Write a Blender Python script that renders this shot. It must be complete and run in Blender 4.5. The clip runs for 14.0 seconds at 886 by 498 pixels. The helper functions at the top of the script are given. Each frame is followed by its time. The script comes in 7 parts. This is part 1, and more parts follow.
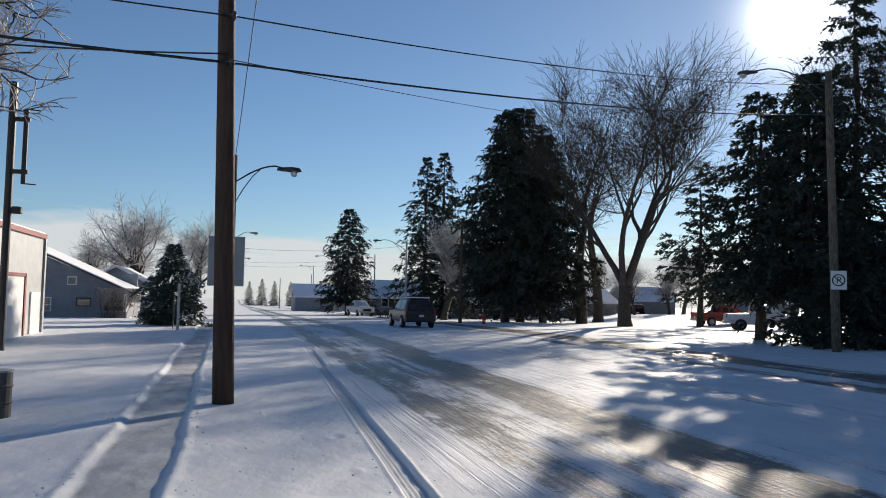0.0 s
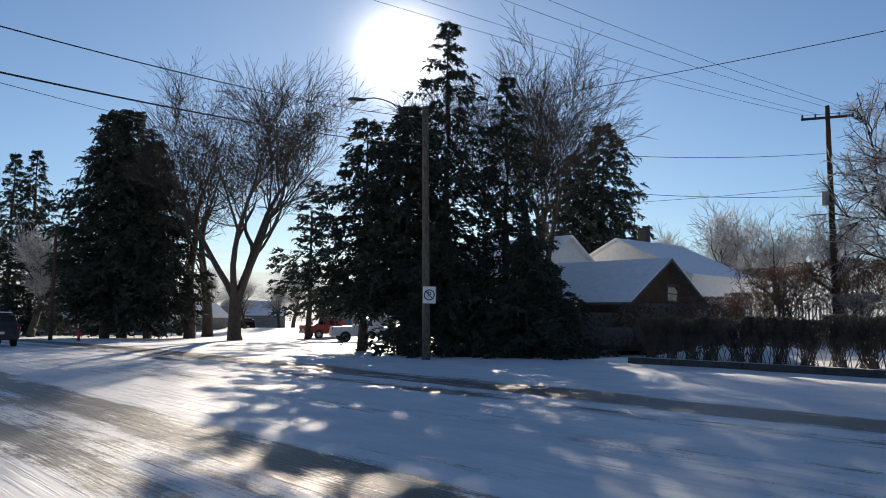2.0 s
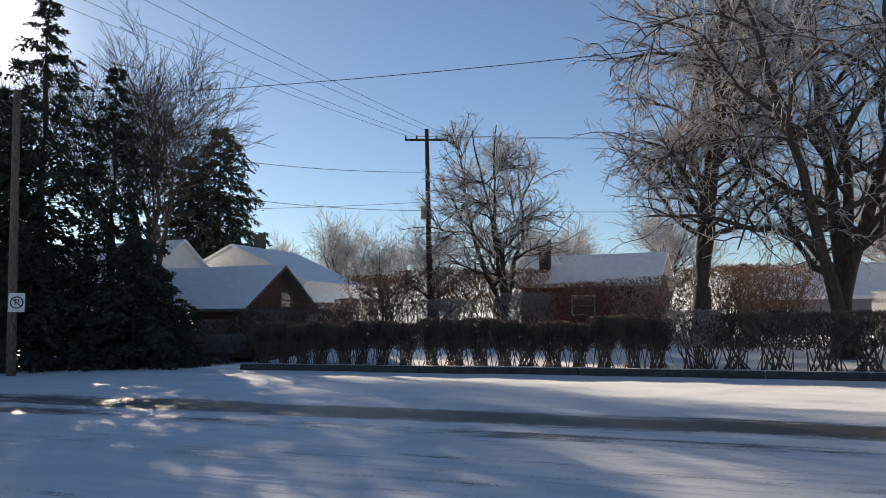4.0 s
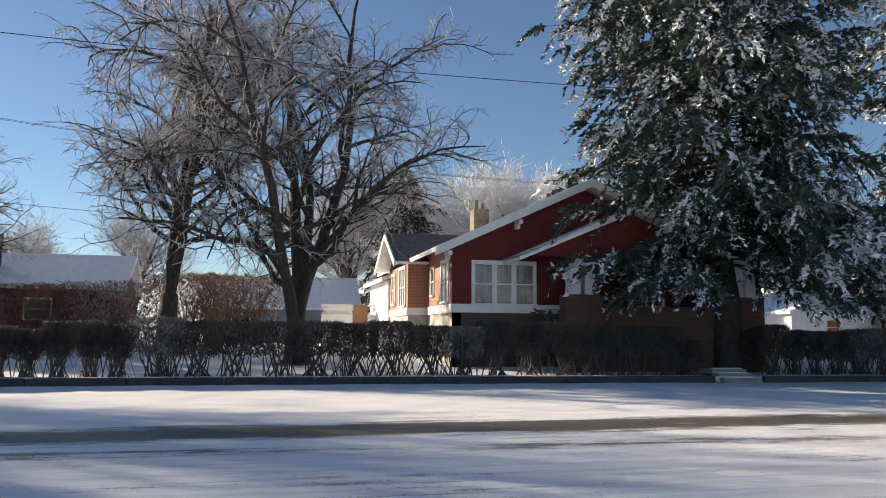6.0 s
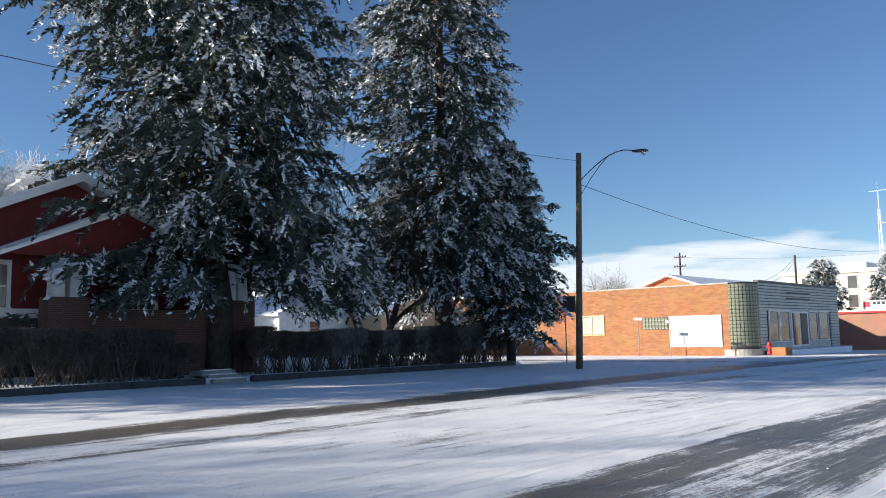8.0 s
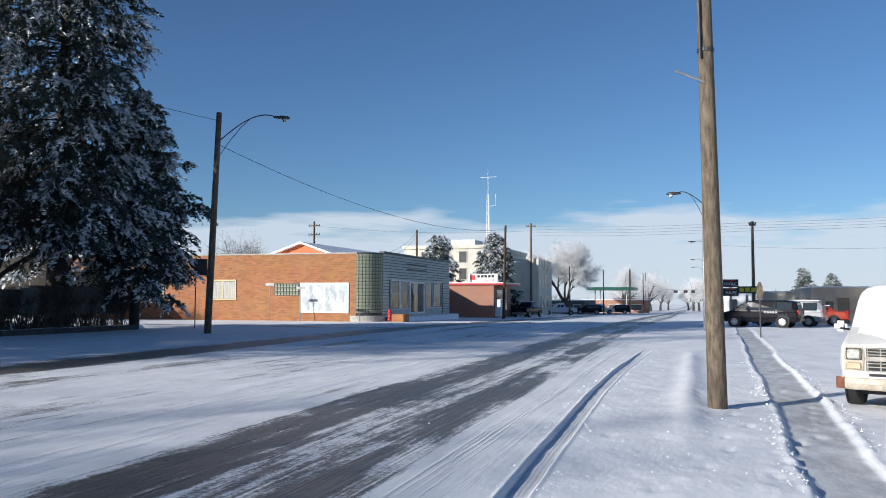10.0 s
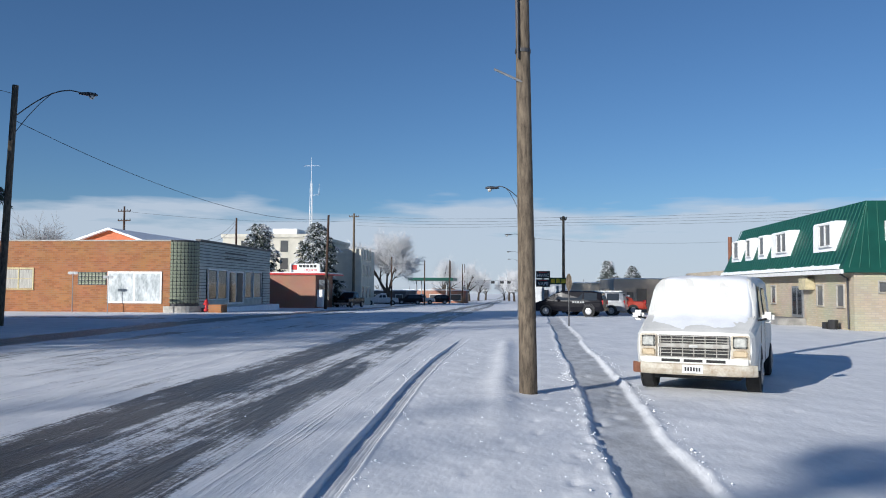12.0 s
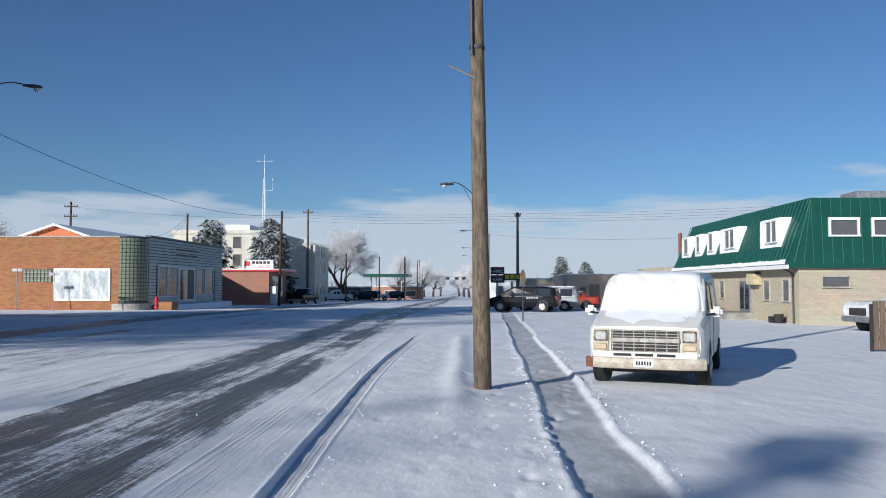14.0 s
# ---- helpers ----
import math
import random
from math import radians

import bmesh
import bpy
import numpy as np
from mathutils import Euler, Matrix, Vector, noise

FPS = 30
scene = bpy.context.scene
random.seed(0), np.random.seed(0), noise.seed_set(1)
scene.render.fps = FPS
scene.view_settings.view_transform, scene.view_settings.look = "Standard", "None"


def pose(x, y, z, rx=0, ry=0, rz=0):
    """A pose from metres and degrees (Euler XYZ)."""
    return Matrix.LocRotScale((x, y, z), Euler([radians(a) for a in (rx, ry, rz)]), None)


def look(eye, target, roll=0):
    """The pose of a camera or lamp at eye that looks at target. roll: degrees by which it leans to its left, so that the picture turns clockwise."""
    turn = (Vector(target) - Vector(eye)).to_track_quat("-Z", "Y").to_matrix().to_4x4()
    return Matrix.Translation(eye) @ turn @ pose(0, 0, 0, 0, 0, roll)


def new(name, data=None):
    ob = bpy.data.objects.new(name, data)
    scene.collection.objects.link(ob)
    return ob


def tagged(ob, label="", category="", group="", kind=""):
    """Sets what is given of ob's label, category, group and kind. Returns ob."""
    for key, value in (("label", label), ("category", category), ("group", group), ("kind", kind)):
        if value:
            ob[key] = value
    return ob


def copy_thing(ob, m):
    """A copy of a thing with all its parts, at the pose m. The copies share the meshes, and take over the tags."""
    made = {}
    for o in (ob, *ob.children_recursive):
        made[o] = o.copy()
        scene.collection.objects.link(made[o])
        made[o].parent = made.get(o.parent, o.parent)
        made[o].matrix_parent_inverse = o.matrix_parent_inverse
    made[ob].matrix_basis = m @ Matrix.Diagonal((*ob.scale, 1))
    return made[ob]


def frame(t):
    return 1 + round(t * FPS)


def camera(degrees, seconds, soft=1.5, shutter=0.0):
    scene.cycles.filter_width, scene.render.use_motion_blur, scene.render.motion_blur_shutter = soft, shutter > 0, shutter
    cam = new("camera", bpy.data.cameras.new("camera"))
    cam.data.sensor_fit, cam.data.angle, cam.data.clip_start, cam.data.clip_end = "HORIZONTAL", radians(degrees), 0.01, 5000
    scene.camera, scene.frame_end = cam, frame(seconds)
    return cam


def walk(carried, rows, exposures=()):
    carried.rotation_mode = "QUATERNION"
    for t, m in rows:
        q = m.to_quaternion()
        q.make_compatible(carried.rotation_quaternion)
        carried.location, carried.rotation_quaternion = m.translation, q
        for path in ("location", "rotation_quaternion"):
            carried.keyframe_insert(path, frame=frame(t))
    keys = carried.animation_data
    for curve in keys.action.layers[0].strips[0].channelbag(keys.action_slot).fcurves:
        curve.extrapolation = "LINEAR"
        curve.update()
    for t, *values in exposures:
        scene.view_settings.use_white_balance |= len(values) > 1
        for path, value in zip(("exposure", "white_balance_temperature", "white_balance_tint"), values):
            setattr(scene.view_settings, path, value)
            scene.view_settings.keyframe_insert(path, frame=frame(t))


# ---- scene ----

# ---- camera: a slow turn on the spot, phone held a little in front of the body ----
EYE_Z = 1.75


def view(az, pitch, roll):
    a, p = radians(az), radians(pitch)
    eye = Vector((0.1 * math.sin(a), 0.1 * math.cos(a), EYE_Z))
    way = Vector((math.sin(a) * math.cos(p), math.cos(a) * math.cos(p), math.sin(p)))
    return look(eye, eye + way * 10, roll)


TURN = [  # seconds, heading right of +Y, pitch up, lean
    (0, 14.07, 3.43, 1.28),
    (0.5, 16.52, 3.52, 1.84),
    (1, 22.72, 3.75, 1.72),
    (1.5, 31.91, 4.14, 1.23),
    (2, 40.79, 4.91, 0.94),
    (2.2, 44.63, 5.28, 1.18),
    (4.3, 72.44, 5.39, -0.07),
    (4.5, 76.14, 5.38, 0.21),
    (5, 81.86, 5.34, 0.61),
    (5.5, 93.96, 5.34, 0.68),
    (6, 103.32, 6.07, 0.37),
    (6.5, 110.17, 6.89, 0.05),
    (7, 119.69, 6.82, -0.77),
    (7.5, 131.29, 6.52, -1.20),
    (8, 137.73, 6.03, -1.15),
    (8.5, 145.56, 5.71, -1.57),
    (9, 153.00, 4.72, -1.70),
    (9.2, 155.10, 4.04, -1.26),
    (11.3, 173.30, 3.80, 0.44),
    (11.5, 174.34, 3.52, 0.44),
    (12, 175.29, 2.73, 0.29),
    (12.5, 175.80, 2.36, 0.36),
    (13, 176.74, 2.36, 0.37),
    (13.5, 176.04, 2.42, 0.44),
    (14, 178.46, 2.47, 0.10),
]
cam = camera(56.95, 14.0, soft=1.0)
walk(cam, [(t, view(a, p, r)) for t, a, p, r in TURN], exposures=[(0.0, 0.0, 7000, 10), (1.0, 0.05, 7200, 10), (2.0, 0.18, 7300, 11), (4.5, 0.38, 7950, 12), (5.5, 0.33, 7700, 12), (6.3, 0.68, 7800, 12), (7.0, 0.70, 7300, 11), (8.5, 0.36, 6450, 9), (9.2, 0.18, 6250, 8), (11.3, -0.18, 5950, 8), (12.5, -0.28, 5900, 8), (14.0, -0.28, 5900, 8)])

# ---- daylight ----
SUN_AZ, SUN_EL = 37.5, 18.3
world = bpy.data.worlds.new("sky")
scene.world = world
world.use_nodes = True
wn = world.node_tree.nodes
sky = wn.new("ShaderNodeTexSky")
sky.sky_type, sky.sun_disc = "NISHITA", False
sky.sun_elevation, sky.sun_rotation = radians(SUN_EL), radians(SUN_AZ)
sky.altitude, sky.air_density, sky.dust_density, sky.ozone_density = 1000, 1.0, 0.25, 3.0
wn["Background"].inputs["Strength"].default_value = 0.085
tint = wn.new("ShaderNodeMix")
tint.data_type, tint.blend_type = "RGBA", "MULTIPLY"
tint.inputs[0].default_value, tint.inputs[7].default_value = 1.0, (0.83, 0.97, 1.12, 1)
world.node_tree.links.new(sky.outputs["Color"], tint.inputs[6])
world.node_tree.links.new(tint.outputs[2], wn["Background"].inputs["Color"])
sun_way = Vector((math.sin(radians(SUN_AZ)) * math.cos(radians(SUN_EL)), math.cos(radians(SUN_AZ)) * math.cos(radians(SUN_EL)), math.sin(radians(SUN_EL))))
sun = new("sun", bpy.data.lights.new("sun", "SUN"))
sun.data.energy, sun.data.angle, sun.data.color = 6.2, radians(0.53), (1.0, 0.92, 0.82)
sun.matrix_world = look(sun_way * 100, (0, 0, 0))

# ---- materials ----
def mat(name, color, rough=0.7, metal=0.0, var=0.25, scale=6.0, fine=60.0, bump=0.3, color2=None, stretch=None, spec=0.5, island=0.0, dist=0.01):
    """A surface with stains and grain at two scales. stretch: scale along x, y, z."""
    m = bpy.data.materials.new(name)
    m.use_nodes = True
    n, l = m.node_tree.nodes, m.node_tree.links
    b = n["Principled BSDF"]
    b.inputs["Roughness"].default_value, b.inputs["Metallic"].default_value = rough, metal
    b.inputs["Specular IOR Level"].default_value = spec
    co = n.new("ShaderNodeTexCoord")
    mp = n.new("ShaderNodeMapping")
    mp.inputs["Scale"].default_value = stretch or (1, 1, 1)
    l.new(co.outputs["Object"], mp.inputs["Vector"])
    n1, n2 = n.new("ShaderNodeTexNoise"), n.new("ShaderNodeTexNoise")
    n1.inputs["Scale"].default_value, n1.inputs["Detail"].default_value = scale, 5
    n2.inputs["Scale"].default_value, n2.inputs["Detail"].default_value = fine, 3
    l.new(mp.outputs["Vector"], n1.inputs["Vector"]), l.new(mp.outputs["Vector"], n2.inputs["Vector"])
    add = n.new("ShaderNodeMath")
    add.operation = "MULTIPLY_ADD"
    add.inputs[1].default_value = 0.45
    l.new(n2.outputs["Fac"], add.inputs[0]), l.new(n1.outputs["Fac"], add.inputs[2])
    fac = add.outputs[0]
    if island:
        gi, a2 = n.new("ShaderNodeNewGeometry"), n.new("ShaderNodeMath")
        a2.operation, a2.inputs[1].default_value = "MULTIPLY_ADD", island
        l.new(gi.outputs["Random Per Island"], a2.inputs[0]), l.new(fac, a2.inputs[2])
        fac = a2.outputs[0]
    r = n.new("ShaderNodeValToRGB")
    c2 = color2 or tuple(c * (1 - var) for c in color)
    c1 = tuple(min(1, c * (1 + var * 0.6)) for c in color) if not color2 else color
    r.color_ramp.elements[0].position, r.color_ramp.elements[1].position = 0.45 + island * 0.3, 0.95 + island * 0.5 if island < 0.1 else 1.0
    r.color_ramp.elements[0].color, r.color_ramp.elements[1].color = (*c2, 1), (*c1, 1)
    l.new(fac, r.inputs["Fac"]), l.new(r.outputs["Color"], b.inputs["Base Color"])
    if bump:
        bp = n.new("ShaderNodeBump")
        bp.inputs["Strength"].default_value, bp.inputs["Distance"].default_value = bump, dist
        l.new(add.outputs[0], bp.inputs["Height"]), l.new(bp.outputs["Normal"], b.inputs["Normal"])
    return m


def brick_mat(name, c1, c2, mortar, w=0.21, h=0.07, joint=0.01, turn=False):
    """Running-bond brick on upright walls: u runs along the wall, v up."""
    m = mat(name, c1, 0.85, bump=0.0)
    n, l = m.node_tree.nodes, m.node_tree.links
    b = n["Principled BSDF"]
    co, sep, cmb, add = n.new("ShaderNodeTexCoord"), n.new("ShaderNodeSeparateXYZ"), n.new("ShaderNodeCombineXYZ"), n.new("ShaderNodeMath")
    add.operation = "ADD"
    l.new(co.outputs["Object"], sep.inputs[0])
    l.new(sep.outputs["X"], add.inputs[0]), l.new(sep.outputs["Y"], add.inputs[1])
    l.new(add.outputs[0], cmb.inputs["X"]), l.new(sep.outputs["Z"], cmb.inputs["Y"])
    br = n.new("ShaderNodeTexBrick")
    br.inputs["Scale"].default_value, br.inputs["Brick Width"].default_value, br.inputs["Row Height"].default_value = 1.0, w, h
    br.inputs["Mortar Size"].default_value, br.inputs["Bias"].default_value = joint, 0.0
    br.inputs["Color1"].default_value, br.inputs["Color2"].default_value, br.inputs["Mortar"].default_value = (*c1, 1), (*c2, 1), (*mortar, 1)
    l.new(cmb.outputs[0], br.inputs["Vector"])
    nz, mx = n.new("ShaderNodeTexNoise"), n.new("ShaderNodeMix")
    nz.inputs["Scale"].default_value, nz.inputs["Detail"].default_value = 0.7, 6
    l.new(co.outputs["Object"], nz.inputs["Vector"])
    mx.data_type, mx.blend_type = "RGBA", "MULTIPLY"
    mx.inputs[0].default_value = 0.35
    l.new(br.outputs["Color"], mx.inputs[6]), l.new(nz.outputs["Color"], mx.inputs[7])
    l.new(mx.outputs[2], b.inputs["Base Color"])
    bp = n.new("ShaderNodeBump")
    bp.inputs["Strength"].default_value, bp.inputs["Distance"].default_value, bp.invert = 0.6, 0.008, True
    l.new(br.outputs["Fac"], bp.inputs["Height"]), l.new(bp.outputs["Normal"], b.inputs["Normal"])
    return m


def stripe_mat(name, color, pitch=0.12, axis="Z", depth=0.012, rough=0.6, metal=0.0, var=0.15):
    """Lapped boards or ribs: a saw-tooth relief along one axis."""
    m = mat(name, color, rough, metal, var, scale=2.5, bump=0.0)
    n, l = m.node_tree.nodes, m.node_tree.links
    b = n["Principled BSDF"]
    co, sep, mul, fr = n.new("ShaderNodeTexCoord"), n.new("ShaderNodeSeparateXYZ"), n.new("ShaderNodeMath"), n.new("ShaderNodeMath")
    l.new(co.outputs["Object"], sep.inputs[0])
    mul.operation, mul.inputs[1].default_value, fr.operation = "MULTIPLY", 1 / pitch, "FRACT"
    if axis == "XY":
        ad = n.new("ShaderNodeMath")
        l.new(sep.outputs["X"], ad.inputs[0]), l.new(sep.outputs["Y"], ad.inputs[1]), l.new(ad.outputs[0], mul.inputs[0])
    else:
        l.new(sep.outputs[axis], mul.inputs[0])
    l.new(mul.outputs[0], fr.inputs[0])
    bp = n.new("ShaderNodeBump")
    bp.inputs["Strength"].default_value, bp.inputs["Distance"].default_value = 1.0, depth
    l.new(fr.outputs[0], bp.inputs["Height"]), l.new(bp.outputs["Normal"], b.inputs["Normal"])
    return m


def glass_mat(name, color=(0.03, 0.035, 0.04), rough=0.06):
    m = mat(name, color, rough, var=0.2, scale=1.5, bump=0.0, spec=0.8)
    return m


def ground_material():
    m = bpy.data.materials.new("snow_and_road")
    m.use_nodes = True
    n, l = m.node_tree.nodes, m.node_tree.links
    b = n["Principled BSDF"]

    def math_node(op, a, c=None, d=None):
        k = n.new("ShaderNodeMath")
        k.operation = op
        for i, v in enumerate((a, c, d)):
            if v is None:
                continue
            if isinstance(v, (int, float)):
                k.inputs[i].default_value = v
            else:
                l.new(v, k.inputs[i])
        return k.outputs[0]

    def noise_node(scale, stretch=(1, 1, 1), detail=4, rough=0.55):
        mp, k = n.new("ShaderNodeMapping"), n.new("ShaderNodeTexNoise")
        mp.inputs["Scale"].default_value = stretch
        l.new(co.outputs["Object"], mp.inputs["Vector"]), l.new(mp.outputs["Vector"], k.inputs["Vector"])
        k.inputs["Scale"].default_value, k.inputs["Detail"].default_value, k.inputs["Roughness"].default_value = scale, detail, rough
        return k.outputs["Fac"]

    co = n.new("ShaderNodeTexCoord")
    at = n.new("ShaderNodeAttribute")
    at.attribute_name = "bare"
    streak = noise_node(1.0, (3.0, 0.16, 1), 7, 0.72)
    streak2 = noise_node(1.0, (17.0, 0.12, 1), 5, 0.72)
    patch = noise_node(0.35, (1, 0.5, 1), 4)
    grit = noise_node(22.0, (1, 1, 1), 5, 0.7)
    v = math_node("MULTIPLY_ADD", math_node("SUBTRACT", streak, 0.5), 1.7, at.outputs["Fac"])
    v = math_node("MULTIPLY_ADD", math_node("SUBTRACT", streak2, 0.5), 0.95, v)
    v = math_node("MULTIPLY_ADD", math_node("SUBTRACT", patch, 0.5), 1.4, v)
    v = math_node("MULTIPLY_ADD", math_node("SUBTRACT", grit, 0.5), 0.9, v)
    v = math_node("MULTIPLY_ADD", math_node("SUBTRACT", noise_node(2.4, (1, 0.45, 1), 6, 0.7), 0.5), 1.0, v)
    v = math_node("MULTIPLY", v, math_node("MINIMUM", math_node("MULTIPLY", at.outputs["Fac"], 4.0), 1.0))
    ramp = n.new("ShaderNodeMapRange")
    ramp.interpolation_type = "SMOOTHSTEP"
    ramp.inputs["From Min"].default_value, ramp.inputs["From Max"].default_value = 0.40, 0.74
    l.new(v, ramp.inputs["Value"])
    mix = n.new("ShaderNodeMix")
    mix.data_type = "RGBA"
    snow, road = n.new("ShaderNodeValToRGB"), n.new("ShaderNodeValToRGB")
    snow.color_ramp.elements[0].color, snow.color_ramp.elements[1].color = (0.76, 0.77, 0.79, 1), (0.91, 0.91, 0.92, 1)
    snow.color_ramp.elements[0].position, snow.color_ramp.elements[1].position = 0.3, 0.7
    road.color_ramp.elements[0].color, road.color_ramp.elements[1].color = (0.05, 0.048, 0.045, 1), (0.24, 0.215, 0.18, 1)
    l.new(noise_node(1.3, (1, 0.4, 1), 6), snow.inputs["Fac"]), l.new(noise_node(30.0, (1, 0.4, 1), 5, 0.7), road.inputs["Fac"])
    l.new(ramp.outputs["Result"], mix.inputs[0]), l.new(snow.outputs["Color"], mix.inputs[6]), l.new(road.outputs["Color"], mix.inputs[7])
    pk = n.new("ShaderNodeAttribute")
    pk.attribute_name = "packed"
    grey, worn = n.new("ShaderNodeMix"), n.new("ShaderNodeValToRGB")
    worn.color_ramp.elements[0].color, worn.color_ramp.elements[1].color = (0.24, 0.24, 0.24, 1), (0.74, 0.745, 0.75, 1)
    worn.color_ramp.elements[0].position, worn.color_ramp.elements[1].position = 0.32, 0.72
    grey.data_type = "RGBA"
    l.new(noise_node(2.6, (1, 0.45, 1), 8, 0.7), worn.inputs["Fac"])
    l.new(pk.outputs["Fac"], grey.inputs[0]), l.new(mix.outputs[2], grey.inputs[6]), l.new(worn.outputs["Color"], grey.inputs[7])
    l.new(grey.outputs[2], b.inputs["Base Color"])
    rr = n.new("ShaderNodeMapRange")
    rr.inputs["To Min"].default_value, rr.inputs["To Max"].default_value = 0.62, 0.42
    l.new(ramp.outputs["Result"], rr.inputs["Value"]), l.new(rr.outputs["Result"], b.inputs["Roughness"])
    l.new(math_node("MULTIPLY_ADD", ramp.outputs["Result"], 0.35, 0.10), b.inputs["Specular IOR Level"])
    h = math_node("ADD", math_node("MULTIPLY", noise_node(2.2, (1, 0.6, 1), 5), 0.7), math_node("MULTIPLY", noise_node(26.0, (1, 1, 1), 4, 0.7), 0.05))
    h = math_node("ADD", h, math_node("MULTIPLY", streak2, math_node("MULTIPLY_ADD", at.outputs["Fac"], 1.3, 0.02)))
    # pressed tyre lines running with the street, crisp on one side
    lines = noise_node(1.0, (3.4, 0.035, 1), 6, 0.68)
    rut = n.new("ShaderNodeMapRange")
    rut.inputs["From Min"].default_value, rut.inputs["From Max"].default_value = 0.50, 0.56
    l.new(lines, rut.inputs["Value"])
    on_road = math_node("MINIMUM", math_node("MULTIPLY", at.outputs["Fac"], 6.0), 1.0)
    h = math_node("ADD", h, math_node("MULTIPLY", rut.outputs["Result"], math_node("MULTIPLY", on_road, 0.32)))
    bp = n.new("ShaderNodeBump")
    bp.inputs["Strength"].default_value, bp.inputs["Distance"].default_value = 0.75, 0.06
    l.new(h, bp.inputs["Height"]), l.new(bp.outputs["Normal"], b.inputs["Normal"])
    return m


SNOW = mat("snow", (0.90, 0.91, 0.93), 0.6, var=0.10, scale=3, fine=40, bump=0.35, dist=0.02, spec=0.3)
OLD_WOOD = mat("weathered_pole_wood", (0.21, 0.165, 0.115), 0.85, var=0.6, scale=7, fine=50, bump=1.0, stretch=(3, 3, 0.6), color2=(0.035, 0.026, 0.018))
DARK_WOOD = mat("creosoted_pole_wood", (0.085, 0.045, 0.026), 0.8, var=0.6, scale=4, fine=30, bump=0.8, stretch=(4, 4, 0.4), color2=(0.018, 0.011, 0.008))
BARK = mat("bark", (0.085, 0.068, 0.055), 0.9, var=0.5, scale=6, fine=40, bump=0.9, stretch=(2, 2, 0.6), color2=(0.022, 0.018, 0.015))
TWIG = mat("bare_twigs", (0.085, 0.068, 0.055), 0.9, var=0.4, scale=2, bump=0.0, color2=(0.028, 0.022, 0.018))
FROST_TWIG = mat("frosted_twigs", (0.64, 0.63, 0.63), 0.8, scale=0.7, fine=6, bump=0.0, color2=(0.07, 0.06, 0.055))
HOAR = mat("hoar_frosted_twigs", (0.82, 0.83, 0.85), 0.8, scale=0.8, fine=6, bump=0.0, color2=(0.62, 0.60, 0.58))
NEEDLE = mat("dark_spruce_needles", (0.045, 0.055, 0.038), 0.75, scale=1.1, fine=9, bump=0.0, color2=(0.014, 0.019, 0.013))
FROST_NEEDLE = mat("frosted_spruce_needles", (0.80, 0.82, 0.85), 0.75, scale=1.3, fine=7, bump=0.0, color2=(0.24, 0.27, 0.28), island=0.35)
DUSTED_NEEDLE = mat("dusted_spruce_needles", (0.075, 0.095, 0.075), 0.75, scale=1.3, fine=7, bump=0.0, color2=(0.018, 0.026, 0.018), island=0.2)
PINE_NEEDLE = mat("pine_needles", (0.05, 0.06, 0.035), 0.75, scale=1.1, fine=9, bump=0.0, color2=(0.02, 0.026, 0.016))
SHRUB = mat("hedge_twigs", (0.15, 0.12, 0.10), 0.9, scale=1.5, fine=12, bump=0.0, color2=(0.02, 0.016, 0.014), island=0.25)
SHRUB_RED = mat("reddish_shrub_twigs", (0.25, 0.14, 0.09), 0.9, scale=1.5, fine=12, bump=0.0, color2=(0.09, 0.05, 0.035))
CONCRETE = mat("old_concrete", (0.30, 0.29, 0.27), 0.9, scale=2, fine=40, var=0.4, bump=0.4)
STEEL = mat("galvanised_steel", (0.35, 0.36, 0.37), 0.5, 0.6, var=0.3, bump=0.1)
DARK_STEEL = mat("dark_steel", (0.06, 0.06, 0.065), 0.5, 0.3, var=0.3, bump=0.1)
WIRE = mat("cable_black", (0.02, 0.02, 0.022), 0.6, bump=0.0)
WHITE = mat("white_paint", (0.78, 0.78, 0.76), 0.5, var=0.12, scale=3, bump=0.15)
GLASS = glass_mat("window_glass")
GROUND = ground_material()

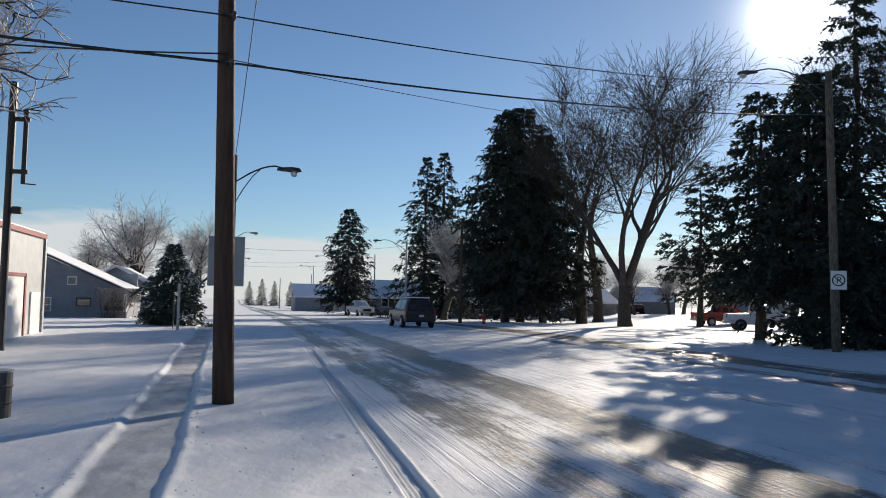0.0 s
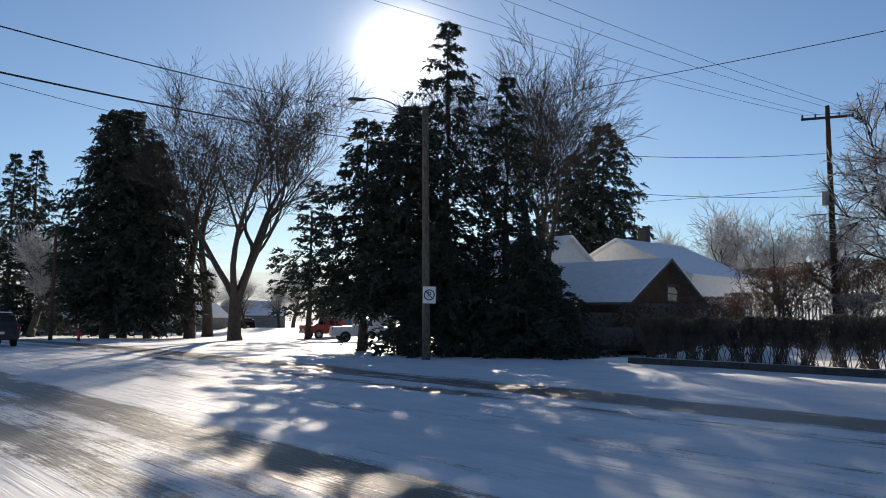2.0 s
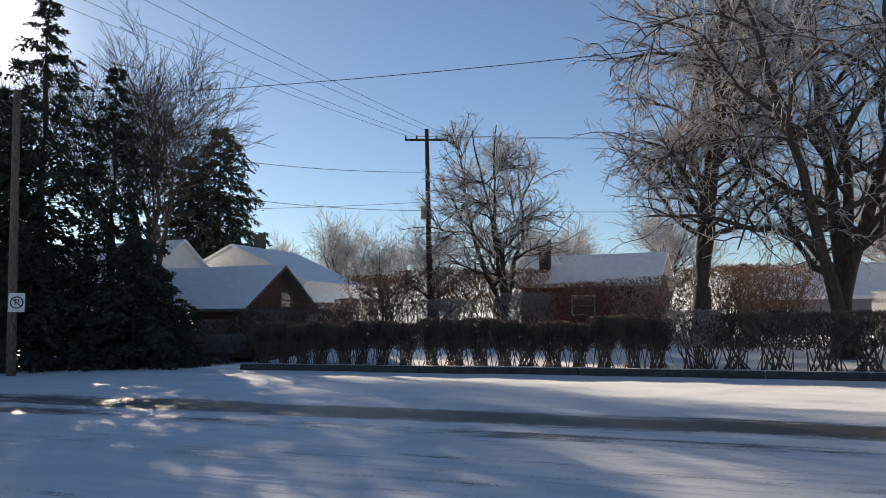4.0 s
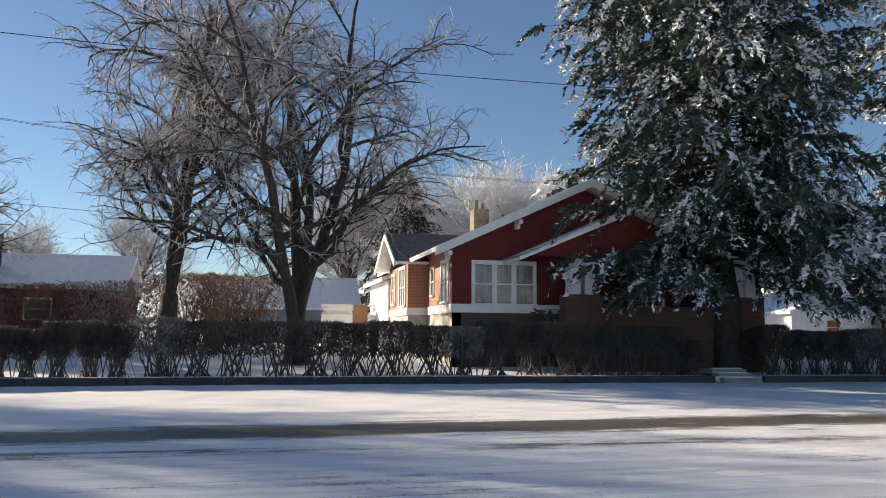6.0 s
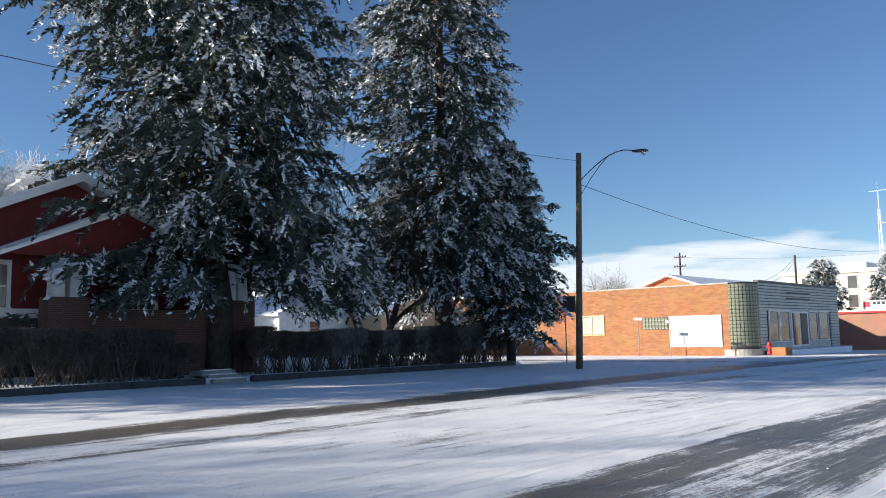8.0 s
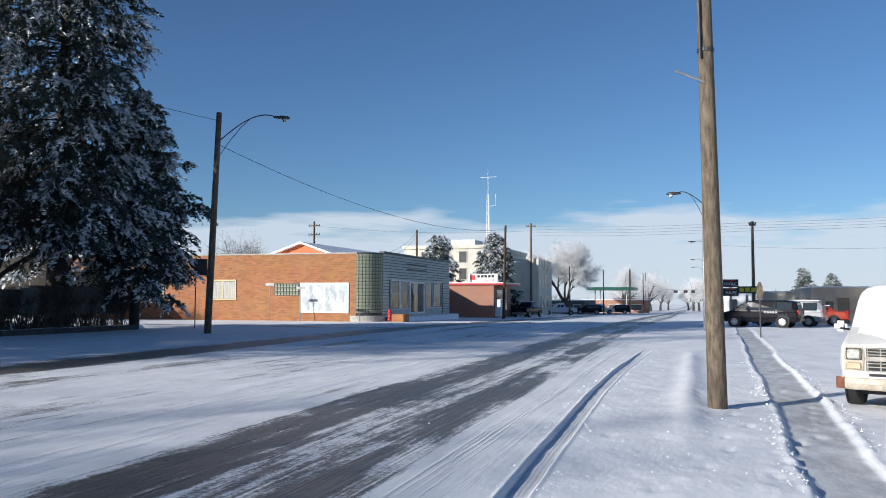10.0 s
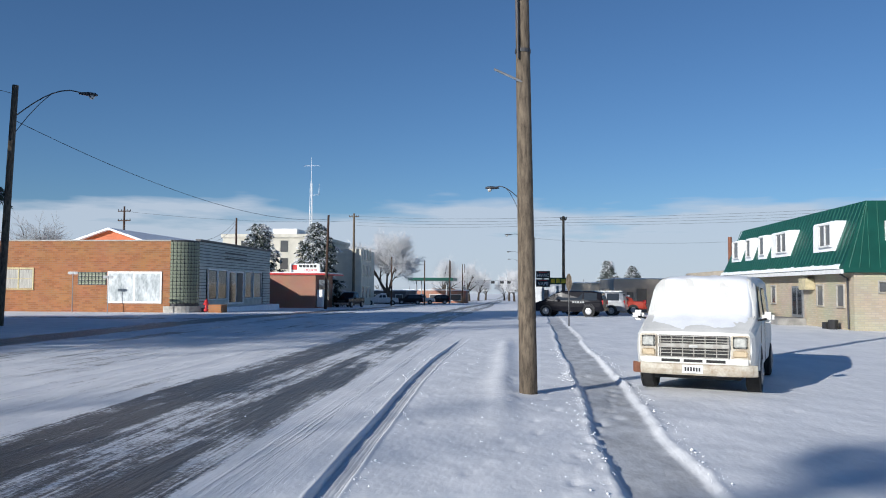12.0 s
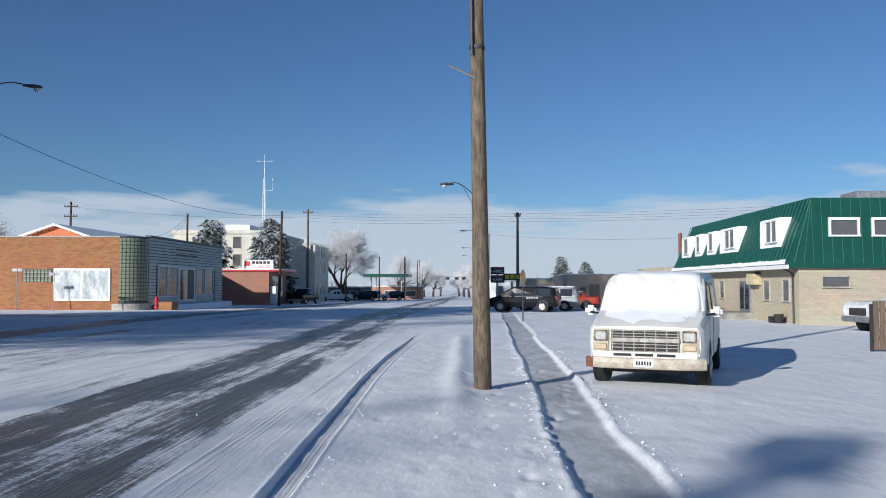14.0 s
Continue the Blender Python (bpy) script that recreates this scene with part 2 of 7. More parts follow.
# ---- mesh tools ----
class Shape:
    """Collects vertices and faces of one part."""

    def __init__(self):
        self.v, self.f = [], []

    def add(self, vs, fs):
        k = len(self.v)
        self.v += [tuple(p) for p in vs]
        self.f += [tuple(i + k for i in q) for q in fs]
        return self

    def box(self, x0, x1, y0, y1, z0, z1, m=None):
        vs = [Vector((x, y, z)) for z in (z0, z1) for y in (y0, y1) for x in (x0, x1)]
        if m is not None:
            vs = [m @ p for p in vs]
        return self.add(vs, [(0, 2, 3, 1), (4, 5, 7, 6), (0, 1, 5, 4), (2, 6, 7, 3), (0, 4, 6, 2), (1, 3, 7, 5)])

    def tube(self, p0, p1, r0, r1=None, n=8, caps=True):
        p0, p1 = Vector(p0), Vector(p1)
        r1 = r0 if r1 is None else r1
        q = (p1 - p0).to_track_quat("Z", "Y")
        vs = []
        for p, r in ((p0, r0), (p1, r1)):
            vs += [p + q @ Vector((r * math.cos(6.28319 * i / n), r * math.sin(6.28319 * i / n), 0)) for i in range(n)]
        fs = [(i, (i + 1) % n, n + (i + 1) % n, n + i) for i in range(n)]
        if caps:
            fs += [tuple(range(n - 1, -1, -1)), tuple(range(n, 2 * n))]
        return self.add(vs, fs)

    def path(self, pts, radii, n=8):
        """A bent tube through points, closed at both ends."""
        pts = [Vector(p) for p in pts]
        vs = []
        for i, p in enumerate(pts):
            d = pts[min(i + 1, len(pts) - 1)] - pts[max(i - 1, 0)]
            q = d.to_track_quat("Z", "Y")
            r = radii[i] if isinstance(radii, (list, tuple)) else radii
            vs += [p + q @ Vector((r * math.cos(6.28319 * k / n), r * math.sin(6.28319 * k / n), 0)) for k in range(n)]
        fs = [(a * n + k, a * n + (k + 1) % n, (a + 1) * n + (k + 1) % n, (a + 1) * n + k) for a in range(len(pts) - 1) for k in range(n)]
        fs += [tuple(range(n - 1, -1, -1)), tuple(range(len(vs) - n, len(vs)))]
        return self.add(vs, fs)

    def prism(self, poly, a, b, axis="y"):
        """A polygon of (u, z) pairs drawn out from a to b along x or y."""
        k = len(poly)
        mk = (lambda u, z, s: (u, s, z)) if axis == "y" else (lambda u, z, s: (s, u, z))
        vs = [mk(u, z, a) for u, z in poly] + [mk(u, z, b) for u, z in poly]
        fs = [(i, (i + 1) % k, k + (i + 1) % k, k + i) for i in range(k)] + [tuple(range(k - 1, -1, -1)), tuple(range(k, 2 * k))]
        return self.add(vs, fs)

    def loft(self, rings):
        """Rings of equal count joined in order, closed at both ends."""
        k = len(rings[0])
        vs = [p for r in rings for p in r]
        fs = [(a * k + i, a * k + (i + 1) % k, (a + 1) * k + (i + 1) % k, (a + 1) * k + i) for a in range(len(rings) - 1) for i in range(k)]
        fs += [tuple(range(k - 1, -1, -1)), tuple(range(len(vs) - k, len(vs)))]
        return self.add(vs, fs)


def mesh_of(name, shape, material, bevel=0.0, smooth=False):
    me = bpy.data.meshes.new(name)
    bm = bmesh.new()
    vs = [bm.verts.new(p) for p in shape.v]
    for q in shape.f:
        try:
            bm.faces.new([vs[i] for i in q])
        except ValueError:
            pass
    bmesh.ops.recalc_face_normals(bm, faces=bm.faces)
    if bevel:
        edges = [e for e in bm.edges if len(e.link_faces) == 2 and e.calc_face_angle(0) > 0.5]
        bmesh.ops.bevel(bm, geom=edges, offset=bevel, segments=2, affect="EDGES", clamp_overlap=True)
    for q in bm.faces:
        q.smooth = smooth
    bm.to_mesh(me)
    bm.free()
    me.materials.append(material)
    return me


def part(name, shape, material, parent, label="", bevel=0.0, smooth=False):
    ob = new(name, mesh_of(name, shape, material, bevel, smooth))
    ob.parent = parent
    return tagged(ob, label)


def thing(name, label, category, m=None, group="", kind=""):
    ob = new(name)
    ob.empty_display_size = 0.3
    if m is not None:
        ob.matrix_basis = m
    return tagged(ob, label, category, group, kind)


def raw_mesh(name, verts, faces, material, smooth=False):
    """A mesh from arrays, for what has very many small faces."""
    me = bpy.data.meshes.new(name)
    verts, faces = np.asarray(verts, dtype=np.float32), np.asarray(faces, dtype=np.int32)
    k = faces.shape[1]
    me.vertices.add(len(verts)), me.loops.add(faces.size), me.polygons.add(len(faces))
    me.vertices.foreach_set("co", verts.ravel())
    me.loops.foreach_set("vertex_index", faces.ravel())
    me.polygons.foreach_set("loop_start", np.arange(0, faces.size, k, dtype=np.int32))
    if smooth:
        me.polygons.foreach_set("use_smooth", np.ones(len(faces), dtype=bool))
    me.update(calc_edges=True)
    me.materials.append(material)
    return me


# ---- ground ----
def smooth01(v, a, b):
    s = np.clip((v - a) / (b - a), 0, 1)
    return s * s * (3 - 2 * s)


KERB_X, LAWN_Y0, LAWN_Y1 = 28.2, -37.5, 21.0


def ground_z(x, y):
    """Height of the ground: level round the camera, falling gently away along the street, the lawn across it raised."""
    x, y = np.asarray(x, float), np.asarray(y, float)
    ay = np.abs(y)
    z = -0.012 * np.where(ay > 55, ay - 45, np.where(ay > 35, (ay - 35) ** 2 / 40, 0)) * (1 - 0.5 * smooth01(ay, 700, 2600))
    z = z + 0.10 * smooth01(x, 19, 27) * np.exp(-((y - 3) / 28) ** 2)
    lawn = smooth01(y, LAWN_Y0 - 0.2, LAWN_Y0 + 0.1) * (1 - smooth01(y, LAWN_Y1 - 0.1, LAWN_Y1 + 3))
    z = z + lawn * (0.22 * smooth01(x, KERB_X + 0.05, KERB_X + 0.25) + 0.85 * smooth01(x, KERB_X + 1, KERB_X + 14))
    z = z + 0.85 * (1 - lawn) * smooth01(x, KERB_X + 6, KERB_X + 22) * smooth01(y, -40, -10)
    return z


def gz(x, y):
    return float(ground_z(x, y))


def path_mid(y):
    return np.where(y > 0, -0.85 - 0.014 * y, -1.15 - 0.03 * -y)


def track_mid(y):
    return 1.48 + 0.035 * np.maximum(y - 2, 0) + 0.022 * np.clip(-y - 2, 0, 14) - 0.03 * np.clip(-y - 20, 0, 20)


def build_ground():
    xs = np.unique(np.concatenate([np.linspace(-3000, -300, 10), np.linspace(-300, -40, 14), np.linspace(-40, -5, 60), np.arange(-5, -2.4, 0.075), np.arange(-2.4, -0.2, 0.036), np.arange(-0.2, 1.2, 0.06), np.arange(1.2, 2.5, 0.018), np.arange(2.5, 8, 0.075), np.linspace(8, 30, 110), np.linspace(30, 60, 40), np.linspace(60, 300, 14), np.linspace(300, 3000, 10), [KERB_X + 0.05, KERB_X + 0.15, KERB_X + 0.25]]))
    ys = np.unique(np.concatenate([np.linspace(-3000, -400, 12), np.linspace(-400, -60, 40), np.linspace(-60, -26, 60), np.arange(-26, 26, 0.11), np.linspace(26, 60, 60), np.linspace(60, 400, 40), np.linspace(400, 3000, 12), [LAWN_Y0 - 0.2, LAWN_Y0 + 0.1]]))
    X, Y = np.meshgrid(xs, ys)
    Z = ground_z(X, Y)
    rng = np.random.default_rng(5)
    near = np.exp(-(X / 60) ** 2 - (Y / 90) ** 2)

    def wobble(f, seed):
        r = np.random.default_rng(seed)
        s = 0
        for k in range(5):
            a, b, c = r.uniform(-1, 1, 3)
            s = s + np.sin(f * (a * X + b * Y) * (1 + k * 0.7) + c * 9)
        return s / 5
    Z = Z + near * (0.020 * wobble(0.9, 1) + 0.010 * wobble(2.7, 2)) * (1 - smooth01(X, 1.2, 2.5) * (1 - smooth01(X, 18, 21)) * 0.6)
    # cleared path with ridges thrown up on both sides
    half = 0.40 + 0.05 * wobble(1.2, 7) + 0.03 * wobble(9.0, 17)
    d = np.abs(X - path_mid(Y) - 0.08 * wobble(0.6, 3))
    lump = np.clip(0.45 + 0.55 * wobble(6.0, 4) + 0.45 * wobble(17.0, 14), 0, 1.2)
    on_path = smooth01(-np.abs(Y), -60, -45)
    Z = Z + on_path * (-0.05 * (1 - smooth01(d, half - 0.06, half + 0.05)) + (0.004 + 0.038 * lump ** 1.5) * np.exp(-((d - half - 0.05) / (0.04 + 0.04 * lump)) ** 2))
    # verge drift along the buried kerb
    Z = Z + 0.07 * np.exp(-((X - 0.15 - 0.05 * wobble(0.5, 9)) / 0.22) ** 2) * smooth01(-Y, 8, 15) * (1 - smooth01(-Y, 24, 30))
    # a single tyre's track pressed into the verge
    dt = X - track_mid(Y)
    fade = smooth01(-np.abs(Y), -30, -22)
    tread = 0.5 + 0.5 * np.sin(dt * 125)
    Z = Z + fade * (-(0.055 - 0.016 * tread) * (1 - smooth01(np.abs(dt), 0.11, 0.135)) + 0.012 * np.exp(-((np.abs(dt) - 0.155) / 0.022) ** 2))
    # where the snow is worn through: wheel lanes, path bottom
    bare = np.zeros_like(X)
    for mid, wid, amt in ((3.45, 0.62, 0.74), (5.4, 0.80, 0.88), (13.0, 0.6, 0.60), (15.7, 1.3, 0.92)):
        off = 0.25 * np.sin(Y / 23.0 + mid)
        bare = np.maximum(bare, amt * np.exp(-(np.abs(X - mid - off) / wid) ** 3))
    bare = np.maximum(bare, 0.50 * np.exp(-((X - 4.4) / 1.5) ** 4))
    bare = np.maximum(bare, 0.30 * np.exp(-((X - 14.6) / 1.8) ** 4))
    bare = np.maximum(bare, 0.26 * np.exp(-((X - 9.5) / 2.8) ** 4))
    bare = np.maximum(bare, 0.22 * smooth01(X, 1.9, 2.6) * (1 - smooth01(X, 17.5, 20)))
    packed = 0.75 * on_path * (1 - smooth01(d, half - 0.10, half - 0.01)) + 0.35 * fade * (1 - smooth01(np.abs(dt), 0.10, 0.13))
    bare = np.maximum(bare, 0.55 * np.exp(-((Y + 44.5) / 1.6) ** 4) * smooth01(X, 14, 18) * (1 - smooth01(X, 60, 80)))
    Z = Z + 0.07 * np.exp(-((Y - 7.05 - 0.06 * wobble(2.0, 41)) / 0.13) ** 2) * smooth01(X, -0.6, -0.3) * (1 - smooth01(X, 0.9, 1.2)) * (0.5 + 0.8 * lump)
    Z = Z + 0.03 * np.exp(-((Y + 13.2 - 0.3 * (X - 1.6) - 0.12 * wobble(2.0, 42)) / 0.12) ** 2) * smooth01(X, -0.4, 0.0) * (1 - smooth01(X, 1.3, 1.5)) * lump
    # footprints and small lumps of thrown snow
    for k in range(120):
        fx, fy = rng.uniform(-7, 1.3), rng.uniform(-24, 12)
        if k < 46:
            fx, fy = -0.3 + 0.9 * ((k // 2) % 2) * (k % 2) - 0.04 * k + rng.normal(0, 0.1), -6.2 - 0.22 * k + rng.normal(0, 0.1)
        w = rng.uniform(0.045, 0.08)
        Z = Z + rng.choice([-0.035, -0.03, 0.02]) * np.exp(-((X - fx) / w) ** 2 - ((Y - fy) / (w * 1.5)) ** 2)
    Z = Z + 0.006 * wobble(19.0, 21) * near * (0.5 + 0.5 * wobble(1.1, 22)) + 0.010 * np.sin(X * 5.5 + 2.0 * wobble(0.15, 31)) * wobble(0.4, 32) * smooth01(X, 1, 3) * (1 - smooth01(X, 22, 27))
    Z = Z - 0.02 * np.clip(bare * 1.3, 0, 1) * (np.abs(X) < 25)
    V = np.stack([X, Y, Z], -1).reshape(-1, 3)
    nx, ny = len(xs), len(ys)
    idx = np.arange(nx * ny).reshape(ny, nx)
    F = np.stack([idx[:-1, :-1], idx[:-1, 1:], idx[1:, 1:], idx[1:, :-1]], -1).reshape(-1, 4)
    me = raw_mesh("ground", V, F, GROUND, True)
    at = me.attributes.new("bare", "FLOAT", "POINT")
    at.data.foreach_set("value", bare.ravel().astype(np.float32))
    pk = me.attributes.new("packed", "FLOAT", "POINT")
    pk.data.foreach_set("value", packed.ravel().astype(np.float32))
    return tagged(new("ground", me), "snow-covered street, verge and lawns with worn grey wheel lanes", "ground", kind="structure")


build_ground()


def snow_crumbs(seed=9):
    """Small lumps of thrown snow along the cleared path, the tyre track and the scuffed verge."""
    rng = np.random.default_rng(seed)
    n = 2600
    y = rng.uniform(-24, 16, n)
    kind = rng.random(n)
    side = rng.choice([-1.0, 1.0], n)
    x = np.where(kind < 0.5, path_mid(y) + side * (0.42 + np.abs(rng.normal(0, 0.13, n))), np.where(kind < 0.68, track_mid(y) + side * (0.17 + np.abs(rng.normal(0, 0.08, n))), np.where(kind < 0.84, rng.uniform(-0.6, 1.4, n), rng.uniform(2, 9, n))))
    x, y = np.where((kind > 0.84) & (kind < 0.9), rng.normal(0.4, 0.6, n), x), np.where((kind > 0.84) & (kind < 0.9), 7.0 + rng.normal(0, 0.18, n), y)
    r = np.clip(rng.lognormal(-5.0, 0.5, n), 0.003, 0.022) * np.where(kind > 0.68, 0.75, 1.0)
    unit = np.array([(1, 0, 0), (0.3, 0.95, 0), (-0.8, 0.6, 0), (-0.8, -0.6, 0), (0.3, -0.95, 0), (0, 0, 1), (0, 0, -1)], float)
    tri = np.array([(k, (k + 1) % 5, 5) for k in range(5)] + [((k + 1) % 5, k, 6) for k in range(5)])
    V = unit[None] * rng.uniform(0.65, 1.35, (n, 7, 1)) * r[:, None, None] * np.array([1, 1, 0.8])
    V = V + np.stack([x, y, ground_z(x, y) + r * 0.35 + 0.004 + np.where(kind < 0.5, 0.012, 0.0)], -1)[:, None]
    F = tri[None] + (np.arange(n) * 7)[:, None, None]
    ob = new("snow_crumbs", raw_mesh("snow_crumbs", V.reshape(-1, 3), F.reshape(-1, 3), SNOW, True))
    return tagged(ob, "scattered crumbs of thrown snow beside the path", "snow", kind="stuff")


snow_crumbs()


# ---- trees ----
def tube_mesh(segs, sides):
    """Many short tapered tubes at once: rows of p0, p1, r0, r1."""
    S = np.asarray(segs, float)
    p0, p1, r0, r1 = S[:, 0:3], S[:, 3:6], S[:, 6:7], S[:, 7:8]
    d = p1 - p0
    d /= np.linalg.norm(d, axis=1, keepdims=True) + 1e-9
    ref = np.where(np.abs(d[:, 2:3]) < 0.9, [[0, 0, 1.0]], [[1.0, 0, 0]])
    u = np.cross(d, ref)
    u /= np.linalg.norm(u, axis=1, keepdims=True) + 1e-9
    w = np.cross(d, u)
    n = len(S)
    V = np.zeros((n, 2 * sides, 3))
    for i in range(sides):
        c, s = math.cos(6.28319 * i / sides), math.sin(6.28319 * i / sides)
        V[:, i], V[:, sides + i] = p0 + (u * c + w * s) * r0, p1 + (u * c + w * s) * r1
    base = (np.arange(n) * 2 * sides)[:, None]
    F = np.stack([np.stack([base[:, 0] + i, base[:, 0] + (i + 1) % sides, base[:, 0] + sides + (i + 1) % sides, base[:, 0] + sides + i], -1) for i in range(sides)], 1).reshape(-1, 4)
    return V.reshape(-1, 3), F


def grow_bare(seed, height, stems=1, lean=0.12, spread=0.75, levels=5, droop=0.0, trunk_r=0.38, fork_at=0.25, kids=(3, 5), twist=0.22, ratio=0.68, fork_h=0.0, rise=0.05):
    """Limbs and twigs of a leafless tree as two lists of tapered segments."""
    rng = random.Random(seed)
    thick, thin = [], []

    def limb(p, d, length, r, lv):
        n = 5 if lv < 2 else 4 if lv < 4 else 3
        step = length / n
        pts = [p.copy()]
        rad = [r]
        taper = 0.55 if lv == 0 else 0.35
        for i in range(n):
            jitter = Vector((rng.gauss(0, 1), rng.gauss(0, 1), rng.gauss(0, 0.6))) * twist * (0.5 if lv == 0 else 1.0)
            up = rise if lv < 3 else -droop
            d = (d + jitter * 0.45 + Vector((0, 0, up))).normalized()
            p = p + d * step
            q = r * (1 - (1 - taper) * (i + 1) / n)
            (thick if lv <= 2 else thin).append((*pts[-1], *p, rad[-1], q))
            pts.append(p.copy())
            rad.append(q)
        if lv >= levels:
            return
        m = rng.randint(*kids) + (1 if lv >= 2 else 0)
        for k in range(m):
            lo = 0.45 if lv == 0 else 0.22
            f = lo + (1 - lo) * (k + rng.random()) / m
            i = min(n - 1, int(f * n))
            base = pts[i].lerp(pts[i + 1], f * n - i)
            side = Vector((rng.gauss(0, 1), rng.gauss(0, 1), rng.gauss(0, 0.5)))
            side = (side - d * side.dot(d)).normalized()
            a = spread * rng.uniform(0.7, 1.25) * (0.8 if lv == 0 else 1.0)
            nd = (d * math.cos(a) + side * math.sin(a) + Vector((0, 0, 0.12 - droop * 0.3 * lv))).normalized()
            limb(base, nd, length * ratio * rng.uniform(0.75, 1.15), max(rad[i + 1] * rng.uniform(0.55, 0.78), 0.007), lv + 1)
        limb(p, d, length * ratio, rad[-1], lv + 1)

    for s in range(stems):
        a = 6.283 * s / stems + rng.random()
        d = Vector((math.cos(a) * lean * (stems > 1) * 2, math.sin(a) * lean * (stems > 1) * 2, 1)).normalized()
        off = Vector((math.cos(a), math.sin(a), 0)) * (trunk_r * 0.8 if stems > 1 else 0)
        first = height * fork_at * 1.5
        if s == 0:
            for k in range(6):
                b = 6.283 * k / 6
                thick.append((off.x + math.cos(b) * trunk_r * 0.75, off.y + math.sin(b) * trunk_r * 0.75, -0.25, off.x, off.y, trunk_r * 2.0, trunk_r * 0.5, trunk_r * 0.4))
        if fork_h:
            if s == 0:
                for k in range(4):
                    thick.append((0, 0, -0.25 + (fork_h + 0.45) * k / 4, 0, 0, -0.25 + (fork_h + 0.45) * (k + 1) / 4, trunk_r * (1.25 - 0.08 * k), trunk_r * (1.25 - 0.08 * (k + 1))))
            limb(off * 0.45 + Vector((0, 0, fork_h - 0.2)), d, first, trunk_r * (0.85 if s == 0 else 0.62), 0)
            continue
        limb(off + Vector((0, 0, -0.2)), d, first, trunk_r / (1 if stems == 1 else 1.35), 0)
    return thick, thin


def bare_tree(name, label, seed, height, bark=BARK, twigs=TWIG, twig_r=1.0, **kw):
    thick, thin = grow_bare(seed, height, **kw)
    top = max(max(s[5] for s in thick), max(s[5] for s in thin))
    k = height / top
    t = thing(name, label, "tree")
    for nm, segs, sides, m in (("trunk", thick, 7, bark), ("crown", thin, 3, twigs)):
        S = np.array(segs)
        S[:, :6] *= k
        S[:, 6:] *= (k if nm == "trunk" else twig_r)
        if nm == "crown":
            S[:, 6:] = np.maximum(S[:, 6:], 0.008 * twig_r)
        V, F = tube_mesh(S, sides)
        ob = new(nm, raw_mesh(nm, V, F, m, True))
        ob.parent = t
    return t


def spruce(name, label, seed, height, radius, needles=NEEDLE, boughs=380, fingers=12, sprays=9, power=0.75, skirt=0.06, droop=0.35, reach=0.75, open_low=0.0, category="tree", frost=None, frost_from=0.6, fat=1.0, ragged=0.4, spray=1.0, toward=(0.0, 0.0)):
    """A conifer: trunk, ragged drooping boughs, hanging side branches on them, and needle sprays round each."""
    rng = np.random.default_rng(seed)
    t = thing(name, label, category)
    tr = Shape()
    n = 9
    tr.path([(0.05 * math.sin(i * 1.7 + seed), 0.05 * math.cos(i * 2.1), -0.2 + (height + 0.2) * i / n) for i in range(n + 1)], [max(0.02, height * 0.021 * (1 - i / n) ** 0.9 + 0.015) for i in range(n + 1)], 9)
    part("trunk", tr, BARK, t, smooth=True)
    N = boughs
    f = skirt + (1 - skirt) * np.clip((np.arange(N) + rng.uniform(-4, 4, N)) / N, 0, 1) ** 1.2
    f = np.clip(f, skirt, 0.985)
    az = np.arange(N) * 2.39996 + rng.normal(0, 0.5, N)
    lobes = 1 + 0.20 * np.sin(az * 2 + seed + f * 11) + 0.14 * np.sin(az * 5 + f * 31 + seed)
    L = radius * (1 - f) ** power * (1.12 - ragged * rng.random(N) ** 1.3 * 1.6) * lobes + 0.18
    L *= 1 - open_low * np.exp(-((f - skirt) / 0.12) ** 2)
    L = np.maximum(L * (1 + toward[0] * np.cos(az - radians(toward[1]))), 0.18)
    K = 7
    s = np.linspace(0, 1, K)
    dr = droop * (1.25 - f) * rng.uniform(0.6, 1.4, N)
    out = L[:, None] * s
    zz = (f * height)[:, None] + L[:, None] * ((0.10 + 0.5 * np.clip(f - 0.8, 0, 1)[:, None]) * s - dr[:, None] * s ** 1.5 + 0.35 * dr[:, None] * s ** 4)
    P = np.stack([out * np.cos(az)[:, None], out * np.sin(az)[:, None], zz], -1)
    r = 0.006 * height ** 0.5 * (1 - 0.8 * s)[None, :] * np.clip(L / 3, 0.3, 1.5)[:, None]
    segs = np.concatenate([P[:, :-1], P[:, 1:], r[:, :-1, None], r[:, 1:, None]], -1).reshape(-1, 8)
    V, F = tube_mesh(segs, 3)
    ob = tagged(new("bough_work", raw_mesh("bough_work", V, F, BARK)), kind="stuff")
    ob.parent = t
    # hanging side branches, the last one of each bough its tip
    M = fingers
    pos = 0.22 + 0.78 * rng.random((N, M)) ** 0.7
    pos[:, 0] = 0.97
    i0 = np.clip((pos * (K - 1)).astype(int), 0, K - 2)
    ft = pos * (K - 1) - i0
    nn = np.arange(N)[:, None]
    B = P[nn, i0] * (1 - ft[..., None]) + P[nn, i0 + 1] * ft[..., None]
    ang = rng.uniform(0.25, 1.25, (N, M)) * rng.choice([-1.0, 1.0], (N, M))
    ang[:, 0] *= 0.2
    hang = -rng.uniform(0.0, 1.5, (N, M)) * (0.25 + 1.1 * droop)
    hang[:, 0] *= 0.4
    D = np.stack([np.cos(az[:, None] + ang), np.sin(az[:, None] + ang), hang], -1)
    D /= np.linalg.norm(D, axis=-1, keepdims=True)
    ln = reach * rng.uniform(0.45, 1.25, (N, M)) * np.clip(L / radius, 0.15, 1)[:, None] ** 0.5
    B, D, ln = B.reshape(-1, 1, 3), D.reshape(-1, 1, 3), ln.reshape(-1, 1, 1)
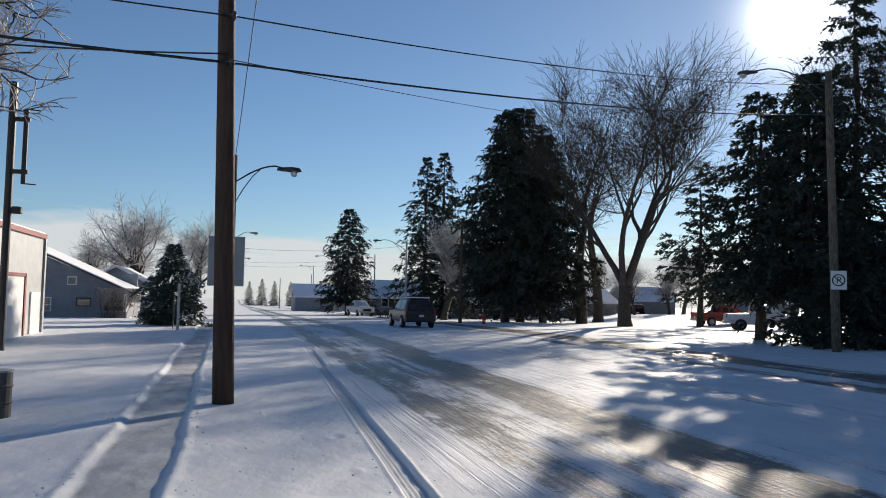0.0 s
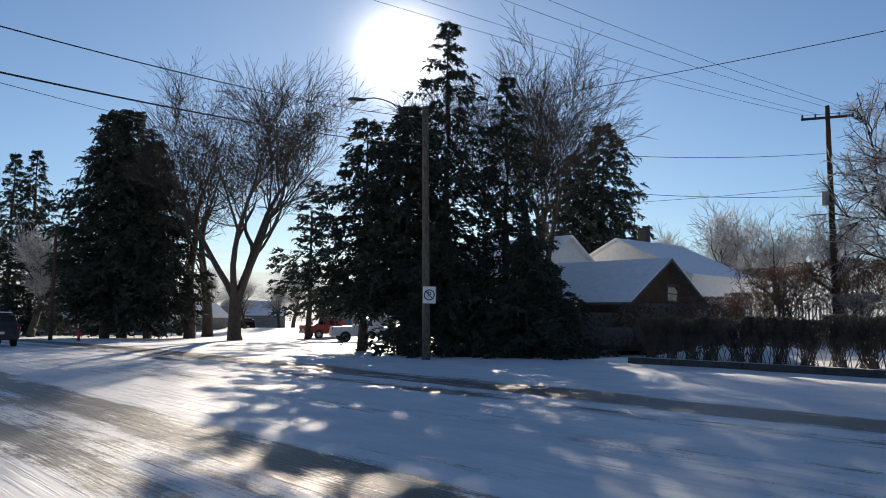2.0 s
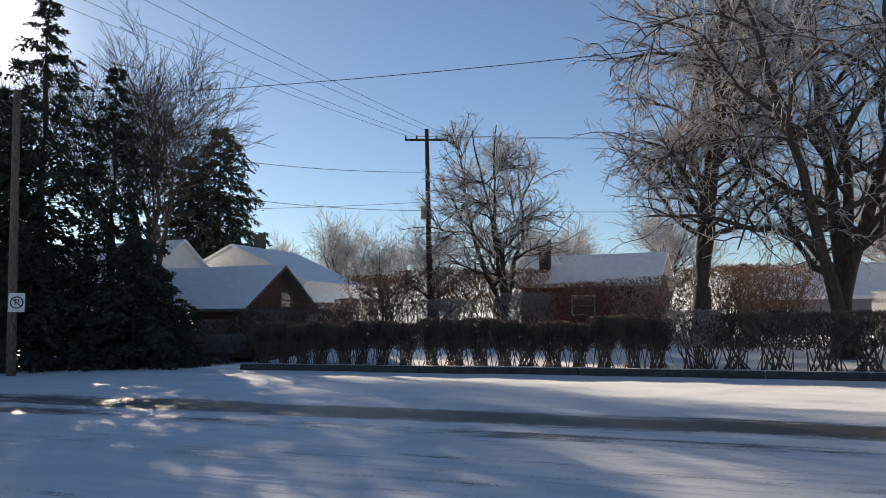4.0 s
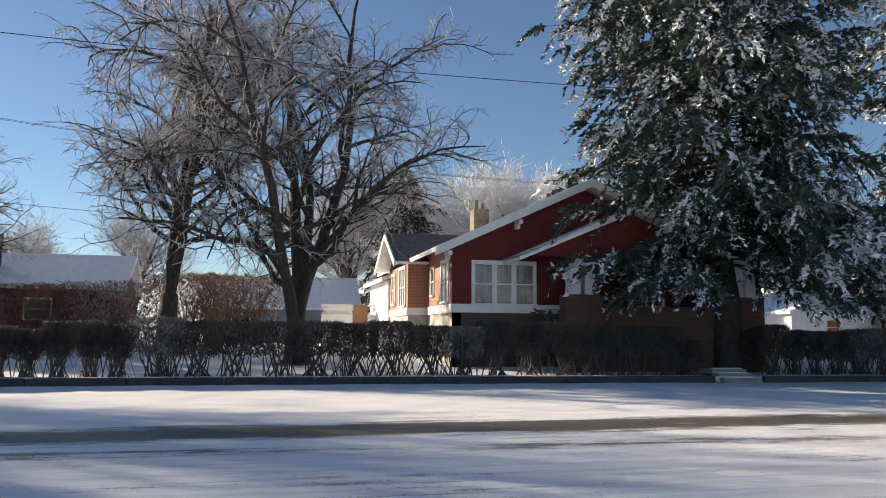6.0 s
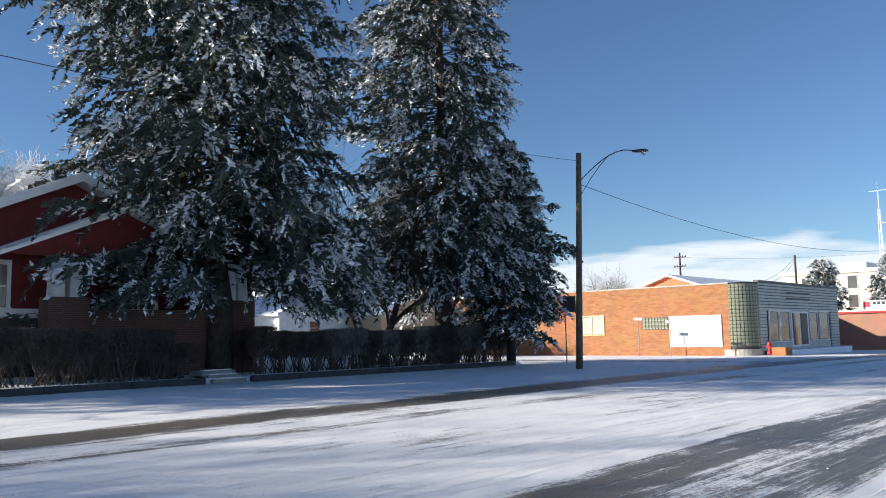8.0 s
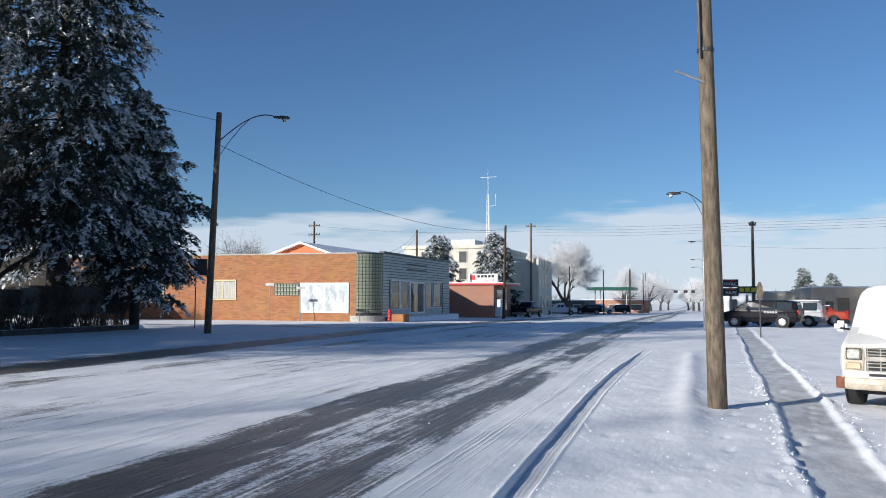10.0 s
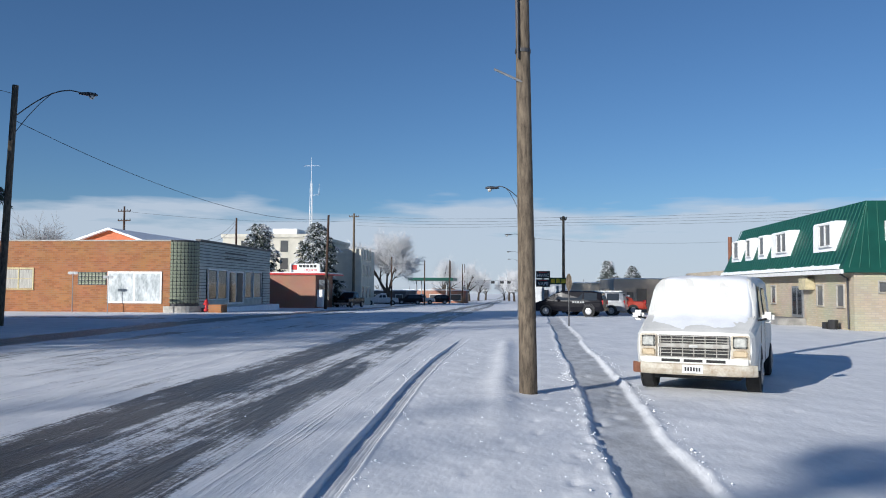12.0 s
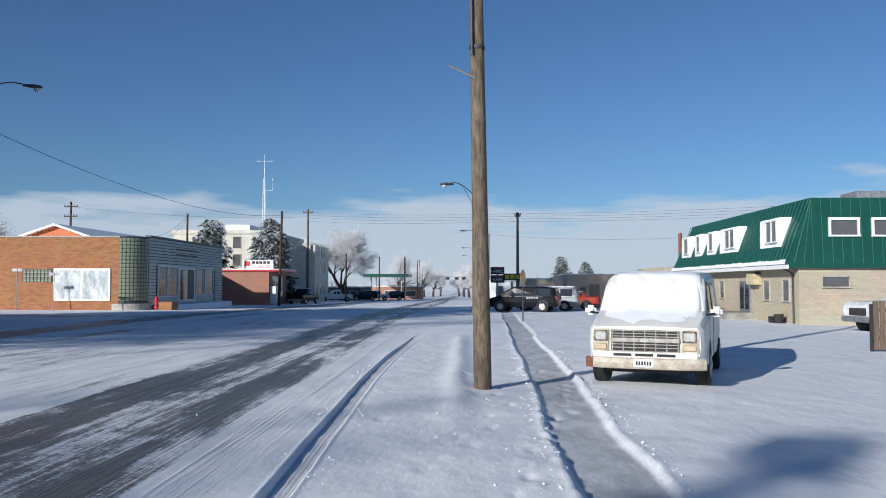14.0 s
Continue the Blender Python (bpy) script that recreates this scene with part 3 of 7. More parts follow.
    clump = 0.22 * np.sin(B[..., 2] * 2.3 + seed) * np.sin(B[..., 0] * 1.9) + 0.22 * np.sin(B[..., 1] * 2.1 + 1.3) + rng.normal(0, 0.22, B.shape[:2])
    G = sprays
    u = (np.arange(G)[None, :, None] + rng.random((len(B), G, 1))) / G
    rd = rng.normal(0, 1, (len(B), G, 3))
    c = B + D * ln * u + rd * 0.03
    c[..., 2:] -= ln * 0.35 * u ** 2
    e = D * 0.9 + rng.normal(0, 0.42, rd.shape)
    e /= np.linalg.norm(e, axis=-1, keepdims=True)
    wv = np.cross(e, rng.normal(0, 1, rd.shape))
    wv /= np.linalg.norm(wv, axis=-1, keepdims=True) + 1e-6
    h = (ln * rng.uniform(0.22, 0.42, u.shape) * (1.15 - 0.45 * u) + 0.05) * spray
    w = h * rng.uniform(0.20, 0.34, u.shape) * fat
    Q = np.stack([c - e * h * 0.3, c + wv * w + e * h * 0.25, c + e * h, c - wv * w + e * h * 0.25], 2)
    white = ((0.55 * u[..., 0] + 0.45 * pos.reshape(-1, 1) + clump + 0.22 * e[..., 2] + rng.normal(0, 0.12, u.shape[:2])) > frost_from) if frost is not None else np.zeros(u.shape[:2], bool)
    for nm, sel, m in (("crown", ~white, needles), ("frost_layer", white, frost)):
        if m is not None:
            A = Q[sel]
            ob = new(nm, raw_mesh(nm, A.reshape(-1, 3), np.arange(len(A) * 4).reshape(-1, 4), m))
            ob.parent = t
    return t


def grow_old(seed, height, stems=3, trunk_h=3.0, trunk_r=0.45, lean=0.28, reach=6.5, limbs=8, hang=0.05):
    """An old street tree: heavy kinked leaders, arching limbs and clusters of short twigs."""
    rng = np.random.default_rng(seed)
    thick, thin = [], []

    def limb(p, d, length, r0, r1, n, wander, bend, out):
        pts = [(p, d, r0)]
        for i in range(n):
            d = d + rng.normal(0, wander, 3) + np.array([0, 0, bend[0] + (bend[1] - bend[0]) * i / n])
            d = d / np.linalg.norm(d)
            q = p + d * length / n
            r = r0 + (r1 - r0) * (i + 1) / n
            out.append((*p, *q, pts[-1][2], r))
            p = q
            pts.append((p, d, r))
        return pts

    def aside(d, spread):
        v = np.cross(d, rng.normal(0, 1, 3))
        v = v / (np.linalg.norm(v) + 1e-6)
        e = d * math.cos(spread) + v * math.sin(spread)
        return e / np.linalg.norm(e)
    base = limb(np.array([0, 0, -0.3]), np.array([0, 0, 1.0]), trunk_h + 0.3, trunk_r * 1.15, trunk_r * 0.85, 5, 0.03, (0, 0), thick)
    top = base[-1][0]
    for s in range(stems):
        a = 6.283 * s / stems + rng.uniform(-0.5, 0.5) + seed
        ln = lean * rng.uniform(0.6, 1.3) * (0.25 if s == 0 else 1)
        d = np.array([math.cos(a) * ln, math.sin(a) * ln, 1.0])
        lead = limb(top - np.array([0, 0, 0.15]), d / np.linalg.norm(d), (height - trunk_h) * rng.uniform(0.8, 1.0), trunk_r * 0.55, 0.03, 14, 0.11, (0.02, 0.05), thick)
        for k in range(limbs):
            i = 2 + int(10 * (k + rng.random() * 0.8) / limbs)
            p, d, r = lead[min(i, 12)]
            f = i / 14
            az = 2.4 * k + s * 2.1 + rng.uniform(-0.4, 0.4)
            e = np.array([math.cos(az), math.sin(az), rng.uniform(0.2, 0.7)])
            arc = limb(p, e / np.linalg.norm(e), reach * (1.1 - 0.65 * f) * rng.uniform(0.75, 1.15), min(r * 0.66, 0.15), 0.024, 11, 0.16, (0.14 - 0.1 * f, -0.13 - 0.1 * f - hang), thick)
            for j in range(12):
                p2, d2, r2 = arc[2 + int(9 * j / 12)]
                e2 = aside(d2, rng.uniform(0.5, 1.1))
                e2[2] += 0.2
                br = limb(p2, e2, rng.uniform(1.3, 3.0) * (1.1 - 0.4 * f), max(0.026, r2 * 0.5), 0.015, 6, 0.22, (0.05, -0.12 - hang), thick)
                for m in range(6):
                    p3, d3, r3 = br[1 + m]
                    for u in range(1 + m % 2):
                        tw = limb(p3, aside(d3, rng.uniform(0.4, 1.2)), rng.uniform(0.45, 1.15), 0.017, 0.011, 3, 0.25, (0.0, -0.10 - hang), thin)
                        limb(tw[1][0], aside(tw[1][1], rng.uniform(0.5, 1.0)), rng.uniform(0.2, 0.6), 0.014, 0.009, 2, 0.2, (0.0, -0.05), thin)
    return thick, thin


def old_tree(name, label, seed, height, bark, twigs, **kw):
    t = thing(name, label, "tree")
    for nm, segs, sides, m in zip(("trunk", "crown"), grow_old(seed, height, **kw), (6, 3), (bark, twigs)):
        V, F = tube_mesh(np.array(segs), sides)
        ob = new(nm, raw_mesh(nm, V, F, m, True))
        ob.parent = t
    return t


def put(ob, x, y, s=1.0, turn=0.0, z=None, sz=None):
    m = pose(x, y, gz(x, y) if z is None else z, 0, 0, turn) @ Matrix.Diagonal((s, s, sz or s, 1))
    return m


def plant(ob, places, label=None):
    """The first place takes the thing itself, the others copies: x, y, size, turn."""
    src = ob
    for k, (x, y, s, turn) in enumerate(places):
        if k == 0:
            ob.matrix_basis = put(ob, x, y, s, turn)
        else:
            c = copy_thing(src, Matrix.Identity(4))
            c.matrix_basis = put(c, x, y, s, turn)


# dark spruces across the street, seen against the sun
sp_a = spruce("spruce_tree", "tall dark green spruce standing on snowy ground", 1, 18.0, 4.4, boughs=300, fingers=10, power=0.8)
plant(sp_a, [(20.0, 87.9, 1.0, 0), (15, 520, 0.95, 10), (22, 505, 0.85, 80), (30, 480, 0.8, 130), (8, 560, 0.9, 170), (21.9, 87.5, 1.03, 140), (27.6, 31.8, 0.97, 200), (29.6, 29.4, 0.80, 170)])
sp_b = spruce("spruce_tree", "broad dark green spruce with bare trunk under drooping boughs", 2, 19.0, 5.9, boughs=420, fingers=13, droop=0.5, power=0.62, open_low=0.3, skirt=0.14, reach=0.95)
plant(sp_b, [(23.5, 70.3, 1.02, 0), (25.5, 71.7, 1.06, 100), (26.6, 69.0, 0.9, 230), (13.7, 104.2, 0.72, 60), (70.9, 55.6, 1.2, 20), (70.5, 59.4, 1.05, 210)])
sp_d = spruce("spruce_tree", "dark spruce with its lowest boughs well above the snow", 5, 13.0, 3.9, boughs=235, fingers=10, droop=0.4, power=0.62, skirt=0.2)
plant(sp_d, [(25.5, 36.0, 0.97, 50), (26.2, 33.2, 1.0, 300), (27.8, 35.4, 1.03, 20)])
sp_s = spruce("spruce_tree", "low bushy dark spruce reaching down to the snow", 3, 6.0, 2.8, boughs=210, fingers=11, droop=0.3, skirt=0.02, power=0.7, reach=0.55, ragged=0.3)
plant(sp_s, [(28.0, 26.4, 0.95, 0), (25.4, 29.6, 0.9, 90), (30.2, 27.4, 0.8, 140)])
sp_p = spruce("pine_tree", "open pine with dark layered boughs", 4, 13.5, 3.3, PINE_NEEDLE, boughs=105, fingers=13, droop=0.08, power=0.45, skirt=0.16, reach=0.7, ragged=0.5)
plant(sp_p, [(36.7, 59.7, 1.0, 0)])

# frosted spruces beside the red house
fs_a = spruce("spruce_tree", "very large spruce thick with hoar frost beside the house", 11, 29.0, 7.4, DUSTED_NEEDLE, boughs=600, fingers=22, sprays=24, toward=(0.14, 49), droop=0.5, power=0.36, skirt=0.155, reach=1.2, frost=FROST_NEEDLE, frost_from=0.80, spray=0.62, fat=0.9, ragged=0.42)
plant(fs_a, [(31.0, -19.7, 1.0, 0)])
fs_b = spruce("spruce_tree", "tall frosted spruce behind the hedge", 12, 29.0, 5.3, DUSTED_NEEDLE, boughs=520, fingers=19, sprays=22, toward=(0.14, 49), droop=0.45, power=0.36, skirt=0.16, reach=1.05, frost=FROST_NEEDLE, frost_from=0.76, spray=0.62, fat=0.9)
plant(fs_b, [(30.3, -33.4, 1.0, 0)])
fs_c = spruce("spruce_tree", "smaller frosted blue spruce at the street corner", 13, 12.8, 4.2, DUSTED_NEEDLE, boughs=270, fingers=16, sprays=17, droop=0.4, power=0.62, skirt=0.2, reach=0.85, frost=FROST_NEEDLE, frost_from=0.80, spray=0.75)
plant(fs_c, [(28.7, -37.2, 1.0, 0), (76.8, -14.3, 1.3, 90)])

# leafless trees
bt_fork = bare_tree("bare_tree", "leafless old tree forking low into spreading limbs", 21, 21.0, trunk_r=0.42, fork_at=0.2, fork_h=3.2, spread=0.66, stems=4, lean=0.28, twist=0.32, ratio=0.72, kids=(2, 4), levels=5, rise=0.05, twig_r=1.5)
plant(bt_fork, [(29.7, 59.2, 1.12, 20), (44.0, 41.0, 1.08, 130)])
bt_tall = bare_tree("bare_tree", "tall leafless tree with a straight dark trunk", 22, 24.0, trunk_r=0.5, fork_at=0.2, spread=0.75, twist=0.3, ratio=0.73, kids=(2, 4), rise=0.07, twig_r=1.5)
plant(bt_tall, [(30.2, 68.6, 1.0, 0), (35.8, 77.2, 1.05, 90)])
bt_lawn = old_tree("bare_tree", "big leafless lawn tree with kinked dark arching limbs", 35, 19.0, BARK, FROST_TWIG, stems=4, trunk_h=1.3, trunk_r=0.5, reach=9.0, limbs=10, lean=0.22, hang=0.08)
plant(bt_lawn, [(34.0, -2.0, 1.0, 0)])
bt_lawn2 = old_tree("bare_tree", "leafless dark tree behind the hedge with crooked limbs", 24, 21.0, BARK, FROST_TWIG, stems=4, trunk_h=2.6, trunk_r=0.42, lean=0.20, reach=6.4, limbs=10, hang=0.10)
plant(bt_lawn2, [(37.2, 3.4, 1.0, 0)])
bt_side = old_tree("bare_tree", "leafless tree with several crooked stems by the red garage", 61, 14.5, BARK, FROST_TWIG, stems=4, trunk_h=1.4, trunk_r=0.28, lean=0.36, reach=3.8, limbs=6, hang=-0.06)
plant(bt_side, [(43.5, 14.6, 1.0, 0)])
bt_far = bare_tree("bare_tree", "distant leafless tree dusted with frost", 25, 14.0, BARK, FROST_TWIG, spread=0.85, trunk_r=0.3, fork_at=0.17, levels=4, kids=(4, 6), twist=0.3, ratio=0.72, twig_r=2.0)
plant(bt_far, [(95, 55.5, 1.3, 0), (89.5, 44.8, 1.0, 80), (105, 70, 1.2, 30), (-9.7, 94.6, 0.95, 200), (-4.2, 90.0, 0.8, 300), (19.7, 77.7, 0.8, 10), (69.5, -9.3, 1.2, 120), (88, 12, 1.1, 260), (-16, 100, 0.7, 100), (51, -86, 0.75, 20), (120, 30, 1.3, 220), (33, 112, 0.7, 40), (44, 118, 0.8, 150), (56, 122, 0.75, 260), (66, 112, 0.8, 300), (72, 100, 0.75, 15), (62, 84, 0.55, 190), (40, 93, 0.45, 77), (47, 91, 0.5, 133), (54, 95, 0.5, 222), (36, 104, 0.6, 91), (29, 101, 0.6, 12), (59, 74, 0.45, 41), (80, 34, 1.0, 70), (76, 22, 0.85, 10)])
bt_hoar = bare_tree("frosted_tree", "leafless tree white all over with hoar frost", 26, 16.0, BARK, HOAR, spread=0.9, trunk_r=0.35, fork_at=0.14, levels=4, kids=(4, 7), twig_r=3.2, twist=0.3, ratio=0.73)
bt_puff = bare_tree("frosted_tree", "large round-crowned tree white with thick hoar frost", 91, 17.0, BARK, HOAR, spread=0.72, stems=3, lean=0.25, trunk_r=0.36, fork_at=0.15, fork_h=2.0, levels=5, kids=(3, 5), twig_r=2.6, twist=0.3, ratio=0.72)
plant(bt_puff, [(76.2, -24.7, 1.15, 150), (86, -17, 1.1, 20), (68, -31, 0.9, 80), (22.4, -148.4, 0.85, 0)])
plant(bt_hoar, [(12.3, -229.8, 0.75, 60), (17, -215, 0.8, 10), (19, -240, 0.8, 200), (14.5, -270, 0.8, 100), (15.5, -310, 0.9, 300), (-4, -215, 0.6, 45), (-3, -260, 0.75, 140), (-1.5, -300, 0.8, 260), (0.5, -350, 0.9, 30), (14, -360, 0.9, 80), (12.5, -420, 0.9, 170), (3, -430, 0.9, 250)])
bt_v = bare_tree("bare_tree", "small leafless tree with a V-shaped trunk", 27, 11.5, BARK, TWIG, stems=2, lean=0.22, trunk_r=0.28, fork_at=0.2, spread=0.8, levels=4, kids=(4, 6), twist=0.32, ratio=0.72)
plant(bt_v, [(31.4, -29.2, 1.0, 30)])
bt_verge = old_tree("bare_tree", "leafless tree with frosted upswept twigs beside the steel shed", 83, 11.0, BARK, FROST_TWIG, stems=3, trunk_h=4.0, trunk_r=0.2, lean=0.4, reach=4.0, limbs=7, hang=-0.12)
plant(bt_verge, [(-7.7, 20.4, 1.0, 0)])
ws = spruce("spruce_tree", "blue spruce by the pavement with frost on its edges", 14, 4.4, 1.9, DUSTED_NEEDLE, boughs=240, skirt=0.02, power=0.8, reach=0.45, frost=FROST_NEEDLE, frost_from=1.05)
plant(ws, [(-3.4, 47.0, 1.0, 0)])
ww = spruce("frosted_conifer", "dense conifer white with frost", 15, 9.5, 2.6, DUSTED_NEEDLE, boughs=300, power=0.5, skirt=0.04, droop=0.2, frost=FROST_NEEDLE, frost_from=0.7)
plant(ww, [(31.6, -101.0, 1.1, 0), (24.0, -99.8, 1.1, 90), (-16.3, -139.1, 0.8, 0), (-21.7, -148.5, 0.75, 50)])


# ---- hedge along the lawn ----
def shrub(seed, w=1.25, h=1.35, depth=0.9, dense=1.0, label="clipped leafless hedge shrub with dark tangled twigs", top=SHRUB, name="hedge_shrub"):
    rng = np.random.default_rng(seed)
    t = thing(name, label, "shrub", group="hedge along the lawn" if name == "hedge_shrub" else "")
    n = int(26 * dense)
    segs = []
    tips = []
    for i in range(n):
        b = np.array([rng.normal(0, w * 0.24), rng.normal(0, depth * 0.16), -0.1])
        e = np.array([rng.uniform(-w / 2, w / 2), rng.uniform(-depth / 2, depth / 2), h * rng.uniform(0.6, 0.95)])
        m = b * 0.45 + e * 0.55 + np.array([rng.normal(0, 0.09), rng.normal(0, 0.07), -0.1])
        r = rng.uniform(0.013, 0.028)
        segs += [(*b, *m, r, r * 0.8), (*m, *e, r * 0.8, r * 0.4)]
        tips += [m * 0.4 + e * 0.6, e, m]
    V, F = tube_mesh(segs, 4)
    ob = tagged(new("stem_work", raw_mesh("stem_work", V, F, SHRUB)), kind="stuff")
    ob.parent = t
    k = int(900 * dense)
    P = np.stack([rng.uniform(-w * 0.54, w * 0.54, k), rng.uniform(-depth / 2, depth / 2, k), h * (1 - 0.62 * rng.random(k) ** 1.4)], -1)
    low = P[:, 2] < h * 0.5
    P[low, 0] *= 0.8
    D = np.stack([rng.normal(0, 0.6, k), rng.normal(0, 0.6, k), rng.uniform(0.1, 1.0, k)], -1)
    D /= np.linalg.norm(D, axis=1, keepdims=True)
    ln = rng.uniform(0.06, 0.19, (k, 1))
    Q = P + D * ln
    Q[:, 2] = np.minimum(Q[:, 2], h + rng.normal(0, 0.025, k))
    V, F = tube_mesh(np.concatenate([P - D * ln * 0.6, Q, np.full((k, 1), 0.0135), np.full((k, 1), 0.007)], 1), 3)
    ob = tagged(new("twig_crown", raw_mesh("twig_crown", V, F, top)), kind="stuff")
    ob.parent = t
    return t


def hedge_row(protos, y0, y1, x, step, h, seed):
    rng = random.Random(seed)
    y = y0
    while y < y1:
        src = protos[rng.randrange(len(protos))]
        ob = copy_thing(src, Matrix.Identity(4))
        px = x + rng.uniform(-0.12, 0.12)
        ob.matrix_basis = pose(px, y, gz(px, y) - 0.03, 0, 0, 90 + rng.choice([0, 180])) @ Matrix.Diagonal((step / 1.2 * rng.uniform(0.8, 1.2), rng.uniform(0.85, 1.15), h / 1.35 * rng.uniform(0.9, 1.07), 1))
        y += step * rng.uniform(0.92, 1.08)


FROSTY_SHRUB = mat("hedge_twigs_frosted", (0.30, 0.28, 0.27), 0.9, scale=1.5, fine=12, bump=0.0, color2=(0.022, 0.018, 0.016), island=0.35)
protos = [shrub(40), shrub(41, dense=0.8), shrub(42, top=FROSTY_SHRUB), shrub(43, dense=1.2)]
hedge_row(protos, -15.9, 4.0, KERB_X + 1.25, 1.35, 1.95, 1)
dense_protos = [shrub(44, dense=1.7), shrub(45, dense=1.6, top=FROSTY_SHRUB)]
hedge_row([dense_protos[0]], 4.2, 21.2, KERB_X + 1.25, 0.95, 1.75, 3)
hedge_row(dense_protos, -36.6, -20.3, KERB_X + 1.25, 1.05, 1.9, 2)
for k, pr in enumerate(protos + dense_protos):
    px, py = KERB_X + 1.3, (-17.0 + 0.35 * k if k < 2 else -20.6 - 2.2 * k)
    pr.matrix_basis = pose(px + 0.25, py, gz(px, py), 0, 0, 90)
red_bush = shrub(46, 3.0, 2.6, 2.6, 2.2, "wide leafless shrub with reddish brown twigs", SHRUB_RED, "wild_shrub")
grey_bush = shrub(47, 3.0, 2.4, 2.6, 2.0, "wide leafless grey-brown shrub behind the hedge", FROSTY_SHRUB, "wild_shrub")
for k, (src, x, y, s) in enumerate([(red_bush, 41, 20.6, 1.35), (red_bush, 43, 18, 1.5), (grey_bush, 36, 25, 1.1), (grey_bush, 38, 23, 1.0), (red_bush, 45, 15, 1.5), (grey_bush, 33, 27, 0.9), (red_bush, 40, 2.5, 1.3), (red_bush, 44, 0.5, 1.4), (grey_bush, 40, 12, 1.0), (grey_bush, 41, 6, 1.25), (grey_bush, 31.5, 27.0, 0.7), (grey_bush, -8.4, 63.5, 0.9), (grey_bush, 34.5, 23.0, 0.75), (red_bush, 36.5, 22.0, 0.95), (red_bush, 38.6, 21.0, 0.9), (grey_bush, 32.6, 25.2, 0.6), (grey_bush, 40.5, 16.5, 0.9), (red_bush, 41.5, 9.5, 1.1)]):
    ob = src if k in (0, 2) else copy_thing(src, Matrix.Identity(4))
    ob.matrix_basis = put(ob, x, y, s, k * 67)

# kerb stones at the lawn's edge and the entrance steps
kerb = thing("kerb", "low dark concrete kerb edging the snowy lawn", "kerb", kind="structure")


def kerb_run(y0, y1):
    y = y0
    while y < y1 - 0.05:
        e = min(y + 3.0, y1)
        z0, z1 = gz(KERB_X - 0.2, y), gz(KERB_X - 0.2, e)
        s = Shape()
        s.add([(KERB_X - 0.12, y + 0.01, z0 - 0.2), (KERB_X + 0.14, y + 0.01, z0 - 0.2), (KERB_X + 0.14, y + 0.01, z0 + 0.24), (KERB_X - 0.09, y + 0.01, z0 + 0.24),
               (KERB_X - 0.12, e - 0.01, z1 - 0.2), (KERB_X + 0.14, e - 0.01, z1 - 0.2), (KERB_X + 0.14, e - 0.01, z1 + 0.24), (KERB_X - 0.09, e - 0.01, z1 + 0.24)],
              [(0, 3, 2, 1), (4, 5, 6, 7), (0, 1, 5, 4), (1, 2, 6, 5), (2, 3, 7, 6), (3, 0, 4, 7)])
        part("kerb_stone", s, KERB, kerb, bevel=0.02)
        y = e
    return


KERB = mat("dark_kerb_concrete", (0.055, 0.055, 0.055), 0.85, scale=3, fine=50, var=0.5, bump=0.5)
kerb_run(-17.3, 20.8), kerb_run(-36.8, -19.4)
steps = thing("entrance_steps", "concrete steps half covered in snow between the hedges", "steps", kind="structure")
for k in range(3):
    zb = gz(KERB_X - 0.2, -18.3)
    part("step", Shape().box(KERB_X - 0.15 + 0.4 * k, KERB_X + 0.9 + 0.4 * k, -19.1, -17.6, zb - 0.2, zb + 0.16 * (k + 1)), CONCRETE, steps, bevel=0.02)
    part("step_snow", Shape().box(KERB_X - 0.03 + 0.4 * k, KERB_X + 0.26 + 0.4 * k, -19.0, -17.7, zb + 0.16 * (k + 1) + 0.002, zb + 0.16 * (k + 1) + 0.035), SNOW, steps, bevel=0.015)


# ---- poles, lamps and wires ----
def utility_pole(x, y, top, lean=(0, 0), r=0.15, m=OLD_WOOD, label="weathered wooden utility pole standing in the snow", arms=(), kit=True):
    z = gz(x, y)
    t = thing("utility_pole", label, "pole")
    n = 8
    pts = [(x + lean[0] * i / n, y + lean[1] * i / n, z - 0.3 + (top - z + 0.3) * i / n) for i in range(n + 1)]
    part("shaft", Shape().path(pts, [r * (1.08 - 0.38 * i / n) for i in range(n + 1)], 14), m, t, smooth=True)
    for az, half, down in arms:
        zz = top - down
        c = (x + lean[0], y + lean[1])
        dx, dy = math.sin(radians(az)) * half, math.cos(radians(az)) * half
        s = Shape()
        mm = pose(c[0], c[1] , zz, 0, 0, -az)
        s.box(-0.06, 0.06, -half, half, -0.06, 0.06, mm)
        part("crossarm", s, m, t, bevel=0.01)
        for f in (-0.95, -0.45, 0.45, 0.95):
            part("insulator", Shape().path([(c[0] + dx * f, c[1] + dy * f, zz + 0.05), (c[0] + dx * f, c[1] + dy * f, zz + 0.13), (c[0] + dx * f, c[1] + dy * f, zz + 0.24)], [0.03, 0.06, 0.03], 8), DARK_STEEL, t)
    return t


LAMP_GLASS = mat("lamp_glass", (0.55, 0.55, 0.52), 0.25, bump=0.0)


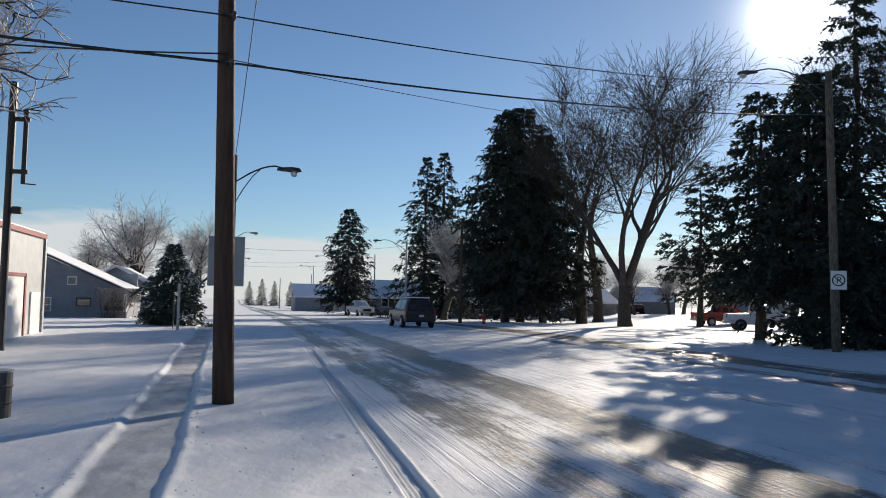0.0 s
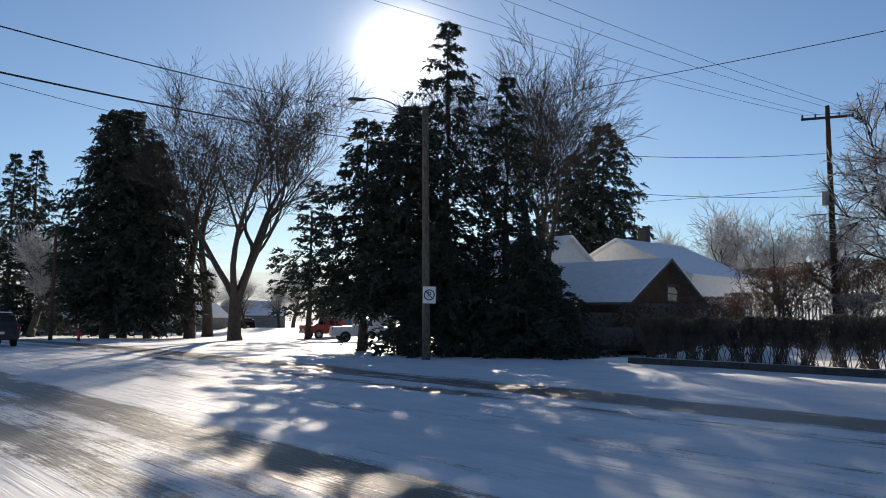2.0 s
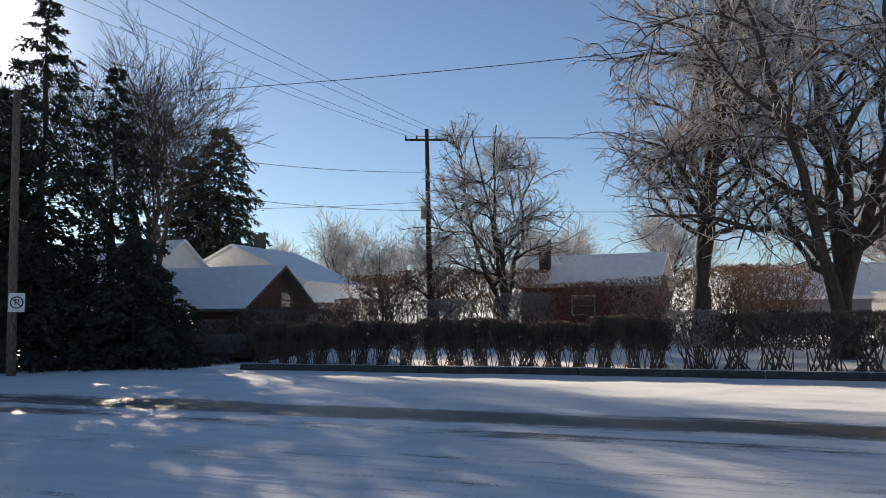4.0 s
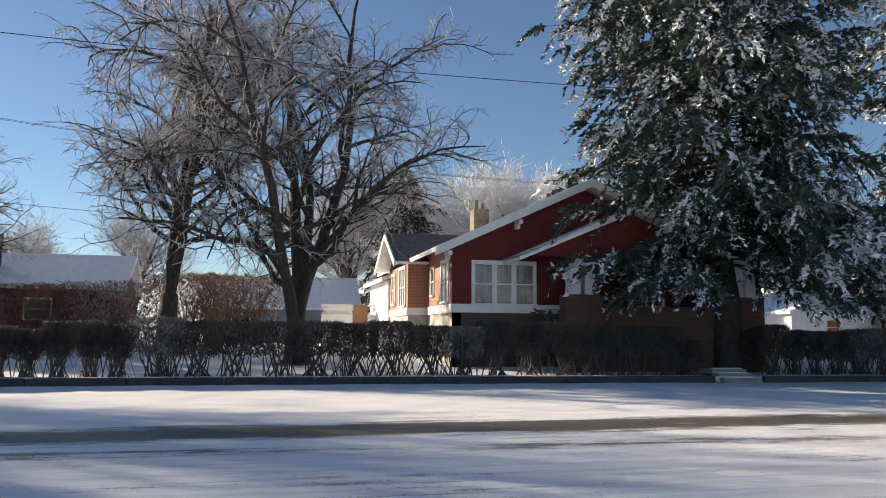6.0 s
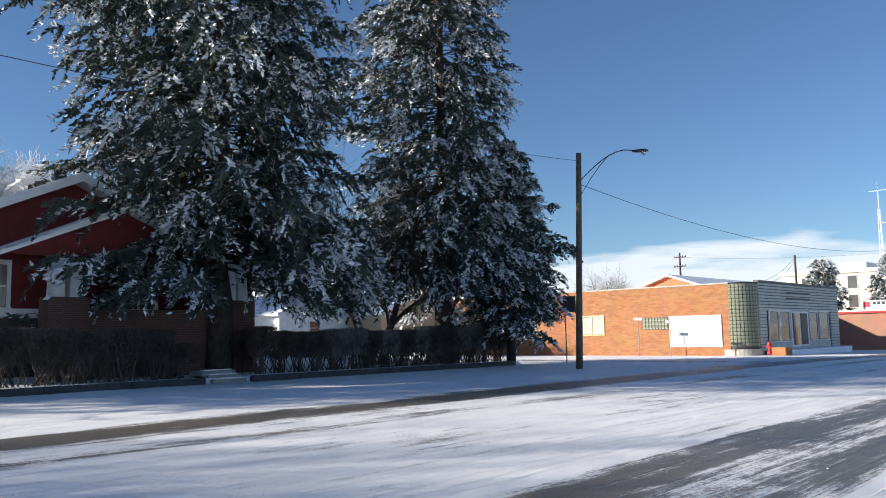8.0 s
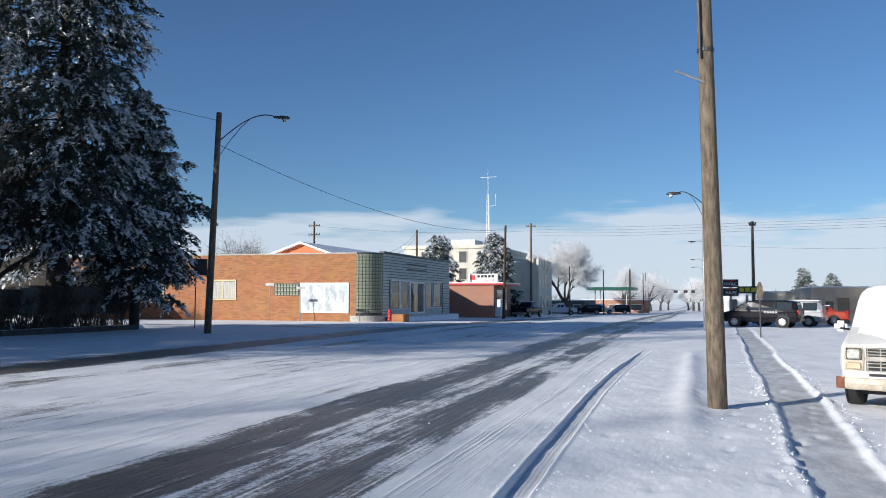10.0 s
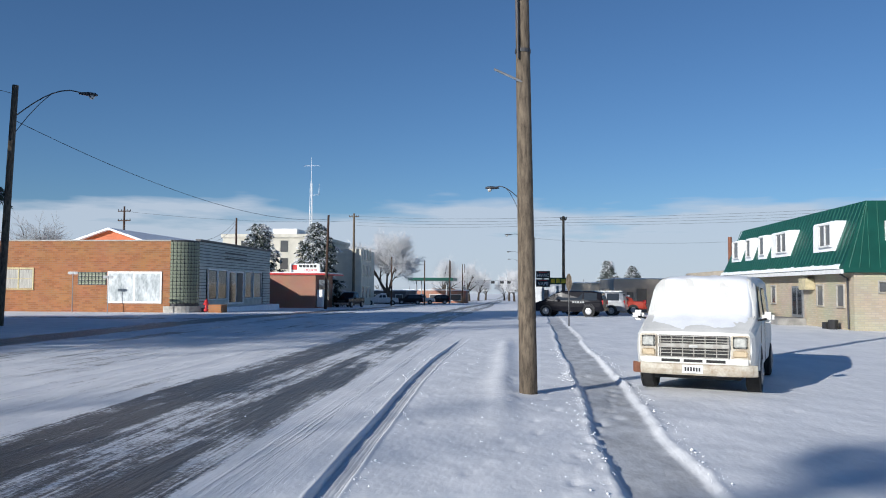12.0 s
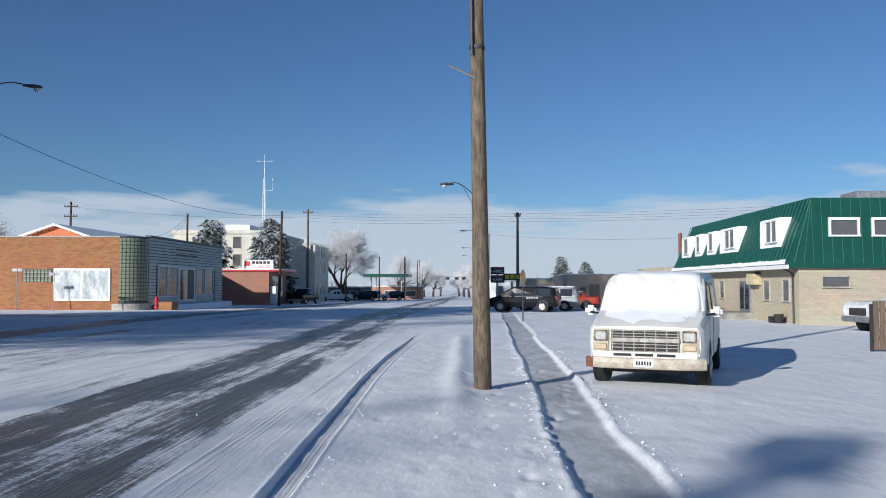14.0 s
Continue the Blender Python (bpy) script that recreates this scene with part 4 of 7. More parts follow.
def street_lamp(x, y, top, to, arm_z, wood=True, r=0.15, label="street lamp with a curved arm on a tall pole", drop=0.9, lean=(0, 0)):
    """to: where the lamp head hangs (x, y); arm_z: its height."""
    z = gz(x, y)
    t = thing("street_lamp", label, "street lamp")
    part("pole", Shape().path([(x + lean[0] * f, y + lean[1] * f, z - 0.3 + (top - z + 0.3) * f) for f in (0, 0.33, 0.66, 1)], [r, r * 0.92, r * 0.84, r * 0.76], 12), OLD_WOOD if wood else STEEL, t, smooth=True)
    a, b = Vector((x + lean[0], y + lean[1], top - drop)), Vector((to[0], to[1], arm_z))
    L = b - a
    pts = []
    for i in range(9):
        f = i / 8
        p = a + Vector((L.x * f, L.y * f, 0))
        p.z = a.z + (b.z - a.z + 0.12) * math.sin(min(1, f * 1.25) * math.pi / 2) - (0.12 * max(0, f - 0.8) / 0.2)
        pts.append(p)
    part("arm", Shape().path(pts, 0.028, 6), DARK_STEEL, t, smooth=True)
    a2 = a + Vector((0, 0, -0.75))
    part("brace", Shape().path([a2.lerp(pts[4], 0), a2.lerp(pts[4], 0.35) + Vector((0, 0, 0.12)), a2.lerp(pts[4], 0.7) + Vector((0, 0, 0.12)), pts[4]], 0.018, 6), DARK_STEEL, t, smooth=True)
    d = Vector((L.x, L.y, 0)).normalized()
    q = Vector((-d.y, d.x, 0))
    head = Shape()
    rings = []
    for f, w, h in ((-0.35, 0.05, 0.05), (-0.2, 0.1, 0.09), (0.1, 0.17, 0.12), (0.35, 0.15, 0.1), (0.45, 0.04, 0.04)):
        c = b + d * f
        rings.append([c + q * (w * math.cos(k * 6.283 / 10)) + Vector((0, 0, h * max(-0.35, math.sin(k * 6.283 / 10)))) for k in range(10)])
    head.loft(rings)
    hd = part("lamp_head", head, DARK_STEEL, t, "grey metal lamp head", smooth=True)
    bowl = Shape().loft([[b + d * 0.2 + q * (0.13 * s * math.cos(k * 6.283 / 10)) + d * (0.13 * s * math.sin(k * 6.283 / 10)) + Vector((0, 0, zz)) for k in range(10)] for s, zz in ((1, -0.03), (0.9, -0.13), (0.5, -0.2))])
    part("bowl", bowl, LAMP_GLASS, hd, "clouded glass bowl", smooth=True)
    return t


def wire(a, b, sag, r=0.012, name="overhead_wire", label="black overhead cable sagging between poles"):
    a, b = Vector(a), Vector(b)
    pts = [a.lerp(b, i / 24) - Vector((0, 0, sag * 4 * (i / 24) * (1 - i / 24))) for i in range(25)]
    ob = new(name, mesh_of(name, Shape().path(pts, r, 5), WIRE, smooth=True))
    return tagged(ob, label, "wire")


pole_a = utility_pole(-0.12, 13.65, 9.6, (-0.27, 0.0), 0.165, DARK_WOOD, "dark creosoted wooden utility pole beside the cleared path")
for zz in (6.22, 5.45):
    part("insulator", Shape().path([(-0.18, 13.5, zz - 0.06), (-0.18, 13.42, zz), (-0.18, 13.36, zz)], [0.03, 0.05, 0.04], 8), DARK_STEEL, pole_a)
pole_f = utility_pole(-0.30, -13.8, 9.2, (0.155, 0.0), 0.145, OLD_WOOD, "weathered grey wooden utility pole at the verge")
part("conduit", Shape().path([(-0.12, -13.66, 5.6), (-0.1, -13.66, 7.0), (-0.08, -13.66, 8.8)], 0.02, 6), DARK_STEEL, pole_f)
part("band", Shape().tube((-0.2, -13.8, 5.72), (-0.2, -13.8, 5.78), 0.135, 0.135, 14), DARK_STEEL, pole_f)
part("bracket", Shape().path([(-0.2, -13.7, 5.2), (0.28, -13.66, 5.42)], 0.02, 6), STEEL, pole_f)
street_lamp(22.46, 27.0, 11.0, (19.97, 28.98), 11.2, label="street lamp on a wooden pole with a no-parking sign", lean=(-0.15, 0.2), r=0.18)
street_lamp(22.1, -33.93, 10.6, (19.29, -35.6), 10.5, label="grey street lamp with a long curved arm at the corner", lean=(-0.3, -0.2), r=0.17, drop=1.4)
street_lamp(-0.2, 27.1, 6.2, (1.5, 27.05), 5.8, label="street lamp behind the dark utility pole", r=0.12)
for y, h in ((82, 8.2), (128, 8.2)):
    street_lamp(-0.6, y, h - 0.012 * (y - 45), (1.4, y), h - 0.012 * (y - 45) - 0.1, label="distant street lamp along the road", r=0.12)
for x, y, h in ((15.5, 76, 7.0), (18.4, 112, 7.6), (15.2, 132, 8.0), (17, 190, 8.5)):
    street_lamp(x, y, h, (x - 2.8, y), h, label="distant street lamp on the far side of the road", r=0.12, wood=False)
utility_pole(17.4, 63.3, 8.2, (0, 0), 0.14, DARK_WOOD, "thin dark utility pole near the dark trees")
utility_pole(42.3, 18.4, 13.1, (-0.1, 0.2), 0.17, DARK_WOOD, "dark utility pole with a single crossarm", arms=((156, 1.25, 0.62),))
tr = thing("pole_transformer", "grey transformer can on the utility pole", "transformer")
part("can", Shape().tube((42.1, 18.75, 7.9), (42.1, 18.75, 8.6), 0.2, 0.2, 12), STEEL, tr)
utility_pole(18.5, -81.0, 9.0, (-0.3, 0.3), 0.15, DARK_WOOD, "dark wooden pole by the far kerb")
utility_pole(22.8, -117.9, 12.6, (0, 0), 0.2, OLD_WOOD, "tall tan wooden pole with a small crossarm", arms=((90, 0.7, 0.5),))
utility_pole(-4.5, -70.0, 7.9, (0, 0), 0.14, OLD_WOOD, "tan wooden pole by the parking lot", arms=((90, 0.25, 0.3),))
utility_pole(29.5, -86.0, 9.2, (0, 0), 0.14, DARK_WOOD, "dark pole behind the store")
utility_pole(48.4, -98.9, 11.8, (0, 0), 0.16, DARK_WOOD, "distant pole with two crossarms", arms=((100, 0.9, 0.6), (100, 0.9, 1.8)))
for x, y, h in ((14.9, -142, 6.5), (12.6, -170, 7.5), (15, -205, 8.5), (12.8, -230, 8.5), (10.5, -180, 7.0), (17.5, -120, 6.3)):
    utility_pole(x, y, h, (0, 0), 0.13, DARK_WOOD, "distant dark pole along the street")
for y, h in ((-96, 9.2), (-150, 9.6), (-200, 10.0)):
    street_lamp(-2.8, y, h - 1.5, (0.2, y), h - 1.2, label="distant street lamp reaching over the road", r=0.12, wood=False)
street_lamp(-0.5, -47.0, 7.4, (1.0, -47.0), 7.5, label="street lamp whose arm shows beside the utility pole", r=0.09, drop=0.5, wood=False)
for k, (x, y, h) in enumerate(((24, 150, 7), (22, 170, 9), (20, 230, 9), (12, 240, 8), (-2, 210, 8))):
    utility_pole(x, y, h - 1.5, (0, 0), 0.13, DARK_WOOD, "distant dark pole along the road")

A_TOP, A_LOW, R_TOP = (-0.2, 13.5, 6.22), (-0.18, 13.5, 5.45), (22.3, 27.2, 10.5)
wire(A_TOP, R_TOP, 0.35, 0.014), wire(A_LOW, (22.35, 27.15, 9.3), 0.3, 0.020), wire((-0.18, 13.5, 5.5), (23, 40, 11.3), 0.3, 0.008)
wire(A_TOP, (-14.0, 11.0, 6.7), 0.25, 0.014), wire(A_LOW, (-14.0, 11.0, 5.75), 0.2, 0.024), wire((-0.2, 13.5, 5.6), (-14.0, 11.0, 5.7), 0.5, 0.014)
wire((-0.2, 27.1, 5.9), (0.55, 8.0, 9.6), 0.1, 0.012), wire((-0.2, 27.1, 5.9), (-0.5, 82, 7.2), 0.5, 0.008)
wire((22.2, 27.2, 10.6), (21.8, -34.1, 10.2), 1.3, 0.012)
for dx, dy, up in ((-0.5, 1.1, 12.7), (0.45, -1.05, 12.75), (-0.2, 0.5, 12.7), (0.2, -0.5, 12.75)):
    wire((42.25 + dx, 18.5 + dy, up), (3.0 + dx * 6, 26.0 + dy * 3, 16.0), 0.6, 0.009)
    wire((42.25 + dx, 18.5 + dy, up), (52 + dx, -28 + dy, 12.2), 0.8, 0.008)
wire((22.3, 27.2, 9.6), (42.2, 18.5, 10.6), 0.5, 0.014), wire((22.3, 27.2, 8.2), (42.2, 18.6, 8.4), 0.5, 0.014), wire((30, 45, 9.0), (42.2, 18.6, 8.9), 0.5, 0.012)
wire((42.2, 18.5, 8.4), (52, -28, 8.4), 0.6, 0.012)
wire((21.9, -34.0, 9.1), (18.3, -80.8, 8.6), 1.4, 0.014)
for k in range(4):
    wire((22.8, -117.9, 12.2 - 0.45 * k), (-4.5, -70.0, 7.8 - 0.22 * k), 0.25, 0.010), wire((-4.5, -70.0, 7.8 - 0.22 * k), (-36, -50, 7.6 - 0.2 * k), 0.35, 0.008)
wire((29.5, -86, 9.0), (25, -64, 5.4), 0.5, 0.014), wire((29.5, -86, 8.7), (25, -66, 5.4), 0.5, 0.014)
wire((48.4, -98.9, 11.2), (22.8, -117.9, 11.5), 0.6, 0.012), wire((-2.8, -96, 7.6), (-30, -88, 7.2), 0.6, 0.01)
wire((15.5, 76, 6.6), (-0.6, 82, 6.2), 0.4, 0.012), wire((18.4, 112, 6.6), (-0.6, 128, 6.0), 0.5, 0.014), wire((18.4, 112, 7.2), (-0.6, 128, 6.6), 0.5, 0.014)


# ---- signs ----
def letters(text, size, m, parent, at, name="letters"):
    """Raised lettering; at: pose of the text's plane, reading along its x."""
    cu = bpy.data.curves.new("text", "FONT")
    cu.body, cu.size, cu.extrude, cu.align_x, cu.align_y = text, size, 0.006, "CENTER", "CENTER"
    tmp = bpy.data.objects.new("text", cu)
    me = bpy.data.meshes.new_from_object(tmp)
    me.transform(at)
    me.materials.append(m)
    ob = new(name, me)
    ob.parent = parent
    bpy.data.objects.remove(tmp)
    return ob


BLACK = mat("black_paint", (0.02, 0.02, 0.022), 0.5, bump=0.05)
SIGN_RED = mat("sign_red", (0.55, 0.03, 0.03), 0.45, bump=0.05)
SIGN_BACK = mat("sign_back_aluminium", (0.30, 0.31, 0.32), 0.55, 0.5, var=0.2, scale=3, bump=0.1)
YELLOW = mat("sign_yellow", (0.75, 0.55, 0.03), 0.5, bump=0.05)

np_sign = thing("no_parking_sign", "white no-parking sign with a struck-through letter on the pole", "sign", pose(22.42, 26.83, 2.77, 90, 0, -40 + 0))
part("plate", Shape().box(-0.28, 0.28, -0.36, 0.36, -0.006, 0.006), WHITE, np_sign, bevel=0.004)
ring = Shape()
for k in range(24):
    a0, a1 = 6.2832 * k / 24, 6.2832 * (k + 1) / 24
    ring.add([(math.cos(a) * r, math.sin(a) * r, z) for a in (a0, a1) for r in (0.19, 0.235) for z in (0.007, 0.011)], [(1, 3, 7, 5), (0, 4, 6, 2), (2, 6, 7, 3), (0, 1, 5, 4)])
part("ring", ring, BLACK, np_sign)
part("slash", Shape().box(-0.02, 0.02, -0.2, 0.2, 0.008, 0.012, pose(0, 0, 0, 0, 0, 45)), BLACK, np_sign)
letters("P", 0.36, BLACK, np_sign, pose(0, 0, 0.008), "letter")

back_sign = thing("road_sign", "large road sign seen from its grey back", "sign", pose(-0.22, 18.0, 0))
part("plate", Shape().box(-0.375, 0.375, 0.05, 0.06, 1.9, 2.96), SIGN_BACK, back_sign, bevel=0.004)
part("post", Shape().box(-0.04, 0.04, 0.06, 0.14, -0.2, 2.9), STEEL, back_sign, bevel=0.005)
post = thing("sign_post", "bare metal post by the pavement", "post", pose(-2.6, 40.2, gz(-2.6, 40.2)))
part("post", Shape().box(-0.06, 0.06, -0.05, 0.05, -0.2, 2.15), STEEL, post, bevel=0.01)
post2 = thing("sign_post", "thin metal post by the pavement", "post", pose(-2.9, 41.4, gz(-2.9, 41.4)))
part("post", Shape().box(-0.025, 0.025, -0.025, 0.025, -0.2, 1.7), DARK_STEEL, post2, bevel=0.005)
cs = thing("corner_sign", "dark sign panel on a thin post at the corner", "sign", pose(26.1, -38.85, gz(26.1, -38.85)))
part("post", Shape().tube((0, 0, -0.2), (0, 0, 3.9), 0.03, 0.03, 8), DARK_STEEL, cs)
part("plate", Shape().box(-0.35, 0.35, -0.01, 0.01, 2.9, 3.8, pose(-0.3, 0, 0, 0, 0, 30)), BLACK, cs, bevel=0.004)
for x, y, h in ((30.8, -55.5, 2.9), (27.7, -54.5, 2.6)):
    p = thing("street_post", "thin sign post with a small plate beside the store", "sign", pose(x, y, gz(x, y)))
    part("post", Shape().tube((0, 0, -0.2), (0, 0, h), 0.03, 0.03, 8), STEEL, p)
    part("plate", Shape().box(-0.35, 0.35, -0.01, 0.01, h - 0.2, h), SIGN_BACK, p)
fp = thing("flag_post", "thin post with a narrow plate seen edge-on", "sign", pose(-2.75, -39.0, 0))
part("post", Shape().tube((0, 0, -0.2), (0, 0, 2.3), 0.03, 0.03, 8), DARK_STEEL, fp)
part("plate", Shape().loft([[(0.14 * s * math.cos(k * 0.6283), y, 2.05 + 0.42 * math.sin(k * 0.6283)) for k in range(10)] for s, y in ((1, 0.0), (1, 0.03))]), OLD_WOOD, fp)


def hydrant(x, y, m=SIGN_RED, base=None):
    t = thing("fire_hydrant", "red fire hydrant standing in the snow", "hydrant", pose(x, y, gz(x, y) if base is None else base))
    part("barrel", Shape().path([(0, 0, -0.1), (0, 0, 0.08), (0, 0, 0.09), (0, 0, 0.5), (0, 0, 0.52), (0, 0, 0.58)], [0.16, 0.16, 0.1, 0.1, 0.15, 0.15], 12), m, t, smooth=True)
    part("bonnet", Shape().path([(0, 0, 0.58), (0, 0, 0.68), (0, 0, 0.74), (0, 0, 0.8)], [0.13, 0.11, 0.05, 0.03], 12), m, t, "snow-dusted bonnet", smooth=True)
    for a in (0, 120, 240):
        part("outlet", Shape().tube((0.09 * math.cos(radians(a)), 0.09 * math.sin(radians(a)), 0.42), (0.2 * math.cos(radians(a)), 0.2 * math.sin(radians(a)), 0.42), 0.055, 0.06, 10), m, t)


hydrant(21.5, -56.6, base=0.1), hydrant(18.5, 60.5)


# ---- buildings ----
# bungalow's front red holds its shade, the side brick its sunlit orange
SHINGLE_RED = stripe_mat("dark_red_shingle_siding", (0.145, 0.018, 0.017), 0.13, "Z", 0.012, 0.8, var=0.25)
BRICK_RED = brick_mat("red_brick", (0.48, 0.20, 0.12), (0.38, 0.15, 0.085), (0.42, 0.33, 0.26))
BRICK_TAN = brick_mat("orange_tan_brick", (0.47, 0.20, 0.075), (0.33, 0.13, 0.05), (0.34, 0.20, 0.12), 0.4, 0.14, 0.014)
BRICK_CREAM = brick_mat("cream_brick", (0.60, 0.52, 0.38), (0.52, 0.44, 0.31), (0.48, 0.43, 0.34), 0.30, 0.10, 0.012)
BRICK_DARK = brick_mat("dark_brick_and_foundation_shade", (0.09, 0.07, 0.06), (0.065, 0.05, 0.045), (0.12, 0.11, 0.10))
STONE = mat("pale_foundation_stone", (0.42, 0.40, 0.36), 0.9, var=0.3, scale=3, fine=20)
ROOF_GREY = mat("grey_roof_shingles", (0.12, 0.12, 0.13), 0.9, var=0.4, scale=4, fine=30, bump=0.5)
# porch copy of the red brick, darkened to hold the porch shade
BRICK_PORCH_SHADE = brick_mat("red_brick_in_porch_shade", (0.15, 0.06, 0.045), (0.10, 0.045, 0.035), (0.16, 0.13, 0.11))
CHIMNEY_STONE = mat("sooty_chimney_stone", (0.20, 0.175, 0.14), 0.9, var=0.45, scale=4, fine=20)
CURTAIN = mat("pale_curtain", (0.45, 0.44, 0.40), 0.9, var=0.4, scale=3, stretch=(6, 6, 0.4), bump=0.2)
CURTAINED = mat("curtains_behind_glass", (0.30, 0.30, 0.28), 0.1, scale=1.6, fine=7, bump=0.0, color2=(0.07, 0.07, 0.075), stretch=(3, 3, 0.5), spec=0.7)
METAL_WHITE = stripe_mat("white_ribbed_steel", (0.50, 0.51, 0.51), 0.3, "XY", 0.02, 0.45, 0.1)
METAL_GREEN = mat("green_standing_seam_steel", (0.010, 0.085, 0.06), 0.42, 0.2, var=0.2, scale=1.5, bump=0.05)
SIDING_GREY = stripe_mat("grey_house_siding", (0.22, 0.235, 0.26), 0.14, "Z", 0.012, 0.7)
SIDING_WHITE = mat("dull_white_siding", (0.46, 0.49, 0.45), 0.55, var=0.25, scale=1.5, fine=20, bump=0.1)
STUCCO = mat("tan_stucco", (0.52, 0.45, 0.35), 0.9, var=0.2, scale=1.2, fine=30)
TRIM_RED = mat("dark_red_trim", (0.25, 0.03, 0.025), 0.5)
ORANGE = stripe_mat("orange_ribbed_gable", (0.55, 0.13, 0.03), 0.4, "XY", 0.02, 0.5)
DULL_SIDING = stripe_mat("dull_grey_siding", (0.22, 0.22, 0.215), 0.14, "Z", 0.012, 0.8, var=0.3)
BROWN_SIDING = stripe_mat("dark_brown_siding", (0.11, 0.065, 0.045), 0.14, "Z", 0.012, 0.8, var=0.3)
RUST = mat("rust_brown_steel", (0.22, 0.09, 0.05), 0.8, var=0.5)


def window_on(parent, m, w, h, frame=0.09, sashes=1, bar=True, fill=GLASS, trim=WHITE, name="window", bars=0.05):
    """A framed window on a wall: m puts its lower middle on the wall's face, x along the wall, y outwards."""

    def local(s):
        s.v = [tuple(m @ Vector(p)) for p in s.v]
        return s
    wb = Shape()
    wb.box(-w / 2 - frame, -w / 2, -0.04, 0.06, 0, h), wb.box(w / 2, w / 2 + frame, -0.04, 0.06, 0, h)
    wb.box(-w / 2 - frame, w / 2 + frame, -0.04, 0.07, h, h + frame * 1.2), wb.box(-w / 2 - frame * 1.2, w / 2 + frame * 1.2, -0.04, 0.10, -frame * 0.8, 0)
    win = part(name, local(wb), trim, parent, "white framed window" if trim is WHITE else "")
    for i in range(sashes):
        a, b = -w / 2 + w * i / sashes, -w / 2 + w * (i + 1) / sashes
        if i:
            part("mullion", local(Shape().box(a - bars, a + bars, -0.03, 0.05, 0, h)), trim, win)
        part("pane", local(Shape().box(a + 0.02, b - 0.02, 0.0, 0.012, 0.03, h - 0.03)), fill, win)
        if bar:
            part("sash_bar", local(Shape().box(a, b, 0.0, 0.03, h * 0.5 - 0.025, h * 0.5 + 0.025)), trim, win)
    return win


def wall_frame(x, y, z, facing):
    """facing: degrees of the outward normal, 0 = +X, 90 = +Y."""
    return pose(x, y, z, 0, 0, facing - 90)


def slab(p, q, r, s, thick):
    """A roof slab from four corners, thickened downwards."""
    low = [Vector(v) - Vector((0, 0, thick)) for v in (p, q, r, s)]
    return Shape().add([*(Vector(v) for v in (p, q, r, s)), *low], [(0, 1, 2, 3), (7, 6, 5, 4), (0, 4, 5, 1), (1, 5, 6, 2), (2, 6, 7, 3), (3, 7, 4, 0)])


def gable_house(name, label, x0, x1, y0, y1, base, eave, ridge, along, wall, roof=SNOW, over=0.4, gable=None, windows=(), thick=0.14, trim=WHITE):
    """A plain house. along: the axis the ridge runs along."""
    t = thing(name, label, "house")
    s = Shape()
    if along == "y":
        mid = (x0 + x1) / 2
        s.prism([(x0, base), (x1, base), (x1, eave), (mid, ridge), (x0, eave)], y0, y1, "y")
        k = (ridge - eave) / (mid - x0)
        A = [((x0 - over, y0 - over, eave - over * k + 0.14), (mid, y0 - over, ridge + 0.14), (mid, y1 + over, ridge + 0.14), (x0 - over, y1 + over, eave - over * k + 0.14)),
             ((mid, y0 - over, ridge + 0.14), (x1 + over, y0 - over, eave - over * k + 0.14), (x1 + over, y1 + over, eave - over * k + 0.14), (mid, y1 + over, ridge + 0.14))]
    else:
        mid = (y0 + y1) / 2
        s.prism([(y0, base), (y1, base), (y1, eave), (mid, ridge), (y0, eave)], x0, x1, "x")
        k = (ridge - eave) / (mid - y0)
        A = [((x0 - over, y0 - over, eave - over * k + 0.14), (x1 + over, y0 - over, eave - over * k + 0.14), (x1 + over, mid, ridge + 0.14), (x0 - over, mid, ridge + 0.14)),
             ((x0 - over, mid, ridge + 0.14), (x1 + over, mid, ridge + 0.14), (x1 + over, y1 + over, eave - over * k + 0.14), (x0 - over, y1 + over, eave - over * k + 0.14))]
    part("shell", s, wall, t)
    for q in A:
        part("roof_slope", slab(*q, thick), trim, t, "painted roof edge")
        up = [tuple(Vector(v) + Vector((0, 0, 0.06))) for v in q]
        part("roof_snow", slab(*up, 0.055), roof, t, "snow lying on the roof")
    for x, y, z, f, w, h, n in windows:
        window_on(t, wall_frame(x, y, z, f), w, h, sashes=n, trim=trim)
    return t


